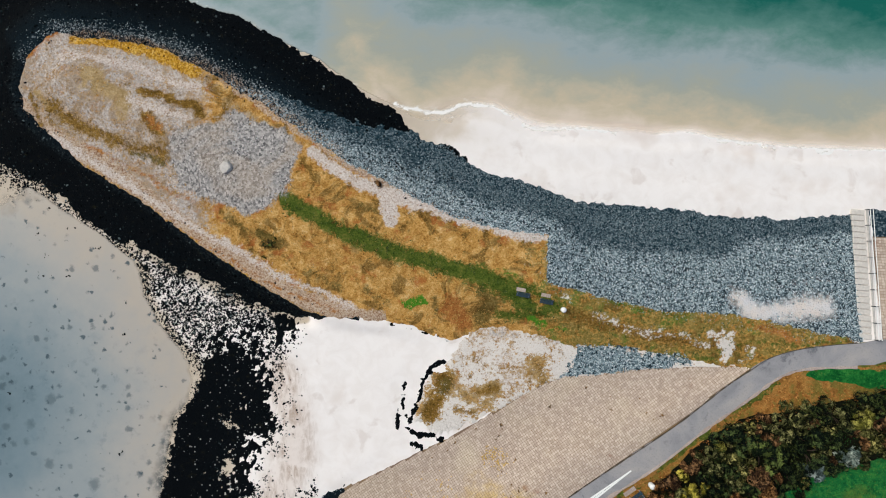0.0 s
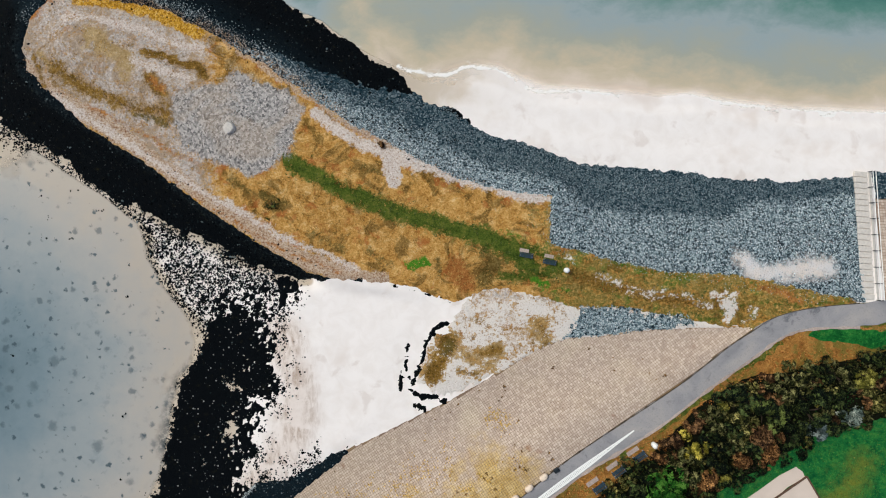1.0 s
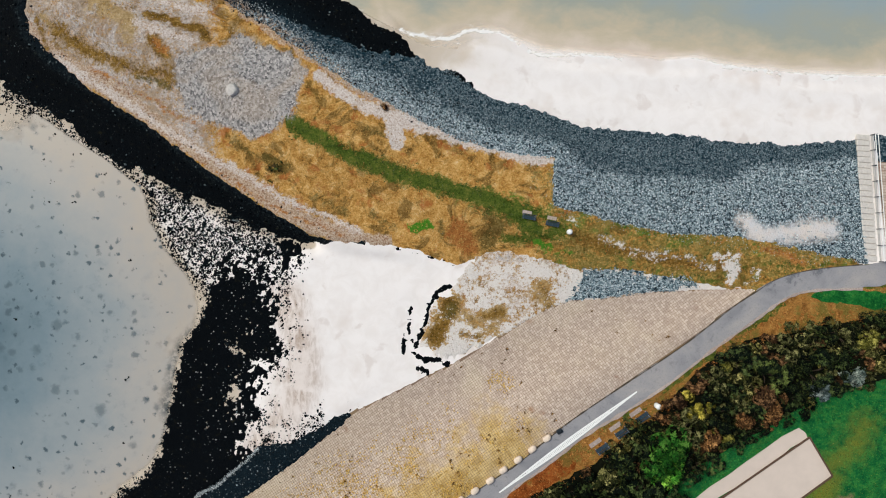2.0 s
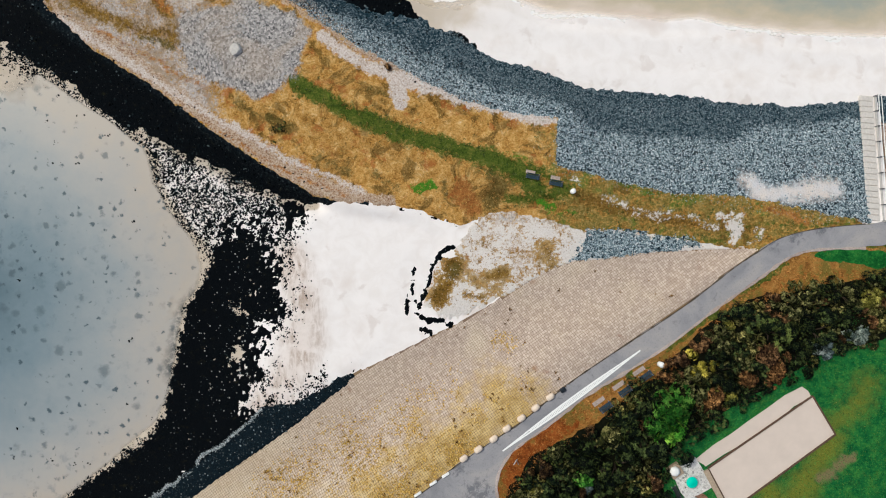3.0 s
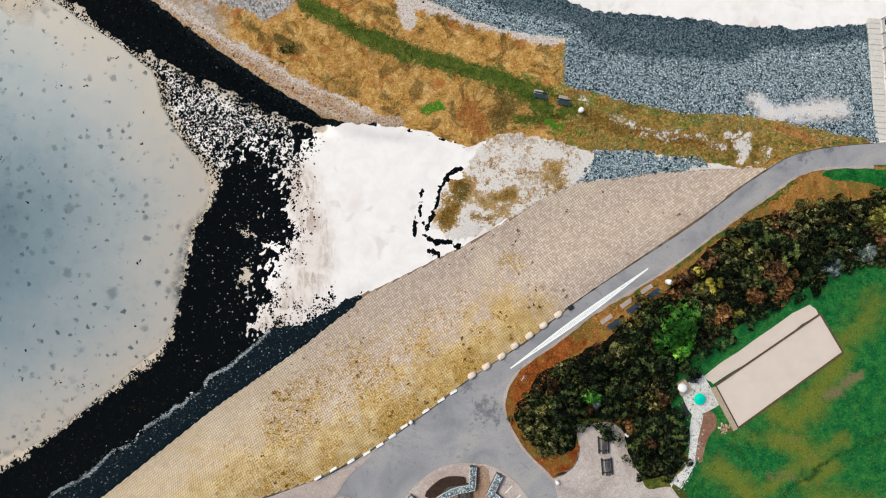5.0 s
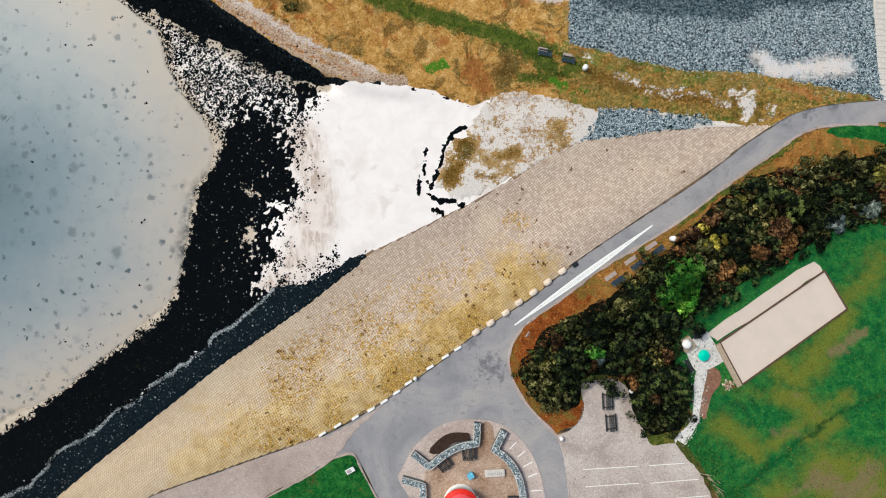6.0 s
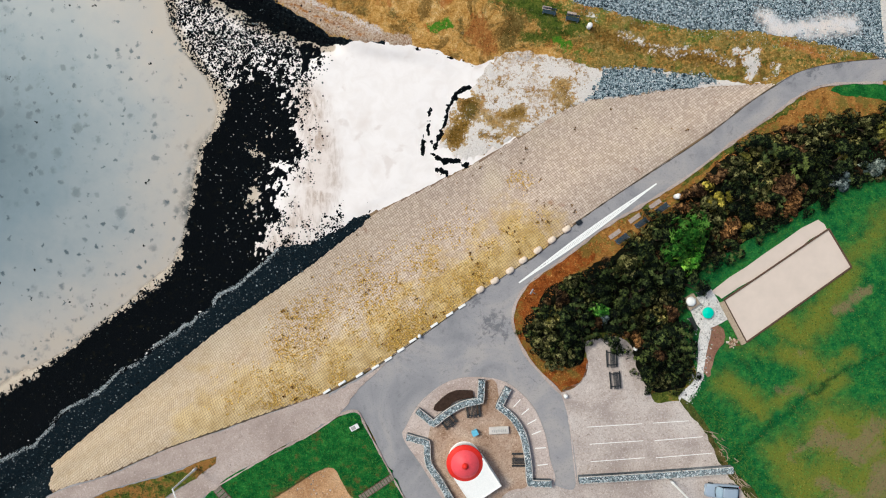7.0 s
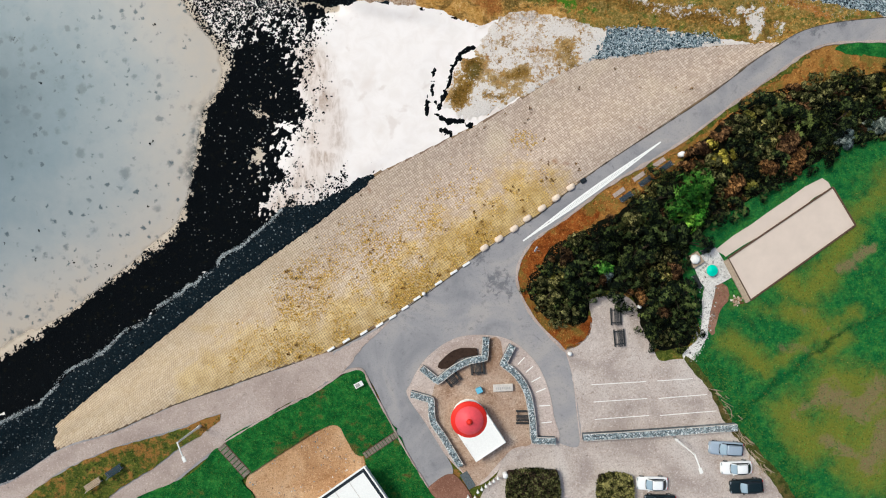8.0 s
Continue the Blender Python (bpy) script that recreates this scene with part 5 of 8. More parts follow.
sheet("plot_edge_strip", [(28.51, -59.24), (29.89, -59.55), (32.45, -63.28), (34.54, -67.46), (38.31, -71.62), (42.81, -77.28), (43.53, -79.54), (41.65, -78.04), (37.54, -72.46), (34.0, -68.22), (32.14, -64.04)], 0.24, "boundary", "strip of dry grass at the car park's edge", "verge", jitter=0.3)
sheet("bare_patch", [(32.3, -49.5), (34.0, -49.12), (34.75, -50.65), (33.57, -52.96), (32.54, -56.02), (31.78, -55.26)], 0.14, "redpave", "bare brown soil beside the garden path", "soil", jitter=0.25)
sheet("patio", PATIO, 0.22, "patio", "pale weathered concrete patio", "patio", smooth=False, jitter=0.05)
sheet("garden_path", [(31.38, -49.73), (31.02, -53.73), (30.53, -56.41), (28.36, -58.94), (29.42, -59.85), (31.29, -57.1), (31.94, -54.11), (32.76, -49.73)], 0.2, "patio", "broken pale concrete garden path", "path", jitter=0.15)
sheet("court", COURT, 0.2, "court", "flat beige sand pitch with timber edging", "court", smooth=False, jitter=0.03)
sheet("court_walk", COURT_PATH, 0.16, "court", "pale sand walk beside the pitch", "path", smooth=False, jitter=0.3)
sheet("planting_bed", [(-4.98, -60.52), (-4.13, -59.29), (-2.21, -58.22), (0.33, -58.06), (0.48, -58.9), (-1.83, -59.37), (-3.59, -60.67)], 0.6, "soil", "raised planting bed of dark soil", "planting bed", thick=0.5)


def ribbon(name, line, width, lift, material, label, category, thick=0.12, wave=0.04):
    """A narrow kerb or worn edge along a line on the land."""
    pts = curve(line, 0.5, closed=False)
    bm = bmesh.new()
    prev = None
    for k, p in enumerate(pts):
        d = (pts[min(k + 1, len(pts) - 1)] - pts[max(k - 1, 0)]).normalized()
        n = Vector((-d.y, d.x))
        w = width / 2 + wave * noise.noise(Vector((p.x * 0.8, p.y * 0.8, 3)))
        q = [p + n * w, p + n * w * 0.8, p - n * w * 0.8, p - n * w]
        z = [lift - thick, lift, lift, lift - thick]
        cur = [bm.verts.new((v.x, v.y, land(v.y) + h)) for v, h in zip(q, z)]
        if prev:
            for i in range(3):
                bm.faces.new((prev[i], prev[i + 1], cur[i + 1], cur[i]))
        prev = cur
    bmesh.ops.recalc_face_normals(bm, faces=bm.faces)
    if sum(f.normal.z for f in bm.faces) < 0:
        bmesh.ops.reverse_faces(bm, faces=bm.faces)
    return tagged(part(name, bm, material), label, category, kind="structure")


ribbon("slope_kerb", ROAD_EDGE[3:-1], 0.13, 0.175, "kerb", "dark mossy kerb at the top of the block slope", "kerb", wave=0.12)
ribbon("road_margin", [(56.83, -15.95), (49.97, -16.19), (46.06, -17.37), (42.13, -20.12), (35.85, -24.44), (29.59, -29.13), (23.35, -33.03), (18.69, -35.76), (12.47, -40.42), (8.6, -43.13), (6.66, -45.45), (5.88, -47.77), (6.11, -50.08), (7.79, -53.53), (10.09, -56.21), (12.39, -58.5)], 0.4, 0.17, "path", "sandy worn edge of the road", "kerb", wave=0.25)
ribbon("drive_kerb", [(12.39, -58.35), (13.15, -60.64), (13.6, -62.93), (13.96, -66.73), (14.4, -70.53)], 0.16, 0.17, "pavers", "pale kerb between the drive and the car park", "kerb")
ribbon("terrace_kerb", [(-1.82, -74.5), (-3.73, -72.46), (-6.42, -68.29), (-8.96, -64.49), (-8.58, -62.97), (-6.82, -59.91), (-3.75, -57.38), (-0.67, -56.38), (3.17, -56.53), (5.86, -57.6), (8.54, -60.27), (10.06, -63.7), (10.67, -66.74), (11.19, -70.76)], 0.13, 0.23, "pavers", "pale kerb round the terrace", "kerb")
ribbon("lawn_margin", [(-33.9, -70.85), (-27.5, -67.05), (-21.4, -63.85), (-17.8, -61.5), (-15.27, -60.95), (-14.11, -62.97), (-11.4, -67.92), (-9.09, -72.09), (-6.17, -76.77)], 0.26, 0.31, "path", "sandy edge of the lawn", "kerb", wave=0.2)
sheet("grass_corner", [(49.81, -16.74), (53.08, -16.34), (56.82, -16.34), (68.63, -16.73), (68.57, -19.55), (56.78, -18.3), (53.05, -17.99)], 0.1, "lawn", "green grass at the road's bend", "grass", jitter=0.5)
ribbon("grass_margin", [(46.06, -17.84), (42.12, -20.59), (35.85, -24.98), (29.59, -29.68), (23.74, -33.5)], 0.9, 0.12, "verge", "olive grass along the road", "verge", wave=0.8)


sheet("bracken_tip", [(5.81, -47.77), (6.66, -45.45), (8.6, -43.29), (12.47, -40.5), (15.96, -38.48), (17.11, -40.26), (12.46, -43.36), (9.74, -46.84), (8.19, -49.53), (9.72, -53.76), (13.17, -56.05), (15.64, -53.75), (15.94, -54.9), (15.16, -56.97), (12.39, -58.2), (10.09, -56.13), (7.79, -53.45), (6.11, -50.08)], 0.12, "rust", "rusty orange bracken round the hedge's end", "bracken", jitter=0.3)


def rail(name, a, b, z0, z1, width, material, parent=None, label="", bevel=0.01):
    """A straight board or kerb on the land from a to b."""
    va, vb = Vector(a), Vector(b)
    mid, d = (va + vb) / 2, vb - va
    m = pose(mid.x, mid.y, land(mid.y), 0, 0, math.degrees(math.atan2(d.y, d.x)))
    bm = box(-d.length / 2, -width / 2, z0, d.length / 2, width / 2, z1, bevel=bevel)
    bmesh.ops.transform(bm, matrix=m, verts=bm.verts)
    for v in bm.verts:
        v.co.z += land(v.co.y) - land(mid.y)
    return part(name, bm, material, parent, label)


edging = thing("court_edging", pose(0, 0, 0), "brown timber boards edging the sand pitch", "edging", kind="structure")
c = COURT
for a, b in ((c[0], c[1]), (c[1], c[2]), (c[2], c[3])):
    rail("board", a, b, 0.1, 0.34, 0.2, "brown", edging)
rail("board", c[3], c[0], 0.1, 0.3, 0.15, "brown", edging)
rail("walk_board", (c[0][0] - 0.35, c[0][1] - 0.3), (c[3][0] - 0.4, c[3][1] - 0.25), 0.1, 0.36, 0.7, "board", edging, "pale timber board")

# ---- block slope ----


def sample(field, x, y):
    i = np.clip(np.searchsorted(gx, x) - 1, 0, len(gx) - 2)
    j = np.clip(np.searchsorted(gy, y) - 1, 0, len(gy) - 2)
    u, v = (x - gx[i]) / (gx[i + 1] - gx[i]), (y - gy[j]) / (gy[j + 1] - gy[j])
    return (field[j, i] * (1 - u) + field[j, i + 1] * u) * (1 - v) + (field[j + 1, i] * (1 - u) + field[j + 1, i + 1] * u) * v


def raw_mesh(name, verts, faces, material, fields=None, smooth=False):
    """A mesh from computed arrays; faces all have the same number of corners."""
    me = bpy.data.meshes.new(name)
    me.vertices.add(len(verts))
    me.vertices.foreach_set("co", np.asarray(verts, np.float32).ravel())
    me.loops.add(faces.size)
    me.loops.foreach_set("vertex_index", faces.astype(np.int32).ravel())
    me.polygons.add(len(faces))
    me.polygons.foreach_set("loop_start", np.arange(0, faces.size, faces.shape[1], dtype=np.int32))
    me.update(calc_edges=True)
    if smooth:
        me.polygons.foreach_set("use_smooth", np.ones(len(faces), bool))
    for key, v in (fields or {}).items():
        me.attributes.new(key, "FLOAT", "POINT").data.foreach_set("value", np.asarray(v, np.float32))
    me.materials.append(M[material])
    return new(name, me)


rng = np.random.default_rng(4)
BLOCK_FACES = np.array([[4, 5, 6, 7], [0, 1, 5, 4], [1, 2, 6, 5], [2, 3, 7, 6], [3, 0, 4, 7]])


def block_slope(outline, angle, pitch, gold_line, name, label, singles):
    """Rows of square concrete blocks laid on the slope inside an outline."""
    xs, ys = np.array([p[0] for p in outline]), np.array([p[1] for p in outline])
    ca, sa = math.cos(radians(angle)), math.sin(radians(angle))
    u, v = xs * ca + ys * sa, -xs * sa + ys * ca
    U, V = np.meshgrid(np.arange(u.min(), u.max(), pitch), np.arange(v.min(), v.max() + 4, pitch))
    U, V = U.ravel(), V.ravel()
    # the rows swing round with the foot of the slope
    run = np.clip(-51 - U, 0, None) if singles else 0 * U
    V = V - 0.088 * (run - 6 * (1 - np.exp(-run / 6)))
    turn = np.arctan(0.088 * (1 - np.exp(-run / 6)))
    X, Y = U * ca - V * sa, U * sa + V * ca
    ok = inside(X, Y, outline) > 0.1
    X, Y, turn = X[ok], Y[ok], turn[ok]
    n = len(X)
    ca, sa = np.cos(radians(angle) + turn), np.sin(radians(angle) + turn)
    half = pitch * 0.5 * (0.9 + 0.04 * rng.random(n))
    z = sample(GZ, X, Y)
    gz_u = (sample(GZ, X + ca * 0.3, Y + sa * 0.3) - sample(GZ, X - ca * 0.3, Y - sa * 0.3)) / 0.6
    gz_v = (sample(GZ, X - sa * 0.3, Y + ca * 0.3) - sample(GZ, X + sa * 0.3, Y - ca * 0.3)) / 0.6
    lift = 0.07 + 0.012 * rng.random(n)
    verts = np.zeros((n, 8, 3))
    for k, (su, sv, top) in enumerate([(-1, -1, 0), (1, -1, 0), (1, 1, 0), (-1, 1, 0), (-1, -1, 1), (1, -1, 1), (1, 1, 1), (-1, 1, 1)]):
        s = half * (0.96 if top else 1.0)
        verts[:, k, 0] = X + su * s * ca - sv * s * sa
        verts[:, k, 1] = Y + su * s * sa + sv * s * ca
        verts[:, k, 2] = z + su * s * gz_u + sv * s * gz_v + lift * (top - 0.3 * (1 - top))
    gold = np.clip(1.0 - line_distance(X, Y, gold_line) / 15.0, 0, 1) * np.clip((30 - X) / 22, 0, 1)
    home = thing(name, pose(0, 0, 0), label, "revetment", kind="structure")
    near = np.zeros(n, bool)
    if singles:
        near[np.argsort((X - 31) ** 2 + (Y + 20.5) ** 2)[:singles]] = True
    rest = ~near
    f = (np.arange(rest.sum())[:, None, None] * 8 + BLOCK_FACES[None]).reshape(-1, 4)
    ob = raw_mesh("blocks", verts[rest].reshape(-1, 3), f, "block", {"gold": np.repeat(gold[rest], 8), "cream": np.repeat(np.clip((-4 - X[rest]) / 34 + 0.5 * fbm(X[rest], Y[rest], 0.1, 3, 6), 0, 1) * (X[rest] < 20), 8)})
    ob.parent = home
    ob.data.shade_flat()
    tagged(ob, kind="stuff")
    if singles:
        for k in np.nonzero(near)[0]:
            me = bpy.data.meshes.new("block")
            me.from_pydata((verts[k] - verts[k].mean(0)).tolist(), [], BLOCK_FACES.tolist())
            for key, value in (("gold", gold[k]), ("cream", 0.0)):
                me.attributes.new(key, "FLOAT", "POINT").data.foreach_set("value", np.full(8, value, np.float32))
            me.materials.append(M["block"])
            b = new("block", me)
            b.parent = home
            b.matrix_basis = Matrix.Translation(Vector(verts[k].mean(0).tolist()))
    return home


cover("slope_bed", d_rev + 0.05 + 0.35 * (GX < -13) + 0.3 * N_FINE, 0.05, "joint", {}, "brown joints and bedding of the block slope", "revetment bed")
ROAD_TOP = ROAD_EDGE[5:17]
block_slope(REVETMENT, 34, 0.335, ROAD_TOP[:8], "block_revetment", "sloping revetment of weathered square concrete blocks with golden tufts", 300)
EAST_SLOPE = [(61.4, 2.2), (75, 1.5), (76, -11.6), (60.3, -12.6)]
d_east = inside(GX, GY, EAST_SLOPE)
cover("east_bed", d_east, 0.05, "joint", {}, "brown joints of the block slope beside the steps", "revetment bed")
block_slope(EAST_SLOPE, -2, 0.4, [(0, -60), (1, -60)], "east_revetment", "sloping revetment of square blocks beside the beach steps", 0)
cover("east_toe", inside(GX, GY, [(61.4, 6.0), (75, 4.5), (75, 1.0), (61.6, 2.0)]) + 0.8 * N_FINE, 0.14, "shingle", {"tone": 0.0, "pale": 0.0, "rust": 0.0}, "dark wet stones below the east slope", "shingle")

# ---- loose stones ----
ICO = bmesh.new()
bmesh.ops.create_icosphere(ICO, subdivisions=1, radius=1.0)
ICO_V = np.array([v.co[:] for v in ICO.verts])
ICO_F = np.array([[v.index for v in f.verts] for f in ICO.faces])
ICO.free()
OCT_V = np.array([(1, 0, 0), (0, 1, 0), (-1, 0, 0), (0, -1, 0), (0, 0, 1), (0, 0, -0.5)], float)
OCT_F = np.array([(0, 1, 4), (1, 2, 4), (2, 3, 4), (3, 0, 4), (1, 0, 5), (2, 1, 5), (3, 2, 5), (0, 3, 5)])
SHAPES = {"ico": (ICO_V, ICO_F), "octa": (OCT_V, OCT_F)}


def scatter(count, box_, field, seed):
    """Places inside a box of the plan, thinned by a field that gives the chance of keeping each."""
    r = np.random.default_rng(seed)
    x, y = r.uniform(box_[0], box_[2], count), r.uniform(box_[1], box_[3], count)
    keep = r.random(count) < np.clip(sample(field, x, y), 0, 1)
    return x[keep], y[keep]


def stones(name, x, y, low, high, tone, warm, lift, label, category, seed=1, flat=0.55, material="stone", shape="ico"):
    """Many loose stones as one mesh, each turned and shaped on its own."""
    r = np.random.default_rng(seed)
    n = len(x)
    ICO_V, ICO_F = SHAPES[shape]
    size = low + (high - low) * r.random(n) ** 2
    ang = r.uniform(0, math.pi, n)
    v = ICO_V[None] * (1 + 0.22 * r.standard_normal((n, len(ICO_V), 1)))
    v = v * np.stack([size, size * r.uniform(0.6, 1.0, n), size * flat * r.uniform(0.7, 1.2, n)], 1)[:, None]
    c_, s_ = np.cos(ang)[:, None], np.sin(ang)[:, None]
    px, py = v[..., 0] * c_ - v[..., 1] * s_ + x[:, None], v[..., 0] * s_ + v[..., 1] * c_ + y[:, None]
    pz = v[..., 2] + (sample(GZ, x, y) + lift)[:, None]
    f = (np.arange(n)[:, None, None] * len(ICO_V) + ICO_F[None]).reshape(-1, 3)
    k = len(ICO_V)
    ob = raw_mesh(name, np.stack([px, py, pz], -1).reshape(-1, 3), f, material, {"tone": np.repeat(np.broadcast_to(tone, n), k), "warm": np.repeat(np.broadcast_to(warm, n), k)})
    return tagged(ob, label, category, kind="stuff")


def flakes(name, x, y, low, high, lift, label, category, seed, material="rock"):
    """Many low ragged patches as one mesh: five-cornered, slightly domed."""
    r = np.random.default_rng(seed)
    n = len(x)
    size = low + (high - low) * r.random(n) ** 2.5
    a = r.uniform(0, 6.28, n)[:, None] + np.arange(5)[None] * 1.2566 + r.normal(0, 0.2, (n, 5))
    rad = size[:, None] * r.uniform(0.55, 1.25, (n, 5))
    z0 = sample(GZ, x, y) + lift
    ring = np.stack([x[:, None] + rad * np.cos(a), y[:, None] + rad * np.sin(a), z0[:, None] - 0.06 + 0 * a], -1)
    mid_ = np.stack([x, y, z0 + size * 0.35], -1)[:, None]
    v = np.concatenate([mid_, ring], 1).reshape(-1, 3)
    f = np.array([[0, 1 + k, 1 + (k + 1) % 5] for k in range(5)])
    f = (np.arange(n)[:, None, None] * 6 + f[None]).reshape(-1, 3)
    return tagged(raw_mesh(name, v, f, material, {"tone": np.zeros(len(v)), "warm": np.zeros(len(v))}), label, category, kind="stuff")


x, y = scatter(120000, (-34, -14, 60, 17), np.where(m_shingle > 0.1, 0.95, 0) * (1 - 0.95 * np.clip(1.3 * pale, 0, 1)) * np.where(GX < -1, 0.35 + 0.65 * tone, 1), 11)
tn = np.clip(sample(tone, x, y) + 0.5 * fbm(x, y, 0.3, 3, 7), 0, 1)
stones("shingle_cobbles", x, y, 0.06, 0.13, tn, 0.0, 0.14, "grey rounded beach cobbles, dark where wet", "cobbles", 2, shape="octa")
x, y = scatter(7000, (16, -18, 36, -12), np.clip(0.55 + d_dark / 1.2, 0, 1) * (d_rev < 0) * (d_dark > -0.9), 12)
stones("patch_cobbles", x, y, 0.06, 0.14, 0.6, 0.0, 0.2, "dark grey cobbles beside the block slope", "cobbles", 3)
x, y = scatter(24000, (-74, -80, -12, -34), np.where((d_toe > -0.2) & (d_rev < 0.2), 0.9, 0), 13)
stones("toe_boulders", x, y, 0.06, 0.16, np.where(np.random.default_rng(5).random(len(x)) < 0.14, 0.9, 0.12), 0.0, 0.16, "dark wet boulders along the slope's foot", "boulders", 4, material="rock")
OUTER = TOE[4:14]
r_ = np.random.default_rng(131)
edge_ = np.array([tuple(q) for q in curve(OUTER, 0.1, closed=False)])
k_ = r_.integers(0, len(edge_), 9000)
x, y = edge_[k_, 0] + r_.normal(0, 0.13, 9000), edge_[k_, 1] + r_.normal(0, 0.13, 9000)
keep_ = r_.random(9000) < np.clip(0.4 + 2.0 * fbm(x, y, 0.5, 3, 12), 0.05, 1)
x, y = x[keep_] + 1.2 * fbm(x, y, 0.4, 2, 14)[keep_], y[keep_] + 1.2 * fbm(x, y, 0.4, 2, 15)[keep_]
stones("toe_rubble", x, y, 0.05, 0.12, 0.75, 0.2, 0.24, "line of pale grey rubble along the boulder toe", "rubble", 132, shape="octa")
x, y = scatter(26000, (-74, -14, 2, 43), np.where(m_fore > 0.4, 0.35 + 0.5 * rim, 0), 14)
stones("foreshore_rocks", x, y, 0.1, 0.26, np.clip(sample(rim, x, y) * 0.8 - 0.15 - 0.5 * np.random.default_rng(3).random(len(x)), 0, 1), 0.0, 0.08, "black weed-covered rocks round the spit", "rocks", 5, material="rock")
weed_chance = np.clip(0.68 - 0.46 * south + 0.6 * westward * np.clip(1 + d_weed, 0, 1) + 0.1 * np.clip(d_weed, -3, 2) + 1.9 * N_MID + 1.3 * N_SPECK, 0, 0.95) * np.clip(1.05 + d_weed / (4.5 - 2.4 * westward - 0.6 * south), 0, 1) * (d_rev < 0) * (d_top < 0)
x, y = scatter(260000, (-74, -66, -18, 14), np.maximum(weed_chance, near_line(WRACK, 0.4, 1.2) * 0.7) * (m_weed < 0.6), 15)
flakes("weed_flakes", x, y, 0.06, 0.22, 0.06, "flakes of black seaweed and weedy stones on pale sand", "seaweed", 79)
x, y = scatter(9000, (-74, -66, -20, 14), np.where(m_weed > 0.1, 0.5, 0), 25)
stones("bay_rocks", x, y, 0.06, 0.22, 0.0, 0.0, 0.08, "black weed-covered stones on the pale sand", "rocks", 6, 0.4, material="rock")
r_ = np.random.default_rng(77)
cx_, cy_ = r_.uniform(-72, -36, 900), r_.uniform(-58, 12, 900)
fit_ = sample(-d_weed, cx_, cy_)
keep_ = (fit_ > 0.5) & (fit_ < 30) & (r_.random(900) < np.clip(0.5 - fit_ / 24, 0.03, 0.3) * np.clip(0.5 + 2.5 * fbm(cx_, cy_, 0.12, 2, 9), 0.1, 1))
cx_, cy_ = np.repeat(cx_[keep_], 4), np.repeat(cy_[keep_], 4)
cx_, cy_ = cx_ + r_.normal(0, 0.2, len(cx_)) ** 3 * 12 + r_.normal(0, 0.12, len(cx_)), cy_ + r_.normal(0, 0.16, len(cy_))
stones("bay_boulders", cx_, cy_, 0.06, 0.22, 0.0, 0.0, WATER - sample(GZ, cx_, cy_), "small dark rocks breaking the still bay water", "rocks", 78, 0.3, material="rock")
pad = turf_fields["pad"]
x, y = scatter(26000, (-62, 3, -18, 32), np.clip(pad * 0.5 + turf_fields["scrub"] * 0.2, 0, 1) * (d_top > 0.3), 16)
stones("pad_stones", x, y, 0.04, 0.1, 0.9, np.clip(0.4 + 1.4 * fbm(x, y, 0.2, 3, 4), 0, 1), 0.17, "mixed grey and tan stones on the gravel pad", "stones", 7, shape="octa")
fringe = np.clip((GX + 59) / 6, 0.15, 1) * np.clip(1 - np.abs(d_top + 0.5) / 3.6, 0, 1) ** 3 * (GY > 12 - 0.5 * (GX + 30)) * (GX < 4)
x, y = scatter(110000, (-62, 2, 4, 33), fringe, 27)
near_gold = np.clip(2.2 * sample(turf_fields["gold"], x, y), 0, 1)
stones("fringe_pebbles", x, y, 0.05, 0.12, 0.85, np.clip(near_gold + 0.15, 0, 1), 0.14, "grey and golden pebbles fringing the spit", "pebbles", 28, shape="octa")
x, y = scatter(26000, (-60, -14, 16, 32), np.clip(turf_fields["rim"] * 0.8 + turf_fields["gold"] * 0.2 + turf_fields["pale"] * 0.25, 0, 1) * (d_top > 0), 17)
stones("margin_pebbles", x, y, 0.06, 0.14, 0.9, 1.0, 0.17, "tan and pale pebbles on the spit's margins", "pebbles", 8, shape="octa")
x, y = scatter(6000, (-4, -26, 44, -10), np.where((d_patch > 0.2) & (d_dark < 0) & (d_rev < 0), 0.3, 0), 18)
stones("corner_pebbles", x, y, 0.05, 0.12, 1.0, 1.0, 0.1, "pale pebbles and stones beside the grass", "pebbles", 9, shape="octa")
x, y = scatter(7000, (-48, -84, -11, -67), np.where(inside(GX, GY, DIRT) > 0.3, np.clip(0.2 + 0.8 * N_MID, 0, 1), 0), 19)
stones("plot_stones", x, y, 0.04, 0.17, np.where(np.random.default_rng(8).random(len(x)) < 0.75, 0.0, 0.9), np.where(np.random.default_rng(9).random(len(x)) < 0.35, 0.25, 0.9), 0.1, "small stones on bare earth", "stones", 10)


M["weed_blade"] = leaf_material("brown_weed_blades", srgb(58, 40, 22), srgb(112, 80, 42), srgb(158, 120, 66))
M["verge_blade"] = leaf_material("verge_blades", srgb(38, 60, 28), srgb(76, 94, 44), srgb(122, 124, 68))


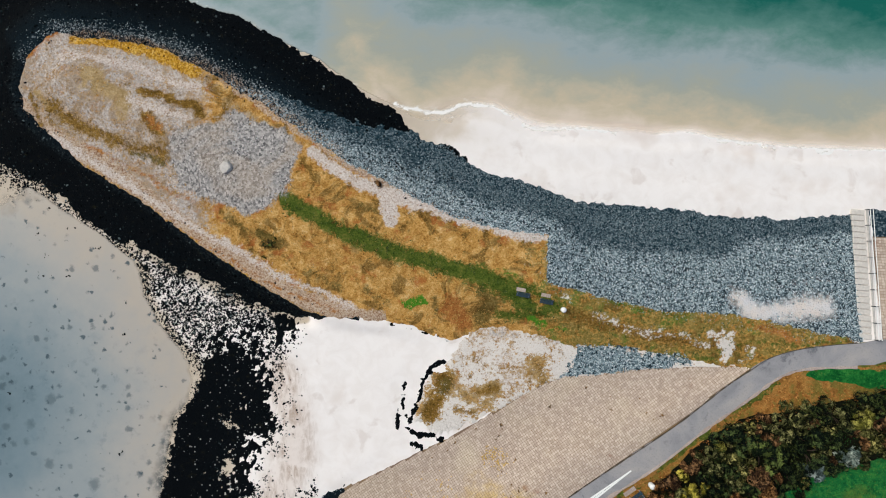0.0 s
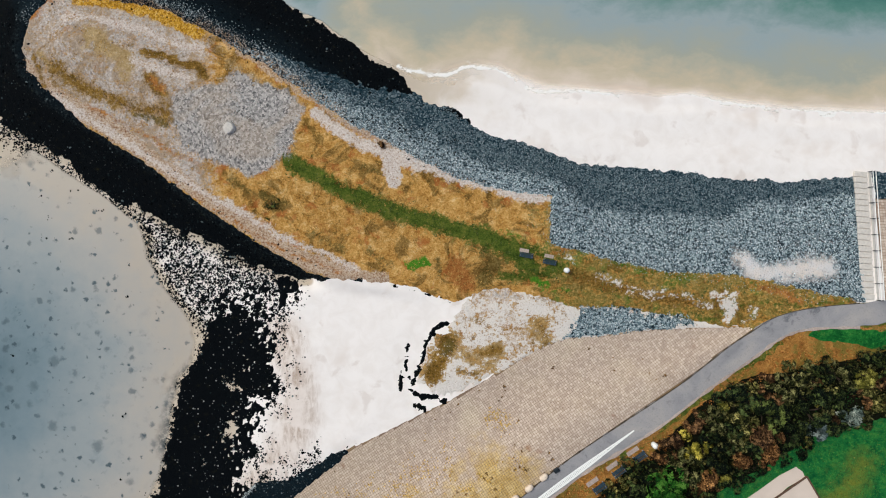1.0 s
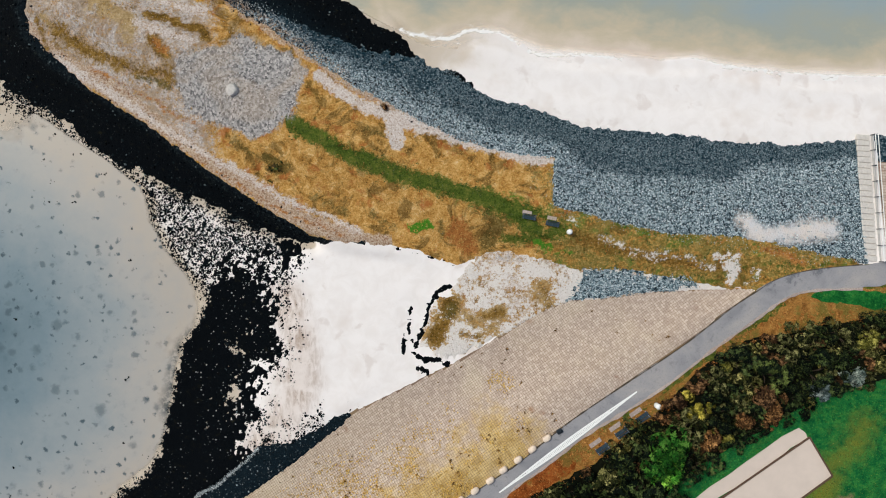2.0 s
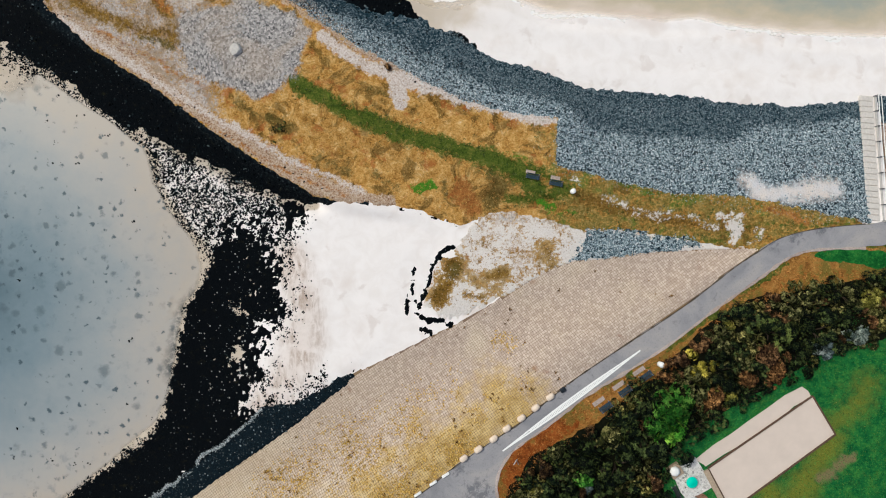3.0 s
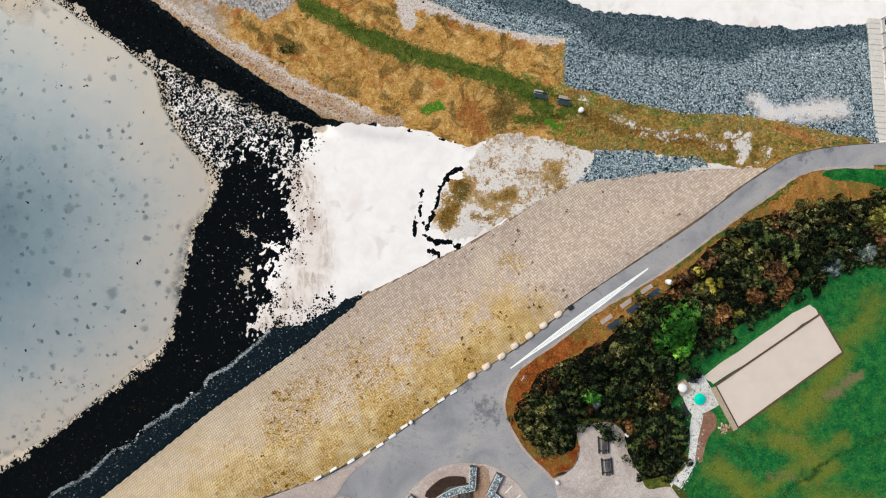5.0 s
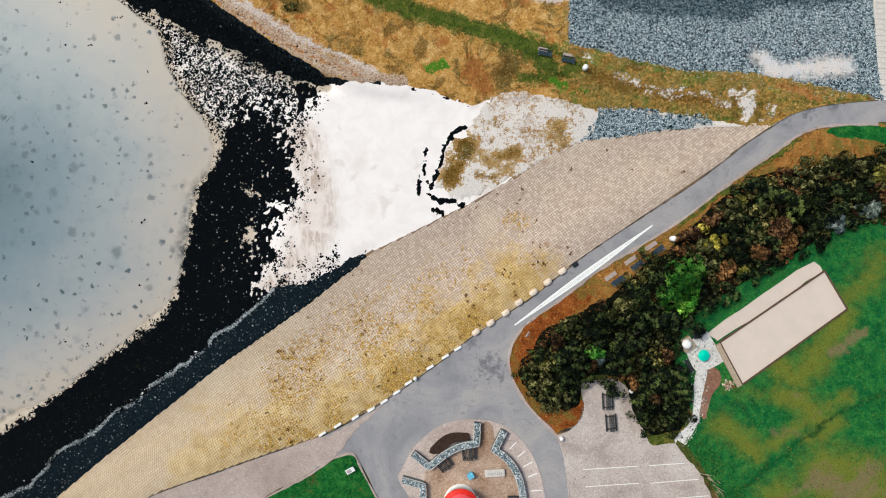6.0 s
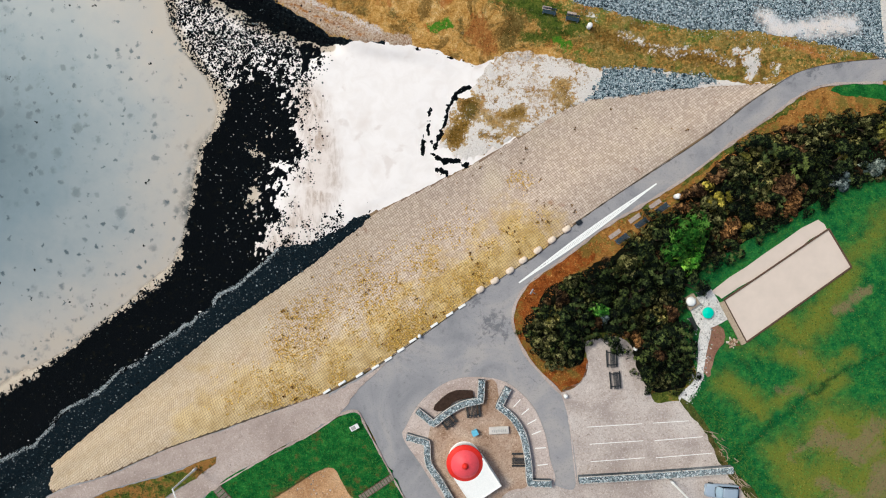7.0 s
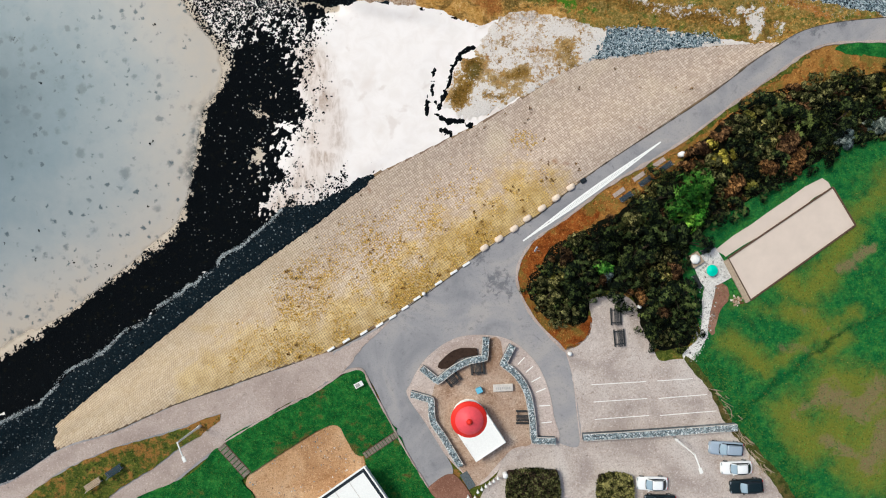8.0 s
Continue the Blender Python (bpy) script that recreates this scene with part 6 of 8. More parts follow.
# ---- tufts of grass ----
def tufts(name, x, y, low, high, lift, material, label, category, seed, blades=7):
    """Many small tufts as one mesh: leaning three-cornered blades."""
    r = np.random.default_rng(seed)
    n = len(x)
    size = r.uniform(low, high, n)[:, None] * r.uniform(0.6, 1.2, (n, blades))
    a = r.uniform(0, 2 * math.pi, (n, blades))
    w = size * 0.28
    z0 = (sample(GZ, x, y) + lift)[:, None]
    cx, cy = x[:, None] + 0.25 * size * np.cos(a + 1), y[:, None] + 0.25 * size * np.sin(a + 1)
    lean = r.uniform(0.4, 1.0, (n, blades))
    b1 = np.stack([cx - w * np.sin(a), cy + w * np.cos(a), z0 + 0 * a], -1)
    b2 = np.stack([cx + w * np.sin(a), cy - w * np.cos(a), z0 + 0 * a], -1)
    tip = np.stack([cx + size * lean * np.cos(a), cy + size * lean * np.sin(a), z0 + size * (1.15 - 0.6 * lean)], -1)
    v = np.stack([b1, b2, tip], 2).reshape(-1, 3)
    ob = raw_mesh(name, v, np.arange(len(v)).reshape(-1, 3), material)
    return tagged(ob, label, category, kind="stuff")


grassy = np.where((d_top > 0.5) & (d_land < 0), 1.0, 0) * (1 - turf_fields["pad"]) * (1 - turf_fields["pale"]) * (1 - turf_fields["rim"]) * (1 - turf_fields["gold"]) * (1 - 0.9 * turf_fields["scrub"]) * (1 - turf_fields["green"])
x, y = scatter(30000, (-58, -14, 16, 28), grassy * (1 - turf_fields["olive"]) * np.clip(0.55 + 1.6 * N_MID, 0, 1), 31)
tufts("dry_grass", x, y, 0.1, 0.25, 0.15, "dry_tuft", "tufts of dry golden grass on the spit", "grass", 32)
x, y = scatter(12000, (-24, -16, 56, 10), np.where((d_top > 0.4) & (d_land < 0), 1.0, 0) * np.maximum(turf_fields["olive"], turf_fields["green"]) * np.clip(0.4 + 1.6 * N_MID, 0, 1), 33)
tufts("olive_grass", x, y, 0.14, 0.3, 0.15, "verge_blade", "short olive grass along the spit's path", "grass", 34)
GOLD_BAND = [(-25.2, -60.5), (-20.5, -58.2), (-14.3, -54.7), (-6.5, -49.6), (-1.8, -45.7), (1.4, -44.0)]
gold_zone = most(1.15 * near_line(GOLD_BAND, 2.2, 4.0), 0.4 * near_line([(-28.0, -56.9), (-20.9, -50.5), (-12.9, -45.0), (-5.0, -40.2), (-1.8, -37.8)], 4.0, 6.0), 0.5 * near_line([(6.5, -28.7), (8.1, -29.5)], 0.8, 2.0), 0.4 * near_line([(2.9, -37.8), (8.4, -35.4)], 1.5, 3.0), 0.35 * near_line([(-33.6, -58.5), (-29.6, -56.9)], 2.0, 4.0))
x, y = scatter(120000, (-45, -66, 24, -24), np.where(d_rev > 0.3, 1.0, 0) * np.clip(gold_zone * 0.6 + 3.4 * N_LOW * gold_zone + 3.0 * N_MID * gold_zone, 0, 1), 35)
tufts("slope_grass", x, y, 0.08, 0.22, 0.12, "slope_blade", "golden dry grass growing between the blocks", "grass", 36)
x, y = scatter(8000, (-30, -60, 36, -18), np.where(d_rev > 0.5, 1.0, 0) * np.clip(0.05 + 0.7 * N_LOW + 0.75 * near_line([(0.9, -38.9), (4.4, -37.8), (8.4, -35.8), (11.9, -34.2)], 1.6, 2.6) + 0.5 * near_line(GOLD_BAND, 2.0, 4.0), 0, 1) * np.clip(0.3 + 3.2 * N_MID, 0, 1), 37)
tufts("slope_weeds", x, y, 0.14, 0.36, 0.15, "weed_blade", "small brown weeds between the blocks", "weeds", 38)
M["meadow_blade"] = leaf_material("meadow_blades", srgb(10, 62, 34), srgb(38, 108, 48), srgb(112, 138, 58))
x, y = scatter(60000, (28, -83, 69, -22), (1 - 0.75 * np.maximum(np.clip(sere, 0, 1), bald)) * np.where((in_field > 0.2) & (inside(GX, GY, COURT) < -0.4) & (inside(GX, GY, COURT_PATH) < -0.2), np.clip(0.45 + 1.5 * N_MID, 0, 1), 0), 39)
x_, y_ = scatter(30000, (28, -83, 69, -22), np.clip(sere, 0, 1) * (1 - 0.5 * bald) * np.where(in_field > 0.2, np.clip(0.45 + 1.5 * N_MID, 0, 1), 0) * (inside(GX, GY, COURT) < -0.4) * (inside(GX, GY, COURT_PATH) < -0.2), 391)
M["sere_blade"] = leaf_material("yellowing_meadow_blades", srgb(66, 84, 32), srgb(136, 134, 54), srgb(178, 160, 82))
tufts("sere_tufts", x_, y_, 0.07, 0.17, 0.1, "sere_blade", "tufts of yellowing meadow grass", "grass", 401, 5)
tufts("meadow_tufts", x, y, 0.08, 0.2, 0.1, "meadow_blade", "tufts of green meadow grass", "grass", 40, 5)
in_bracken = inside(GX, GY, BRACKEN)
x, y = scatter(30000, (5, -59, 69, -14), np.where((in_bracken > 0.3) & (inside(GX, GY, HEDGE) < 0.9) & ~((GX > 49) & (GY > -19.5)), np.clip(0.6 + 1.5 * N_MID, 0, 1) * np.clip(1.2 - (GX - 10) / 12, 0.6, 1), 0), 41)
BRK = leaf_material("bracken_fronds", srgb(112, 64, 28), srgb(174, 112, 54), srgb(206, 156, 90))
M["frond"] = BRK
tufts("bracken_fronds", x, y, 0.12, 0.32, 0.08, "frond", "rust-coloured bracken fronds beside the hedge", "bracken", 42)
x, y = scatter(5000, (30, -76, 69, -40), near_line(DITCH, 0.5, 1.6) * (in_field > 0) * 0.8, 47)
tufts("ditch_grass", x, y, 0.12, 0.3, 0.1, "verge_blade", "long dark grass along the meadow's ditch", "grass", 48)
x, y = scatter(14000, (27, -84, 46, -58), np.where(np.abs(line_distance(GX, GY, [(30.96, -59.85), (34.13, -63.51), (36.45, -67.84), (40.29, -71.85), (45.16, -78.03)])) < 1.6, np.clip(0.5 + 1.6 * N_MID, 0, 1), 0), 49)
tufts("boundary_grass", x, y, 0.1, 0.24, 0.2, "meadow_blade", "rough dry grass along the car park's boundary", "grass", 50)
x, y = scatter(2500, (28, -60, 36, -44), np.where((inside(GX, GY, [(30.76, -49.73), (30.41, -53.73), (29.76, -56.79), (28.05, -58.78), (29.72, -60.23), (31.91, -57.25), (32.56, -54.11), (33.38, -49.73)]) > 0) | (inside(GX, GY, PATIO) > 0.2), 0.45, 0), 51)
stones("patio_rubble", x, y, 0.05, 0.16, 1.0, 0.45, 0.24, "broken pale concrete and stones on the garden path", "rubble", 52, 0.4)
lawns = np.maximum(np.maximum(inside(GX, GY, LAWN_A), inside(GX, GY, LAWN_B)), inside(GX, GY, LAWN_C))
x, y = scatter(34000, (-48, -81, -5, -60), np.where(lawns > 0.15, np.clip(0.5 + 1.2 * N_MID, 0, 1), 0), 43)
tufts("lawn_grass", x, y, 0.08, 0.2, 0.3, "meadow_blade", "short lawn grass", "grass", 44, 5)
x, y = scatter(7000, (-66, -83, -33, -66), np.where(inside(GX, GY, VERGE) > 0.15, 0.6, 0), 45)
tufts("verge_grass", x, y, 0.1, 0.26, 0.27, "verge_blade", "rough dry verge grass", "grass", 46)

def dead_branches(line, count, seed):
    """A loose heap of thin bleached branches along a line."""
    r = random.Random(seed)
    bm = bmesh.new()
    for k in range(count):
        q = Vector(line[0]).lerp(Vector(line[-1]), r.random()) + Vector((r.gauss(0, 0.35), r.gauss(0, 0.35)))
        a = math.atan2(line[-1][1] - line[0][1], line[-1][0] - line[0][0]) + r.gauss(0, 0.35)
        n = r.uniform(0.5, 1.9)
        pts = [(q.x + math.cos(a + 0.25 * j * r.uniform(-1, 1)) * n * j / 3, q.y + math.sin(a) * n * j / 3, land(q.y) + 0.3 + 0.12 * r.random()) for j in range(4)]
        add_tube(bm, pts, [0.05, 0.045, 0.035, 0.015], 5)
    return tagged(part("dead_branches", bm, "board"), "bleached dead branches in the rough boundary grass", "branches", kind="stuff")


dead_branches([(35.6, -68.7), (38.9, -74.5)], 34, 3)
dead_branches([(31.8, -63.4), (35.2, -66.8)], 16, 4)

# ---- shrubs ----
def crown_mesh(name, seed, radius, height, leaves, size, material, lobes=7):
    """A shrub's crown: small leaves set round several uneven lobes, with gaps between them."""
    r = np.random.default_rng(seed)
    lc = np.stack([r.normal(0, radius * 0.48, lobes), r.normal(0, radius * 0.48, lobes), r.uniform(0.4, 0.8, lobes) * height], 1)
    lr = r.uniform(0.32, 0.58, lobes) * radius
    # sprays of leaves sit on the lobes, each spray of one tone
    per = 9
    sprays = leaves // per
    k = r.integers(0, lobes, sprays)
    d = r.standard_normal((sprays, 3))
    d[:, 2] = np.abs(d[:, 2]) * 1.3 - 0.2
    d /= np.linalg.norm(d, axis=1)[:, None]
    c_ = lc[k] + d * (lr[k] * r.uniform(0.72, 1.12, sprays))[:, None] * np.array([1, 1, 0.85])
    c_[:, 2] = np.clip(c_[:, 2] * (1.25 - 0.55 * np.hypot(c_[:, 0], c_[:, 1]) / radius), 0.1, height * 1.3)
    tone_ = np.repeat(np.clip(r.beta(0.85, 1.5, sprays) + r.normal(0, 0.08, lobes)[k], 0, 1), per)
    turn = (np.arange(per)[None] * 2.4 + r.uniform(0, 6.28, (sprays, 1))).ravel()
    out = np.tile(np.sqrt((np.arange(per) + 0.3) / per), sprays) * r.uniform(0.8, 1.2, leaves // per * per)
    axis_ = np.repeat(d, per, 0)
    side_ = np.cross(axis_, np.array([0.31, 0.27, 0.9]) + 0 * axis_)
    side_ /= np.linalg.norm(side_, axis=1)[:, None] + 1e-6
    fwd = np.cross(axis_, side_)
    t = side_ * np.cos(turn)[:, None] + fwd * np.sin(turn)[:, None]
    c_ = np.repeat(c_, per, 0) + t * (out * size * 1.35)[:, None]
    n = axis_ + 0.45 * t + 0.3 * r.standard_normal(t.shape)
    n /= np.linalg.norm(n, axis=1)[:, None]
    b = np.cross(n, t)
    b /= np.linalg.norm(b, axis=1)[:, None]
    s = (size * r.uniform(0.6, 1.15, len(c_)))[:, None]
    v = np.stack([c_ - t * s * 0.7, c_ - b * s * 0.42, c_ + t * s, c_ + b * s * 0.42], 1).reshape(-1, 3)
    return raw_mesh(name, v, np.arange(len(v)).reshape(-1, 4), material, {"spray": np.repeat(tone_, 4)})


def shrub(seed, radius, height, material, label, leaves=1500, size=0.16):
    home = thing("shrub", pose(0, 0, -50), label, "shrub", "shrubs of the hedge bank")
    crown = crown_mesh("crown", seed, radius, height, leaves, size, material)
    crown.parent = home
    bm = bmesh.new()
    r = random.Random(seed)
    for k in range(4):
        a = r.uniform(0, 6.28)
        top = Vector((math.cos(a) * radius * 0.55, math.sin(a) * radius * 0.55, height * 0.75))
        add_tube(bm, [(0, 0, -0.2), top * 0.45 + Vector((0, 0, height * 0.1)), top], [0.07, 0.05, 0.015], 5)
    part("trunk", bm, "bark", home)
    return home


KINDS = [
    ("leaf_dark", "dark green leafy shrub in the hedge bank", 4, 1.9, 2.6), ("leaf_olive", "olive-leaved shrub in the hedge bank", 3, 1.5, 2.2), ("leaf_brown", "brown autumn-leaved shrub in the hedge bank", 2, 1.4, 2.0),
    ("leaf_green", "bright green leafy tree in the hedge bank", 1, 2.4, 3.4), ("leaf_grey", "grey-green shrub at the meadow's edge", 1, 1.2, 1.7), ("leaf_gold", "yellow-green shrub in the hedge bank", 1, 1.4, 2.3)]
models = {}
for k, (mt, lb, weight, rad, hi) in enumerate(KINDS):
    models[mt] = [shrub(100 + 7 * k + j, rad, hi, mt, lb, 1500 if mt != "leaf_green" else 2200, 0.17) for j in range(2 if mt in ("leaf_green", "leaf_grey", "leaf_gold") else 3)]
SEATS = [(26.15, -33.24), (23.28, -35.26), (20.64, -37.42)]
placed, rr = [(x_, y_, 1.1) for x_, y_ in SEATS] + [(32.33, -47.27) + (3.0,), (30.03, -46.19) + (1.6,), (30.92, -49.5) + (1.8,), (31.49, -53.73) + (1.2,), (30.84, -56.79) + (1.2,)], random.Random(9)
used_first = set()


def plant(kind, x, y, scale):
    src = rr.choice(models[kind])
    m = pose(x, y, land(y) + 0.1, 0, 0, rr.uniform(0, 360)) @ Matrix.Scale(scale, 4)
    if src not in used_first:
        used_first.add(src)
        src.matrix_basis = m
        return src
    ob = copy_thing(src, m)
    ob.scale = (scale, scale, scale)
    return ob


for kind, (px_, py_), sc in (("leaf_green", (27.96, -37.81), 1.6), ("leaf_green", (29.4, -39.6), 1.1), ("leaf_grey", (50.14, -29.53), 1.2), ("leaf_grey", (54.92, -27.99), 1.15),
                             ("leaf_gold", (33.5, -31.94), 1.1), ("leaf_gold", (37.02, -35.98), 0.8), ("leaf_olive", (35.82, -28.49), 1.1), ("leaf_green", (17.66, -47.16), 0.6), ("leaf_grey", (18.23, -47.95), 0.7),
                             ("leaf_olive", (10.28, -50.59), 1.1), ("leaf_olive", (12.21, -53.26), 1.05), ("leaf_olive", (8.8, -49.09), 0.9), ("leaf_brown", (30.59, -31.51), 1.1), ("leaf_brown", (28.75, -33.01), 0.9),
                             ("leaf_olive", (48.28, -23.41), 1.2), ("leaf_olive", (45.21, -24.19), 1.2), ("leaf_brown", (44.17, -25.3), 1.0), ("leaf_olive", (52.89, -22.25), 1.2), ("leaf_olive", (22.81, -49.06), 1.1), ("leaf_brown", (43.55, -32.26), 1.1)):
    plant(kind, px_, py_, sc)
    placed.append((px_, py_, 1.2 * sc))
tries = 0
bxs, bys = [p[0] for p in HEDGE], [p[1] for p in HEDGE]
while tries < 11000:
    tries += 1
    x_, y_ = rr.uniform(min(bxs), max(bxs)), rr.uniform(min(bys), max(bys))
    if inside(np.array([x_]), np.array([y_]), HEDGE)[0] < 0.3:
        continue
    sc = rr.choice((0.6, 0.75, 0.9, 1.1, 1.3, 1.45))
    if inside(np.array([x_]), np.array([y_]), HEDGE)[0] < 0.5 * sc:
        continue
    if any((x_ - a) ** 2 + (y_ - b) ** 2 < (0.98 * (sc + 0.8 * c_)) ** 2 * 1.0 for a, b, c_ in placed):
        continue
    far = x_ > 30
    kind = rr.choices(["leaf_dark", "leaf_olive", "leaf_brown", "leaf_green", "leaf_gold"], [7, 2.6 if not far else 5, 1.3 if not far else 3.2, 0.0, 0.3])[0]
    plant(kind, x_, y_, sc)
    placed.append((x_, y_, sc))


def clipped_hedge(cx, cy, w, d, h, angle, label):
    """A clipped block of hedge, leafy all over."""
    home = thing("hedge", pose(cx, cy, land(cy) + 0.1, 0, 0, angle), label, "hedge", "clipped hedges")
    r = np.random.default_rng(int(abs(cx * 10)))
    n = 5200
    u, v = r.uniform(-1, 1, n), r.uniform(-1, 1, n)
    edge = np.maximum(np.abs(u), np.abs(v))
    z = h * (1 - 0.45 * np.clip((edge - 0.72) / 0.28, 0, 1) ** 2 * r.random(n)) + 0.12 * fbm(u * w, v * d, 0.9, 3, 3) * 3
    side = r.random(n) < 0.3
    u = np.where(side & (np.abs(u) >= np.abs(v)), np.sign(u), u)
    v = np.where(side & (np.abs(u) < np.abs(v)), np.sign(v), v)
    z = np.where(side, r.uniform(0.1, h * 0.95, n), z)
    rnd = 1 - 0.1 * np.abs(u * v)
    c_ = np.stack([u * w / 2 * rnd, v * d / 2 * rnd, z], 1) + 0.06 * r.standard_normal((n, 3))
    nn = r.standard_normal((n, 3)) * 0.6 + np.array([0, 0, 1.0])
    nn /= np.linalg.norm(nn, axis=1)[:, None]
    t = np.cross(nn, r.standard_normal((n, 3)))
    t /= np.linalg.norm(t, axis=1)[:, None]
    b = np.cross(nn, t)
    s = r.uniform(0.07, 0.16, n)[:, None]
    vv = np.stack([c_ - t * s, c_ - b * s * 0.6, c_ + t * s, c_ + b * s * 0.6], 1).reshape(-1, 3)
    leaves = raw_mesh("leaves", vv, np.arange(len(vv)).reshape(-1, 4), "leaf_olive", {"spray": np.repeat(np.clip(0.45 + 1.3 * fbm(c_[:, 0] + cx, c_[:, 1], 2.2, 2, 5) + 0.2 * r.standard_normal(n), 0, 1), 4)})
    leaves.parent = home
    part("stem_core", box(-w / 2 + 0.25, -d / 2 + 0.25, 0, w / 2 - 0.25, d / 2 - 0.25, h - 0.2, bevel=0.15), "soil", home)
    return home


hx, hy = (7.86, -76.95)
clipped_hedge(hx, hy, 7.2, 5.8, 1.3, 1, "square clipped hedge of olive and brown leaves")
hx, hy = (18.84, -77.23)
clipped_hedge(hx, hy, 4.8, 5.2, 1.3, 0, "rounded clipped hedge beside a parked car")


# ---- seats and tables ----
def on_land(p, angle, lift=0.1):
    return pose(p[0], p[1], land(p[1]) + lift, 0, 0, angle)


def bench(m, label, material, group):
    """A slatted bench with a back, its front towards -y."""
    home = thing("bench", m, label, "bench", group)
    for k in range(4):
        part("seat_slat", box(-0.95, -0.28 + 0.14 * k, 0.43, 0.95, -0.16 + 0.14 * k, 0.47, bevel=0.008), material, home)
    for k in range(3):
        part("back_slat", box(-0.95, 0.30 + 0.03 * k, 0.55 + 0.14 * k, 0.95, 0.34 + 0.03 * k, 0.66 + 0.14 * k, bevel=0.008), material, home)
    for s in (-0.8, 0.8):
        bm = box(s - 0.05, -0.28, 0, s + 0.05, -0.2, 0.43)
        add_box(bm, s - 0.05, 0.24, 0, s + 0.05, 0.32, 0.45)
        add_box(bm, s - 0.05, -0.28, 0.36, s + 0.05, 0.3, 0.43)
        add_tube(bm, [(s, 0.28, 0.4), (s, 0.42, 1.0)], [0.04, 0.03], 6)
        part("leg_frame", bm, "concrete", home)
    return home


def picnic_table(m, label, group):
    home = thing("picnic_table", m, label, "picnic table", group)
    for k in range(5):
        part("top_slat", box(-0.9, -0.38 + 0.155 * k, 0.71, 0.9, -0.27 + 0.155 * k, 0.75, bevel=0.008), "wood", home)
    for s in (-0.82, 0.62):
        for j in (0, 0.13):
            part("seat_slat", box(-0.9, s + j - 0.02, 0.42, 0.9, s + j + 0.1, 0.46, bevel=0.008), "wood", home)
    for s in (-0.65, 0.65):
        bm = box(s - 0.04, -0.8, 0.34, s + 0.04, 0.8, 0.42)
        add_tube(bm, [(s, -0.62, 0), (s, -0.2, 0.7)], [0.05, 0.05], 4)
        add_tube(bm, [(s, 0.62, 0), (s, 0.2, 0.7)], [0.05, 0.05], 4)
        part("leg_frame", bm, "wood", home)
    return home


def pad_slab(p, angle, w, d, label):
    return tagged(part("slab", box(-w / 2, -d / 2, 0, w / 2, d / 2, 0.12, bevel=0.02), "path"), label, "slab", kind="structure"), p, angle


def place(ob, m):
    ob.matrix_basis = m
    return ob


for (p, q) in (((11.04, -6.01), (10.82, -5.31)), ((14.26, -6.96), (14.28, -6.1))):
    bench(pose(p[0], p[1], float(sample(GZ, np.array([p[0]]), np.array([p[1]]))[0]) + 0.16, 0, 0, -11), "blue-grey slatted bench on the grassy spit", "blue_seat", "benches on the spit")
    ob, _, _ = pad_slab(q, 0, 1.3, 0.5, "worn pinkish stone slab behind a bench")
    place(ob, pose(q[0], q[1], float(sample(GZ, np.array([q[0]]), np.array([q[1]]))[0]) + 0.12, 0, 0, -11))
for p, q in (((26.15, -33.24), (25.37, -32.72)), ((23.28, -35.26), (22.57, -34.67)), ((20.64, -37.42), (19.84, -36.84))):
    bench(on_land(p, 215, 0.08), "dark slatted bench set into the hedge by the road", "blue_seat", "benches by the road")
    ob, _, _ = pad_slab(q, 0, 1.8, 0.6, "grey-pink gravel pad in front of a bench")
    place(ob, on_land(q, 35, 0.08))
bench(on_land((-51.21, -76.17), 213, 0.25) @ Matrix.Diagonal((1.25, 1.25, 1.1, 1)), "weathered grey slatted bench on the verge", "board", "benches on the verge")
bench(on_land((-48.42, -74.43), 213, 0.25) @ Matrix.Diagonal((1.25, 1.25, 1.1, 1)), "dark slatted bench on the verge", "blue_seat", "benches on the verge")
for p, a, g in (((19.19, -53.69), 93, "tables in the car park"), ((19.63, -56.58), 95, "tables in the car park"), ((-2.98, -61.93), 128, "tables on the plaza"), ((0.45, -60.56), 96, "tables on the plaza"), ((6.61, -67.21), 0, "tables on the plaza")):
    picnic_table(on_land(p, a, 0.24 if "plaza" in g else 0.1) @ Matrix.Diagonal((1.3 if "car" in g else 1.12, 0.9 if "car" in g else 1.12, 1, 1)), "dark weathered wooden picnic table", g)

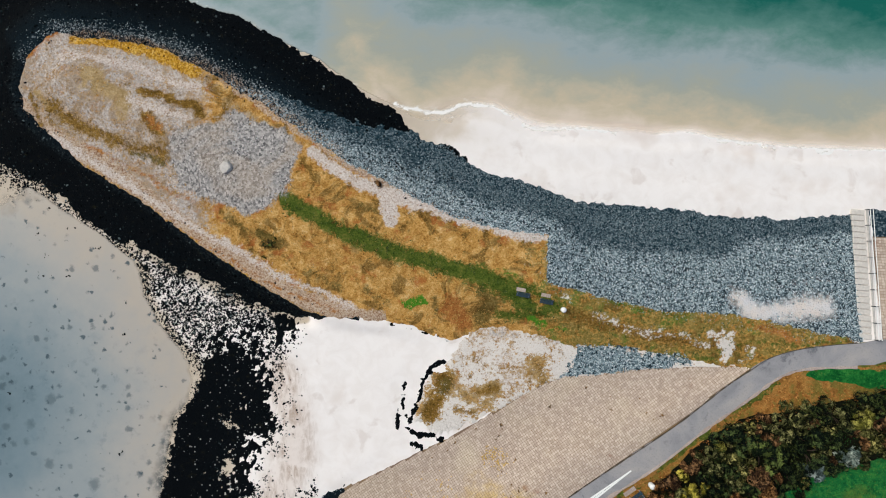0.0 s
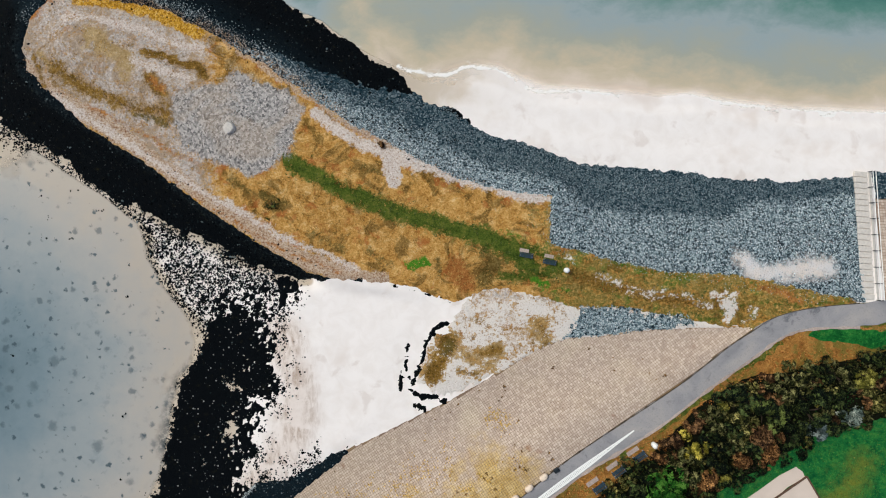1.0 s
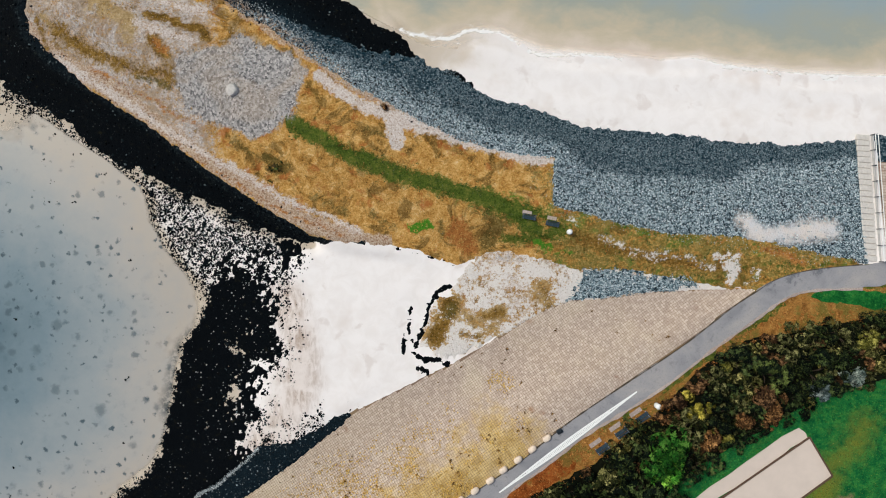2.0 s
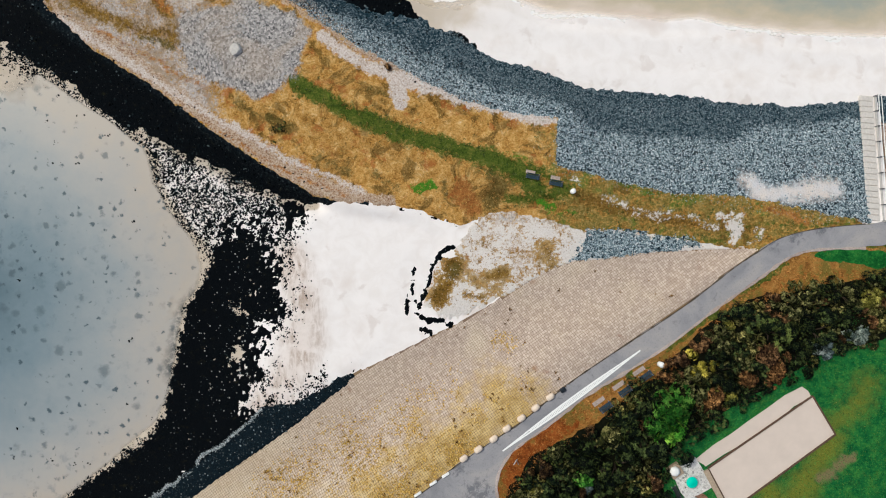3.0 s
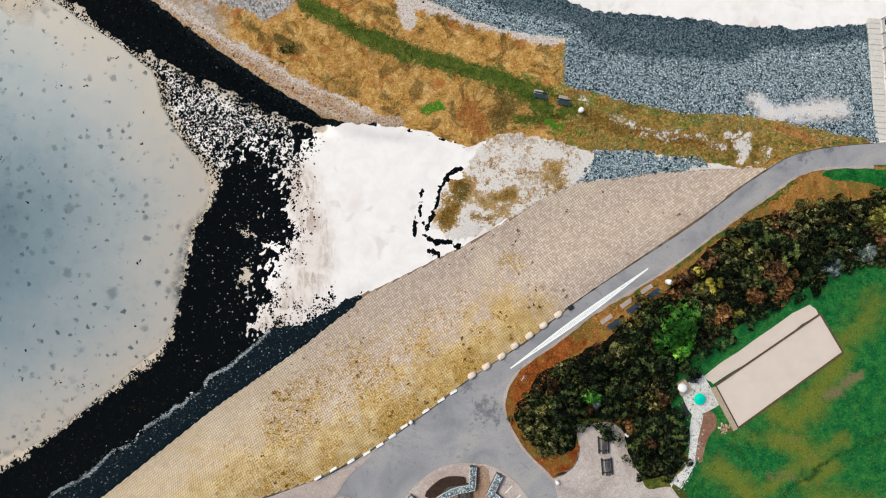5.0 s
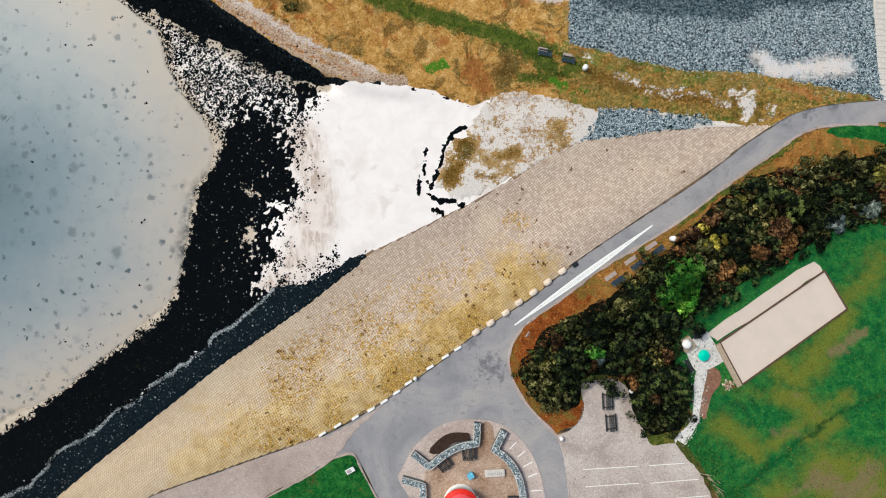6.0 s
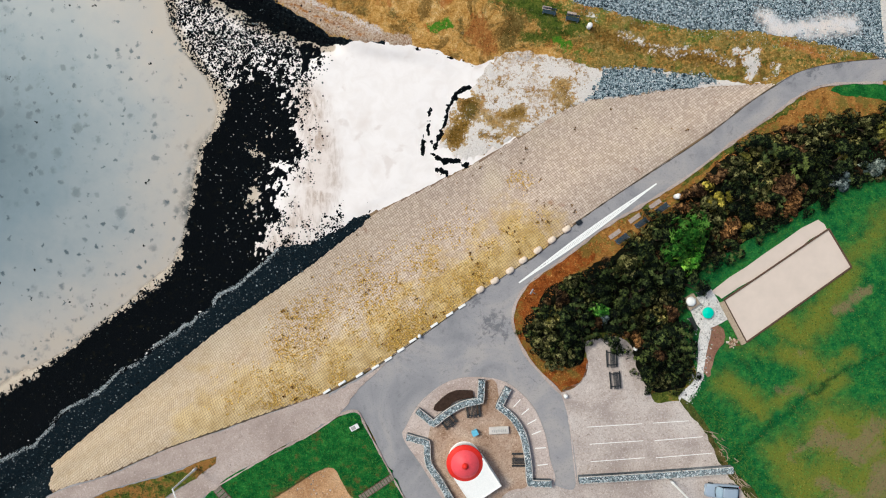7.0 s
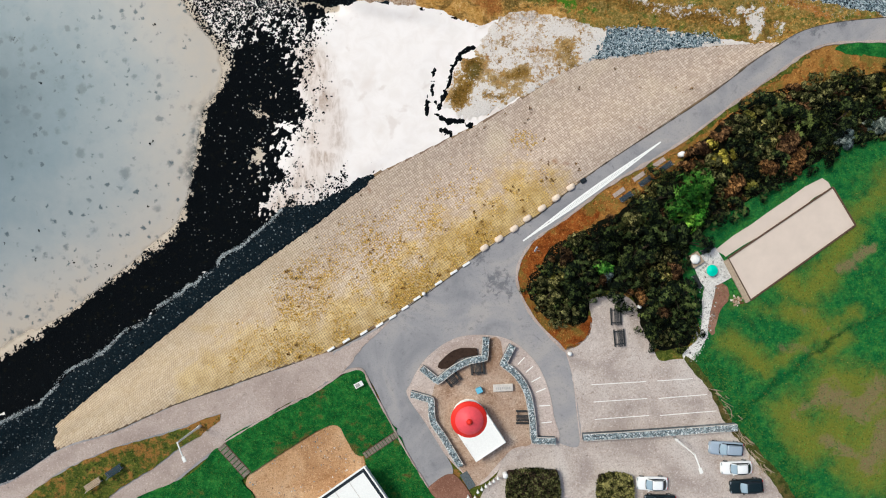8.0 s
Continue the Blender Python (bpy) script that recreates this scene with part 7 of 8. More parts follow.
# ---- low stone-filled walls ----
def gabion(points, width, height, label, seed):
    """A wall of wire baskets filled with stones, following a line."""
    home = thing("gabion_wall", pose(0, 0, 0), label, "wall", "stone-filled walls", "structure")
    line = curve(points, 0.5, closed=False)
    dirs = [(line[min(k + 1, len(line) - 1)] - line[max(k - 1, 0)]).normalized() for k in range(len(line))]
    lefts = [Vector((-d.y, d.x)) for d in dirs]
    r = random.Random(seed)
    per = 4
    for k0 in range(0, len(line) - 1, per):
        bm = bmesh.new()
        rings = []
        for k in range(k0, min(k0 + per, len(line) - 1) + 1):
            ring = []
            for s, h in ((-1, 0), (-1, 1), (-0.5, 1.02), (0, 1.04), (0.5, 1.02), (1, 1), (1, 0)):
                p = line[k] + lefts[k] * s * width / 2
                ring.append(bm.verts.new((p.x, p.y, land(p.y) + h * height + 0.1 + r.uniform(-0.02, 0.03))))
            rings.append(ring)
        for a, b in zip(rings, rings[1:]):
            for i in range(6):
                bm.faces.new((a[i], a[i + 1], b[i + 1], b[i]))
        bm.faces.new(rings[0])
        bm.faces.new(rings[-1][::-1])
        bmesh.ops.recalc_face_normals(bm, faces=bm.faces)
        part("basket", bm, "gabion", home)
    for s in (-1, 1):
        bm = bmesh.new()
        pts = [(line[k].x + lefts[k].x * s * width / 2, line[k].y + lefts[k].y * s * width / 2, land(line[k].y) + height + 0.13) for k in range(len(line))]
        add_tube(bm, pts, [0.06] * len(pts), 5)
        part("edge_wire", bm, "pale_concrete", home, "pale edge of the wall")
    g = np.random.default_rng(seed)
    n = int(sum((b - a).length for a, b in zip(line, line[1:])) * width * 64)
    k = g.integers(0, len(line) - 1, n)
    t, s = g.random(n), g.uniform(-0.46, 0.46, n)
    X = np.array([line[i].x * (1 - a) + line[i + 1].x * a + lefts[i].x * b * width for i, a, b in zip(k, t, s)])
    Y = np.array([line[i].y * (1 - a) + line[i + 1].y * a + lefts[i].y * b * width for i, a, b in zip(k, t, s)])
    ob = stones("fill_stones", X, Y, 0.06, 0.15, g.random(n) ** 0.35, 0.08, height + 0.2, "grey angular stones filling the wall", "", seed)
    ob.parent = home
    return home


W1 = [(-7.09, -60.62), (-4.89, -62.35), (-2.99, -60.84), (-1.1, -59.78), (0.42, -59.4), (1.41, -59.25), (1.56, -56.53)]
W2 = [(-8.52, -64.09), (-5.79, -64.84), (-5.56, -67.62), (-4.12, -69.86), (-1.85, -73.6)]
W3 = [(5.13, -57.58), (3.84, -60.08), (4.97, -60.83), (6.18, -62.11), (7.09, -63.84), (7.53, -65.72), (7.83, -67.97), (7.97, -70.22), (10.85, -70.29)]
W4 = [(14.62, -69.83), (21.2, -69.44), (28.0, -68.98), (35.18, -68.44)]


def corner_line(points, sharp):
    """Doubles the points at sharp corners, so that the wall turns there."""
    out = []
    for k, p in enumerate(points):
        out.append(p)
        if k in sharp:
            a, b = Vector(points[k - 1]), Vector(points[k + 1])
            out[-1] = tuple(Vector(p).lerp(a, 0.35 / (Vector(p) - a).length))
            out.append(p)
            out.append(tuple(Vector(p).lerp(b, 0.35 / (Vector(p) - b).length)))
    return out


gabion(corner_line(W1, {1, 5}), 0.85, 0.95, "low curved wall of stone-filled wire baskets round the plaza", 61)
gabion(corner_line(W2, {1}), 0.85, 0.95, "low bent wall of stone-filled wire baskets beside the drive", 62)
gabion(corner_line(W3, {1, 7}), 0.85, 0.95, "low curved wall of stone-filled wire baskets with short returns", 63)
gabion(W4, 0.85, 0.9, "long straight wall of stone-filled wire baskets across the car park", 64)

# ---- round building with the red roof ----
rx_, ry_ = (-0.75, -67.06)
tower = thing("round_building", pose(rx_, ry_, land(ry_) - 0.1), "white round building, red conical roof, flat white annex", "building")
part("wall", add_lathe(bmesh.new(), [(2.25, -0.2), (2.25, 0.12), (2.16, 0.14), (2.16, 2.0), (2.22, 2.02), (2.22, 2.42)], 48), "render", tower)
roof = part("roof", add_lathe(bmesh.new(), [(2.2, 2.38), (2.42, 2.40), (2.44, 2.48), (2.3, 2.60), (1.9, 2.78), (1.86, 2.84), (1.1, 3.22), (0.42, 3.5), (0.40, 3.56)], 48), "red", tower, "glossy red conical roof")
part("roof_cap", add_lathe(bmesh.new(), [(0.42, 3.5), (0.42, 3.66), (0.3, 3.7), (0.26, 3.86), (0.12, 3.95), (0.05, 3.97)], 24), "red", roof)
part("upper_roof", add_lathe(bmesh.new(), [(1.87, 2.82), (1.85, 2.86), (1.1, 3.24), (0.45, 3.52), (0.42, 3.53)], 48), "pink", roof, "paler red cone")
p0, p1, p2 = (Vector(v) for v in ((1.31, -67.22), (4.06, -70.02), (0.19, -72.6)))
ang = math.atan2((p1 - p2).y, (p1 - p2).x)
wid = (p1 - p2).length
inv = tower.matrix_basis.inverted()


def annex_box(z0, z1, grow, back, bevel=0.02):
    bm = box(-wid / 2 - grow, 0 - grow, z0, wid / 2 + grow, back, z1, bevel=bevel)
    mid = (p1 + p2) / 2
    bmesh.ops.transform(bm, matrix=inv @ pose(mid.x, mid.y, land(ry_) + 0.2, 0, 0, math.degrees(ang)), verts=bm.verts)
    return bm


part("annex_wall", annex_box(-0.2, 2.15, -0.08, 4.4), "render", tower)
annex = part("annex_roof", annex_box(2.15, 2.25, 0.04, 4.4), "white", tower, "flat white roof slab")
for gx0, gy0, gx1, gy1 in ((-wid / 2, 0.0, wid / 2, 0.14), (-wid / 2, 0.14, -wid / 2 + 0.14, 3.0), (wid / 2 - 0.14, 0.14, wid / 2, 3.0)):
    bm = box(gx0, gy0, 2.25, gx1, gy1, 2.33, bevel=0.015)
    mid = (p1 + p2) / 2
    bmesh.ops.transform(bm, matrix=inv @ pose(mid.x, mid.y, land(ry_) + 0.2, 0, 0, math.degrees(ang)), verts=bm.verts)
    part("parapet", bm, "white", annex)
part("plinth", add_lathe(bmesh.new(), [(2.45, -0.2), (2.45, 0.09), (2.42, 0.1)], 48), "concrete", tower)

# ---- plaza furniture ----
p = (3.88, -63.28)
slab = thing("stone_plinth", on_land(p, 3, 0.25), "pale stone slab with a worn inscription on the plaza", "plinth")
part("base", box(-1.25, -0.4, 0, 1.25, 0.4, 0.35, bevel=0.05), "concrete", slab)
part("top", box(-1.35, -0.5, 0.35, 1.35, 0.5, 0.55, bevel=0.06), "pale_concrete", slab)
for k in range(8):
    part("inscription", box(-0.95 + 0.25 * k, -0.18 - 0.04 * (k % 3), 0.55, -0.78 + 0.25 * k, 0.1 + 0.03 * (k % 2), 0.556), "concrete", slab)
p = (0.66, -63.6)
bx_ = thing("blue_box", on_land(p, 25, 0.25), "light blue box standing on the plaza", "box")
part("body", box(-0.38, -0.32, 0, 0.38, 0.32, 0.75, bevel=0.04), "cyan", bx_)
part("lid", box(-0.42, -0.36, 0.75, 0.42, 0.36, 0.82, bevel=0.03), "cyan", bx_)
a, b = (-1.44, -74.8), (-0.21, -76.76)
ramp = thing("timber_ramp", pose(0, 0, 0), "grey slatted timber ramp beside the wall", "ramp")
va, vb = Vector(a), Vector(b)
nrm = Vector((-(vb - va).y, (vb - va).x)).normalized() * 0.55
for k in range(12):
    u, v = va.lerp(vb, k / 12), va.lerp(vb, (k + 0.86) / 12)
    m_ = (u + v) / 2
    rail("slat", tuple(m_ - nrm), tuple(m_ + nrm), 0.24, 0.34, (v - u).length, "slate", ramp)
for k, (p) in enumerate(((3.15, -75.24), (2.61, -75.62), (2.08, -75.93), (1.54, -76.3), (1.01, -76.68), (0.47, -77.06), (-0.83, -77.74), (0.09, -77.82))):
    post = thing("white_post", on_land(p, 0, 0.2), "short white post of a rope fence", "post", "white posts by the hedge")
    part("shaft", add_lathe(bmesh.new(), [(0.08, 0), (0.08, 0.7)], 10), "white", post)
    part("knob", add_lathe(bmesh.new(), [(0.05, 0.7), (0.17, 0.78), (0.2, 0.9), (0.14, 1.02), (0.03, 1.06)], 12), "white", post)


def bin_(p, label, r=0.3, h=0.9, lift=0.2, z=None):
    home = thing("litter_bin", pose(p[0], p[1], (land(p[1]) if z is None else z) + lift), label, "bin")
    part("drum", add_lathe(bmesh.new(), [(r * 0.85, 0), (r, 0.1), (r, h), (r * 0.92, h + 0.02)], 16), "white", home)
    part("lid", add_lathe(bmesh.new(), [(r * 1.08, h), (r * 1.08, h + 0.06), (r * 0.6, h + 0.16), (0.03, h + 0.2)], 16), "white", home)
    return home


bin_((4.15, -74.86), "round white bin beside the clipped hedge", 0.34)
bin_((28.16, -31.72), "round white bin at the road's edge", 0.36)
bin_((12.92, -58.74), "small white bollard at the car park's corner", 0.26, 0.6, 0.1)
bin_((22.37, -52.4), "small white bollard beside the shrubs", 0.22, 0.6, 0.1)
bin_((16.57, -8.04), "round white bin beside the spit's benches", 0.34, 0.8, 0.15, 3.05)
bin_((-6.83, -50.68), "small white round post among the kerb blocks", 0.24, 0.5)

# ---- painted kerb stones ----
for p in ((13.22, -36.17), (11.21, -37.65), (9.27, -39.04), (7.26, -40.44), (5.49, -41.83), (3.4, -43.22), (1.4, -44.45)):
    bm = bmesh.new()
    bmesh.ops.create_icosphere(bm, subdivisions=2, radius=0.5)
    for v in bm.verts:
        v.co *= 1 + 0.18 * noise.noise(v.co * 2.3 + Vector((p[0], p[1], 0)))
        v.co.x, v.co.y, v.co.z = max(-0.42, min(0.42, v.co.x)) * 1.45, max(-0.36, min(0.36, v.co.y)) * 1.1, v.co.z * 0.7
    bm.faces.ensure_lookup_table()
    for f in bm.faces:
        f.smooth = True
    ob = part("kerb_boulder", bm, "cream")
    ob.matrix_basis = on_land(p, 35, 0.3)
    tagged(ob, "rounded cream-painted boulder along the road's edge", "boulder", "painted boulders")
for p in ((-1.07, -46.69), (-2.76, -47.77), (-4.84, -49.23), (-7.75, -51.31), (-9.37, -52.61), (-11.05, -53.84), (-12.81, -54.92), (-14.96, -55.99), (-17.33, -57.06), (-19.4, -58.21)):
    ob = part("kerb_block", box(-0.55, -0.16, -0.1, 0.55, 0.16, 0.26, bevel=0.04), "white")
    ob.matrix_basis = on_land(p, 32, 0.16)
    tagged(ob, "white-painted kerb block along the road's edge", "kerb block", "painted kerb blocks")
p = (14.93, -35.24)
ob = part("dark_stone", box(-0.4, -0.3, -0.1, 0.4, 0.3, 0.35, bevel=0.1), "dark_metal")
ob.matrix_basis = on_land(p, 35, 0.15)
tagged(ob, "dark stone at the end of the boulder row", "stone")


# ---- road paint ----
def strip(a, b, w0, w1, lift, parent, name="line"):
    va, vb = Vector(a), Vector(b)
    n = Vector((-(vb - va).y, (vb - va).x)).normalized()
    bm = bmesh.new()
    pts = [va + n * w0 / 2, va - n * w0 / 2, vb - n * w1 / 2, vb + n * w1 / 2]
    up = [bm.verts.new((q.x, q.y, land(q.y) + lift)) for q in pts]
    dn = [bm.verts.new((q.x, q.y, land(q.y) + lift - 0.01)) for q in pts]
    bm.faces.new(up)
    for k in range(4):
        bm.faces.new((up[k], dn[k], dn[(k + 1) % 4], up[(k + 1) % 4]))
    bmesh.ops.recalc_face_normals(bm, faces=bm.faces)
    return part(name, bm, "white", parent)


mark = thing("road_marking", pose(0, 0, 0), "white hatched lens-shaped marking on the asphalt", "road marking", kind="structure")
va, vb = Vector(MARK[0]), Vector(MARK[1])
along = (vb - va).normalized()
nrm = Vector((-along.y, along.x))
SEG = 22


def bulge(t):
    return 0.10 + 0.33 * math.sin(math.pi * t) ** 1.3


for s in (-1, 1):
    bm = bmesh.new()
    prev = None
    for k in range(SEG + 1):
        t = k / SEG
        o_, i_ = va.lerp(vb, t) + nrm * s * bulge(t), va.lerp(vb, t) + nrm * s * max(0.0, bulge(t) - 0.22)
        cur = [bm.verts.new((q.x, q.y, land(q.y) + 0.162)) for q in (o_, i_)]
        if prev:
            bm.faces.new((prev[0], cur[0], cur[1], prev[1]))
        prev = cur
    bmesh.ops.recalc_face_normals(bm, faces=bm.faces)
    part("edge_line", bm, "white", mark)
for k in range(60):
    t = 0.2 + 0.6 * k / 59
    c0, h = va.lerp(vb, t), bulge(t) - 0.12
    strip(tuple(c0 - nrm * h), tuple(c0 + nrm * h), 0.2, 0.2, 0.164, mark, "hatch")
bays = thing("bay_lines", pose(0, 0, 0), "thin white parking bay lines", "road marking", kind="structure")
for a, b in (((15.82, -63.0), (23.34, -62.53)), ((24.79, -62.45), (29.63, -62.14)), ((16.19, -65.29), (23.47, -64.82)), ((25.0, -64.81), (31.52, -64.27)), ((16.33, -67.64), (23.68, -67.1)), ((25.14, -67.1), (32.8, -66.47))):
    strip(a, b, 0.09, 0.09, 0.165, bays)
for a, b in (((5.93, -60.27), (6.86, -59.28)), ((7.0, -61.34), (8.0, -60.5)), ((7.77, -62.63), (9.0, -61.95)), ((8.38, -64.0), (9.68, -63.47)), ((8.83, -65.83), (10.29, -65.75)), ((9.13, -68.11), (10.51, -67.96))):
    strip(a, b, 0.13, 0.13, 0.225, bays)


# ---- street lamps ----
def street_lamp(p, height, arm, label):
    home = thing("street_lamp", pose(p[0], p[1], land(p[1]) + 0.15), label, "street lamp", "street lamps")
    part("base", add_lathe(bmesh.new(), [(0.2, 0), (0.2, 1.0), (0.15, 1.1)], 12), "white", home)
    part("pole", add_tube(bmesh.new(), [(0, 0, 1.0), (0, 0, height * 0.6), (0, 0, height)], [0.15, 0.13, 0.11], 10), "white", home)
    part("arm", add_tube(bmesh.new(), [(0, 0, height - 0.05), (arm[0] * 0.5, arm[1] * 0.5, height + 0.12), (arm[0], arm[1], height + 0.15)], [0.1, 0.09, 0.08], 8), "white", home)
    bm = box(-0.2, -0.36, height + 0.06, 0.2, 0.36, height + 0.22, bevel=0.04)
    bmesh.ops.transform(bm, matrix=Matrix.Translation((arm[0], arm[1], 0)) @ Matrix.Rotation(math.atan2(arm[1], arm[0]) - math.pi / 2, 4, "Z"), verts=bm.verts)
    part("lantern", bm, "white", home)
    return home


street_lamp((-37.01, -68.57), 7.0, (0.9, -2.0), "white street lamp on the verge, its arm over the path")
street_lamp((27.1, -70.13), 6.5, (0.65, -1.9), "white street lamp beside the long wall")


# ---- cars ----
def car(m, length, width, height, paint, label, estate=False):
    """A parked car, its front towards -x."""
    home = thing("car", m, label, "car", "parked cars")
    L, Wd, Hh = length / 2, width / 2, height
    # stations: place along the length, half width, bottom, shoulder height
    keys = [(-1, 0.66, 0.36, 0.52), (-0.975, 0.8, 0.28, 0.64), (-0.93, 0.9, 0.24, 0.72), (-0.82, 0.97, 0.22, 0.79), (-0.45, 1.0, 0.2, 0.91), (0, 1.0, 0.2, 0.95), (0.6, 1.0, 0.2, 0.98), (0.88, 0.97, 0.23, 0.98), (0.95, 0.91, 0.28, 0.93), (0.985, 0.82, 0.34, 0.82), (1, 0.7, 0.42, 0.66)]

    def loft(stations, power, sides=24):
        """A closed skin over rounded cross-sections."""
        bm = bmesh.new()
        rings = []
        for x_, w_, b_, t_ in stations:
            ring = []
            for q in range(sides):
                a = 2 * math.pi * (q + 0.5) / sides
                cy, cz = math.cos(a), math.sin(a)
                ring.append(bm.verts.new((x_, w_ * math.copysign(abs(cy) ** (2 / power), cy), (b_ + t_) / 2 + (t_ - b_) / 2 * math.copysign(abs(cz) ** (2 / power), cz))))
            rings.append(ring)
        for a, b in zip(rings, rings[1:]):
            for q in range(sides):
                bm.faces.new((a[q], b[q], b[(q + 1) % sides], a[(q + 1) % sides])).smooth = True
        bm.faces.new(rings[0])
        bm.faces.new(rings[-1][::-1])
        bmesh.ops.recalc_face_normals(bm, faces=bm.faces)
        return bm

    ks = np.array(keys)
    at = np.concatenate([np.linspace(-1, -0.9, 5), np.linspace(-0.85, 0.85, 14), np.linspace(0.9, 1, 5)])
    part("body", loft([(u * L, np.interp(u, ks[:, 0], ks[:, 1]) * Wd, np.interp(u, ks[:, 0], ks[:, 2]), np.interp(u, ks[:, 0], ks[:, 3])) for u in at], 4.5), paint, home)
    xf, xr = -L * 0.44, L * (0.93 if estate else 0.86)
    rf, rb = -L * 0.1, L * (0.82 if estate else 0.62)
    hi = Hh
    # the glazed upper body, one dark skin, with the painted roof laid over it
    cab = [(xf, 0.7, 0.9), (xf + 0.08, 0.8, 0.95), ((xf + rf) / 2, 0.84, (0.95 + hi) / 2 + 0.02), (rf, 0.81, hi - 0.07), ((rf + rb) / 2, 0.8, hi - 0.03), (rb, 0.78, hi - 0.08), ((rb + xr) / 2, 0.8, (0.98 + hi) / 2 + 0.02), (xr - 0.05, 0.78, 1.0), (xr, 0.7, 0.95)]
    part("cabin", loft([(x_, w_ * Wd, 0.6, t_) for x_, w_, t_ in cab], 5), "side_glass", home, "dark glazed upper body")
    roof_bm = bmesh.new()
    grid = []
    for u in np.linspace(0, 1, 9):
        row = []
        for v_ in np.linspace(-1, 1, 9):
            round_ = 1 - 0.06 * abs(2 * u - 1) ** 6
            row.append(roof_bm.verts.new((rf + 0.03 + (rb - rf - 0.06) * (0.5 + (u - 0.5) * (1 - 0.05 * abs(v_) ** 6)), v_ * Wd * 0.74 * round_, hi + 0.0 - 0.05 * v_ * v_ - 0.05 * (2 * u - 1) ** 2)))
        grid.append(row)
    for a, b in zip(grid, grid[1:]):
        for q in range(8):
            roof_bm.faces.new((a[q], b[q], b[q + 1], a[q + 1])).smooth = True
    bmesh.ops.recalc_face_normals(roof_bm, faces=roof_bm.faces)
    bmesh.ops.solidify(roof_bm, geom=roof_bm.faces[:], thickness=0.07)
    part("roof", roof_bm, paint, home)

    def pane(name, x0, x1, z0, z1, w0, w1, material, lift):
        """A slightly bowed sheet of glass over a sloping end of the cabin."""
        bm = bmesh.new()
        rows_ = []
        for u in np.linspace(0, 1, 5):
            row = []
            for v_ in np.linspace(-1, 1, 9):
                bow = 0.12 * (1 - v_ * v_) * (-1 if x0 < x1 else 1)
                row.append(bm.verts.new((x0 + (x1 - x0) * u + bow * (1 - u), v_ * (w0 + (w1 - w0) * u), z0 + (z1 - z0) * u + lift)))
            rows_.append(row)
        for a, b in zip(rows_, rows_[1:]):
            for q in range(8):
                bm.faces.new((a[q], b[q], b[q + 1], a[q + 1])).smooth = True
        bmesh.ops.recalc_face_normals(bm, faces=bm.faces)
        bmesh.ops.solidify(bm, geom=bm.faces[:], thickness=0.02)
        return part(name, bm, material, home)

    # windscreen has the sky's reflection in its colour; rear window stays dark
    pane("windscreen", xf + 0.1, rf - 0.02, 0.97, hi - 0.06, Wd * 0.74, Wd * 0.68, "glass", 0.05)
    pane("rear_window", xr - 0.1, rb + 0.03, 1.02, hi - 0.08, Wd * 0.68, Wd * 0.64, "side_glass", 0.05)
    for s in (-1, 1):
        for x0, x1 in ((xf + 0.05, rf), (xr - 0.08, rb)):
            part("pillar", add_tube(bmesh.new(), [(x0, s * Wd * 0.8, 0.98), (x1, s * Wd * 0.73, hi - 0.05)], [0.05, 0.045], 6), paint, home)
        part("side_window", add_tube(bmesh.new(), [(rf - 0.05, s * Wd * 0.79, 1.2), ((rf + rb) / 2, s * Wd * 0.8, 1.24), (rb, s * Wd * 0.77, 1.2)], [0.09, 0.11, 0.08], 8), "side_glass", home)
    part("number_plate", box(-L - 0.012, -0.26, 0.4, -L + 0.012, 0.26, 0.5, bevel=0.004), "white", home)
    part("bonnet_seam", add_tube(bmesh.new(), [(xf - 0.02, -Wd * 0.62, 0.94), (xf - 0.1, 0, 0.955), (xf - 0.02, Wd * 0.62, 0.94)], [0.02, 0.02, 0.02], 5), "dark_metal", home)
    for s in (-1, 1):
        for x_ in (-L * 0.62, L * 0.6):
            w = part("wheel", add_lathe(bmesh.new(), [(0.2, -0.1), (0.31, -0.1), (0.33, -0.06), (0.33, 0.06), (0.31, 0.1), (0.2, 0.1)], 18), "rubber", home)
            w.matrix_basis = Matrix.Translation((x_, s * (Wd - 0.1), 0.33)) @ Matrix.Rotation(math.pi / 2, 4, "X")
            part("rim", add_lathe(bmesh.new(), [(0.05, -0.11), (0.2, -0.105), (0.2, 0.105), (0.05, 0.11)], 14), "steel", w)
        part("mirror", box(-L * 0.3, s * (Wd + 0.02) - 0.09, 0.92, -L * 0.3 + 0.16, s * (Wd + 0.02) + 0.09, 1.06, bevel=0.03), paint, home)
        part("headlight", box(-L * 0.97, s * Wd * 0.66 - 0.17, 0.58, -L * 0.9, s * Wd * 0.66 + 0.17, 0.72, bevel=0.02), "steel", home)
        part("tail_light", box(L * 0.95, s * Wd * 0.68 - 0.12, 0.66, L * 0.995, s * Wd * 0.68 + 0.12, 0.86, bevel=0.02), "red", home)
        part("roof_rail", add_tube(bmesh.new(), [(rf + 0.15, s * Wd * 0.68, hi), (0.2, s * Wd * 0.68, hi + 0.05), (rb - 0.1, s * Wd * 0.68, hi)], [0.02, 0.02, 0.02], 6), "dark_metal", home)
    return home


def car_at(p, angle, *a, **k):
    return car(pose(p[0], p[1], land(p[1]) + 0.12, 0, 0, angle), *a, **k)


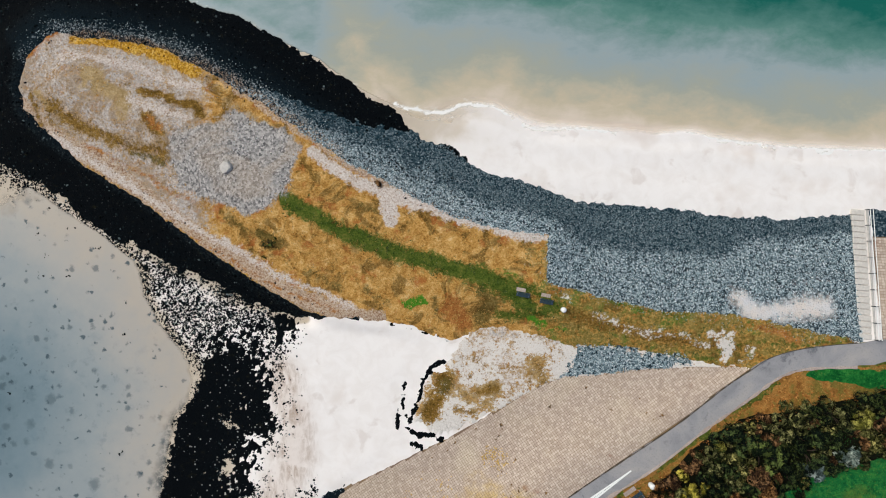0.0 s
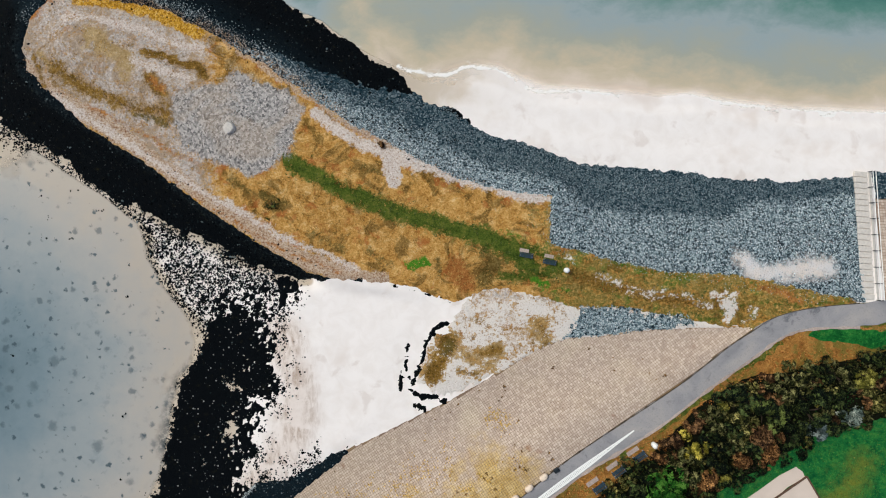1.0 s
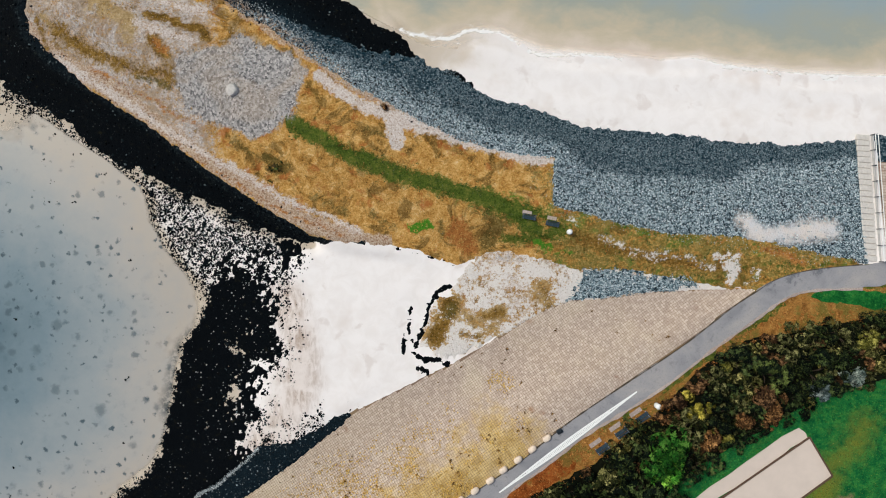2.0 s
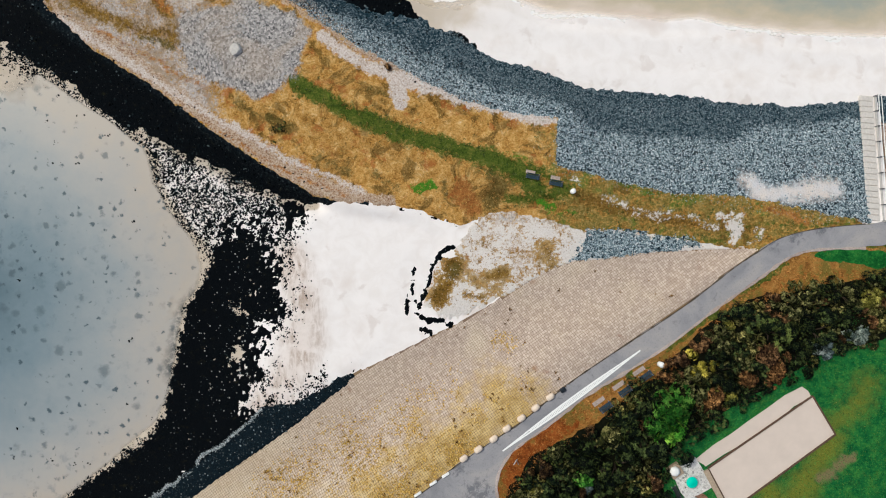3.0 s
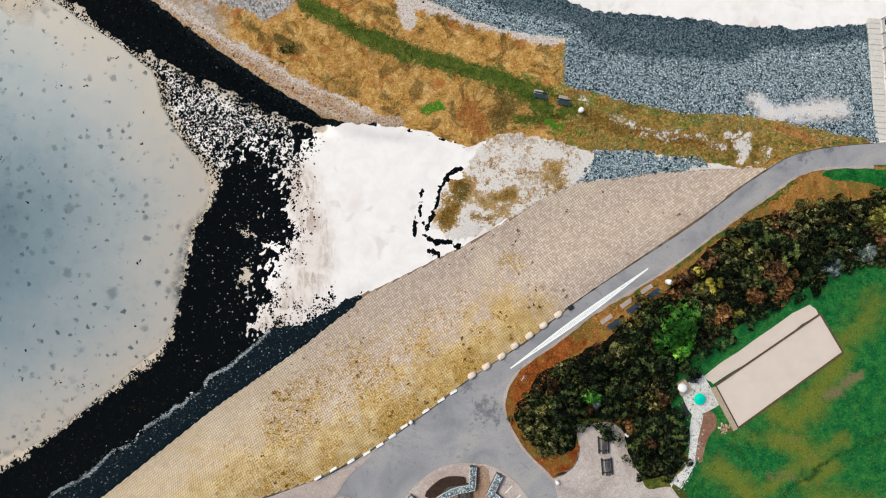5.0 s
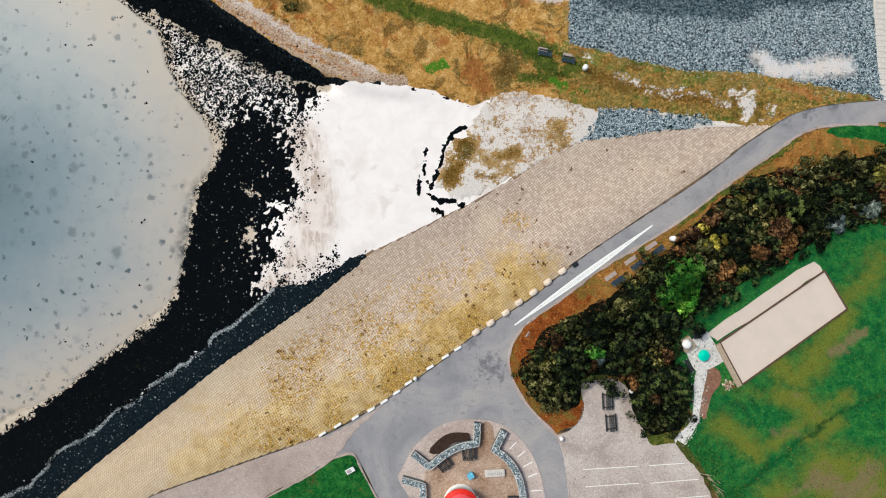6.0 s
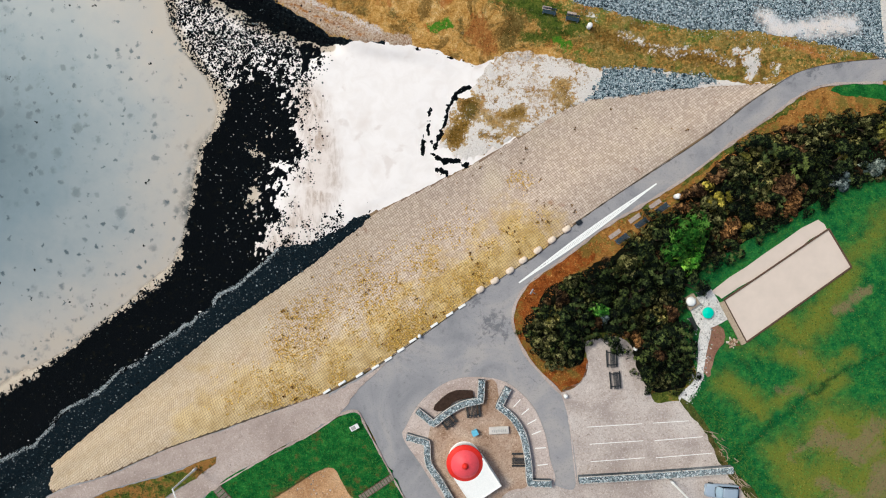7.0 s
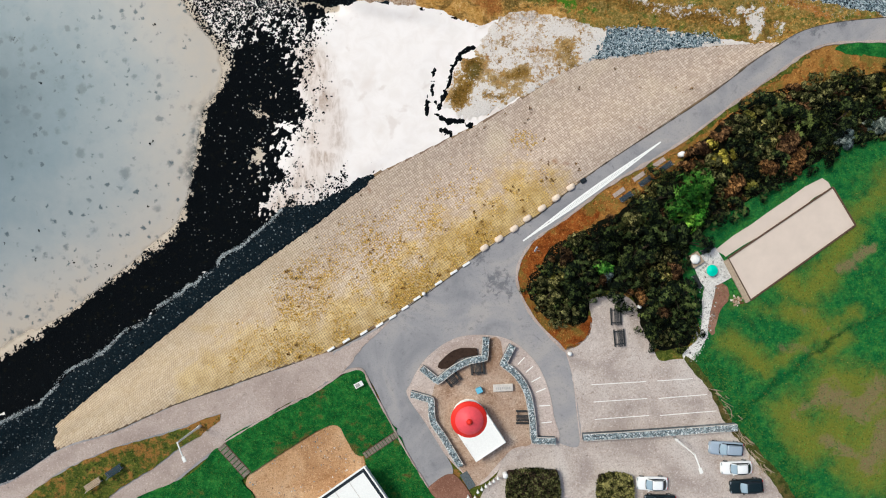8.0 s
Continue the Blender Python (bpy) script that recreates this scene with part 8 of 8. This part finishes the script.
car_at((33.73, -71.28), -3, 4.55, 1.8, 1.5, "car_silver", "silver-blue estate car parked beside the wall", estate=True)
car_at((35.06, -73.83), 3, 4.1, 1.72, 1.45, "car_white", "white hatchback car parked in the car park")
car_at((36.39, -76.29), 5, 4.4, 1.8, 1.5, "car_dark", "dark green estate car parked in the car park", estate=True)
car_at((23.78, -75.94), 0, 4.1, 1.75, 1.48, "car_white", "white hatchback car parked beside a clipped hedge")
car_at((24.82, -78.33), 0, 4.2, 1.75, 1.48, "car_dark", "dark car parked next to a white one")


# ---- house with the white flat roof ----
c0, ca_, cb_ = (Vector(q) for q in ((-14.39, -72.81), (-20.6, -77.18), (-10.92, -77.52)))
d1 = (ca_ - c0).normalized()
d2 = Vector((d1.y, -d1.x))
if d2.dot(cb_ - c0) < 0:
    d2 = -d2
ctr = c0 + d1 * 6 + d2 * 5
house = thing("house", pose(ctr.x, ctr.y, land(ctr.y) + 0.2, 0, 0, math.degrees(math.atan2(d1.y, d1.x))), "single-storey house with a flat white roof and dark gutter", "house")
part("wall", box(-5.3, -4.3, -0.3, 5.3, 4.3, 3.0, bevel=0.02), "render", house)
roof = part("roof", box(-5.75, -4.75, 3.0, 5.75, 4.75, 3.12, bevel=0.02), "white", house, "flat white roof sheet")
for x0, y0, x1, y1 in ((-6.1, -5.1, 6.1, -4.9), (-6.1, 4.9, 6.1, 5.1), (-6.1, -4.9, -5.9, 4.9), (5.9, -4.9, 6.1, 4.9)):
    part("parapet", box(x0, y0, 2.98, x1, y1, 3.2, bevel=0.02), "white", roof)
for x0, y0, x1, y1 in ((-5.88, -4.88, 5.88, -4.5), (-5.88, 4.5, 5.88, 4.88), (-5.88, -4.5, -5.5, 4.5), (5.5, -4.5, 5.88, 4.5)):
    part("gutter", box(x0, y0, 3.06, x1, y1, 3.14), "dark_metal", roof, "dark roof gutter")
for k in range(1, 5):
    part("seam", box(-5.5 + 2.2 * k, -4.5, 3.12, -5.44 + 2.2 * k, 4.5, 3.15), "pale_concrete", roof)


# ---- steps ----
def steps(a, b, width, n, label, material="concrete", lift=0.3):
    home = thing("steps", pose(0, 0, 0), label, "steps", kind="structure")
    va, vb = Vector(a), Vector(b)
    nrm = Vector((-(vb - va).y, (vb - va).x)).normalized() * width / 2
    for k in range(n):
        u, v = va.lerp(vb, k / n), va.lerp(vb, (k + 0.8) / n)
        m_ = (u + v) / 2
        rail("step", tuple(m_ - nrm), tuple(m_ + nrm), 0.0, lift + 0.05 + 0.03 * ((k * 7) % 3), (v - u).length, material, home)
    rail("string", tuple(va + nrm * 1.05), tuple(vb + nrm * 1.05), 0.0, lift + 0.03, 0.16, "brown", home)
    rail("string", tuple(va - nrm * 1.05), tuple(vb - nrm * 1.05), 0.0, lift + 0.03, 0.16, "brown", home)
    return home


steps((-34.14, -71.22), (-30.49, -75.16), 1.1, 9, "worn mossy stone garden steps through the lawn", "old_step")
steps((-10.47, -69.66), (-14.83, -72.55), 0.75, 12, "narrow timber-edged steps between the lawns", "old_step")

beach = thing("beach_steps", pose(0, 0, 0), "pale concrete steps down to the beach", "steps", kind="structure")
s0, s1 = Vector((59.6, 6.0)), Vector((58.1, -12.2))
NS = 22
for k in range(NS):
    u, v = s0.lerp(s1, k / NS), s0.lerp(s1, (k + 0.93) / NS)
    zt = 0.28 + 3.55 * (k + 1) / NS
    m_, dl = (u + v) / 2, v - u
    bm = box(-0.92, -dl.length / 2, zt - 0.6, 0.92, dl.length / 2, zt + 0.03 * math.sin(k * 2.1), bevel=0.07)
    ob = part("step", bm, "pale_concrete", beach)
    ob.matrix_basis = pose(m_.x + 0.03 * math.sin(k * 5.0), m_.y, 0, 0, 0, math.degrees(math.atan2(dl.y, dl.x)) + 90)
handrail = thing("handrail", pose(0, 0, 0), "white twin-bar handrail beside the beach steps", "handrail")
for off, hz in ((1.2, 0.95), (1.62, 0.95)):
    pts = [(s0.lerp(s1, t).x + off, s0.lerp(s1, t).y, 0.15 + 3.62 * t + hz) for t in (0, 0.25, 0.5, 0.75, 1.0)]
    part("bar", add_tube(bmesh.new(), pts, [0.05] * 5, 8), "white", handrail)
for k in range(9):
    t = k / 8
    q = s0.lerp(s1, t)
    for off in (1.2, 1.62):
        part("post", add_tube(bmesh.new(), [(q.x + off, q.y, 3.62 * t - 0.1), (q.x + off, q.y, 0.15 + 3.62 * t + 0.95)], [0.05, 0.05], 6), "dark_metal", handrail)
part("kerb", add_tube(bmesh.new(), [(s0.x + 1.42, s0.y, 0.15), (s1.x + 1.42, s1.y, 3.75)], [0.16, 0.16], 4), "concrete", handrail)

# ---- spit things ----
p = (-30.1, 11.77)
bm = bmesh.new()
bmesh.ops.create_icosphere(bm, subdivisions=2, radius=0.8)
for v in bm.verts:
    v.co *= 1 + 0.3 * noise.noise(v.co * 1.7)
    v.co.x *= 1.15
    v.co.z = min(v.co.z, 0.45) * 1.1
ob = part("white_boulder", bm, "pale_concrete")
ob.matrix_basis = pose(p[0], p[1], 3.15, 8, -6, 30)
tagged(ob, "large pale angular boulder on the gravel pad", "boulder")
for k, (p) in enumerate(((-8.96, 9.61), (-24.4, 1.25))):
    ob = shrub(300 + k, 0.6 + 0.7 * k, 0.5, "leaf_brown" if k == 0 else "leaf_dark", "low dark bush on the dry grass", 500, 0.12)
    ob.matrix_basis = pose(p[0], p[1], float(sample(GZ, np.array([p[0]]), np.array([p[1]]))[0]) + 0.1)
    tagged(ob, group="low bushes on the spit")

# ---- patio things ----
p = (32.09, -47.47)
tb = thing("garden_table", on_land(p, 20, 0.22), "round turquoise garden table on the stained patio", "table")
part("tabletop", add_lathe(bmesh.new(), [(0.7, 0.68), (0.76, 0.69), (0.78, 0.72), (0.75, 0.74), (0.1, 0.75), (0.06, 0.78)], 20), "teal", tb)
part("pedestal", add_lathe(bmesh.new(), [(0.36, 0), (0.34, 0.05), (0.08, 0.1), (0.06, 0.68)], 14), "teal", tb)
p = (30.01, -46.03)
planter = thing("garden_box", on_land(p, 33, 0.15), "square timber box with a white tub on it", "box")
part("case", box(-0.85, -0.85, 0, 0.85, 0.85, 0.6, bevel=0.03), "board", planter)
part("tub", add_lathe(bmesh.new(), [(0.56, 0.6), (0.7, 0.8), (0.68, 1.0), (0.4, 1.12), (0.05, 1.15)], 7), "white", planter).matrix_basis = Matrix.Translation((-0.15, 0.2, 0))
bench(on_land((31.64, -44.65), 32, 0.2), "dark slatted bench at the patio's edge", "wood", "patio benches")
bench(on_land((30.21, -48.94), 118, 0.2), "dark slatted bench at the patio's side", "wood", "patio benches")
p = (-15.57, -62.71)
sign = thing("notice_board", on_land(p, 28, 0.3), "white-topped notice board on the lawn", "notice board")
part("panel", box(-0.6, -0.35, 0.75, 0.6, 0.35, 0.8, bevel=0.01), "white", sign).matrix_basis = pose(0, 0, 0, 10)
part("picture", box(-0.45, -0.25, 0.802, 0.15, 0.25, 0.81), "concrete", sign).matrix_basis = pose(0, 0, 0, 10)
for s in (-0.5, 0.5):
    part("leg", box(s - 0.05, -0.05, 0, s + 0.05, 0.05, 0.75), "wood", sign)
p = (8.65, -44.83)
sg = thing("road_sign", on_land(p, 60, 0.1), "small white sign on a post in the bracken", "sign")
part("post", add_tube(bmesh.new(), [(0, 0, 0), (0, 0, 1.4)], [0.05, 0.05], 8), "steel", sg)
part("plate", box(-0.4, -0.03, 0.9, 0.4, 0.03, 1.5, bevel=0.01), "white", sg).matrix_basis = pose(0, -0.1, 0, -25)
x, y = np.array((35.82, -51.57)), None
r_ = np.random.default_rng(71)
stones("rubble_heap", x[0] + r_.normal(0, 0.45, 60), x[1] + r_.normal(0, 0.4, 60), 0.1, 0.22, 0.9, 1.0, 0.2, "small heap of reddish rubble at the pitch's corner", "rubble", 72)
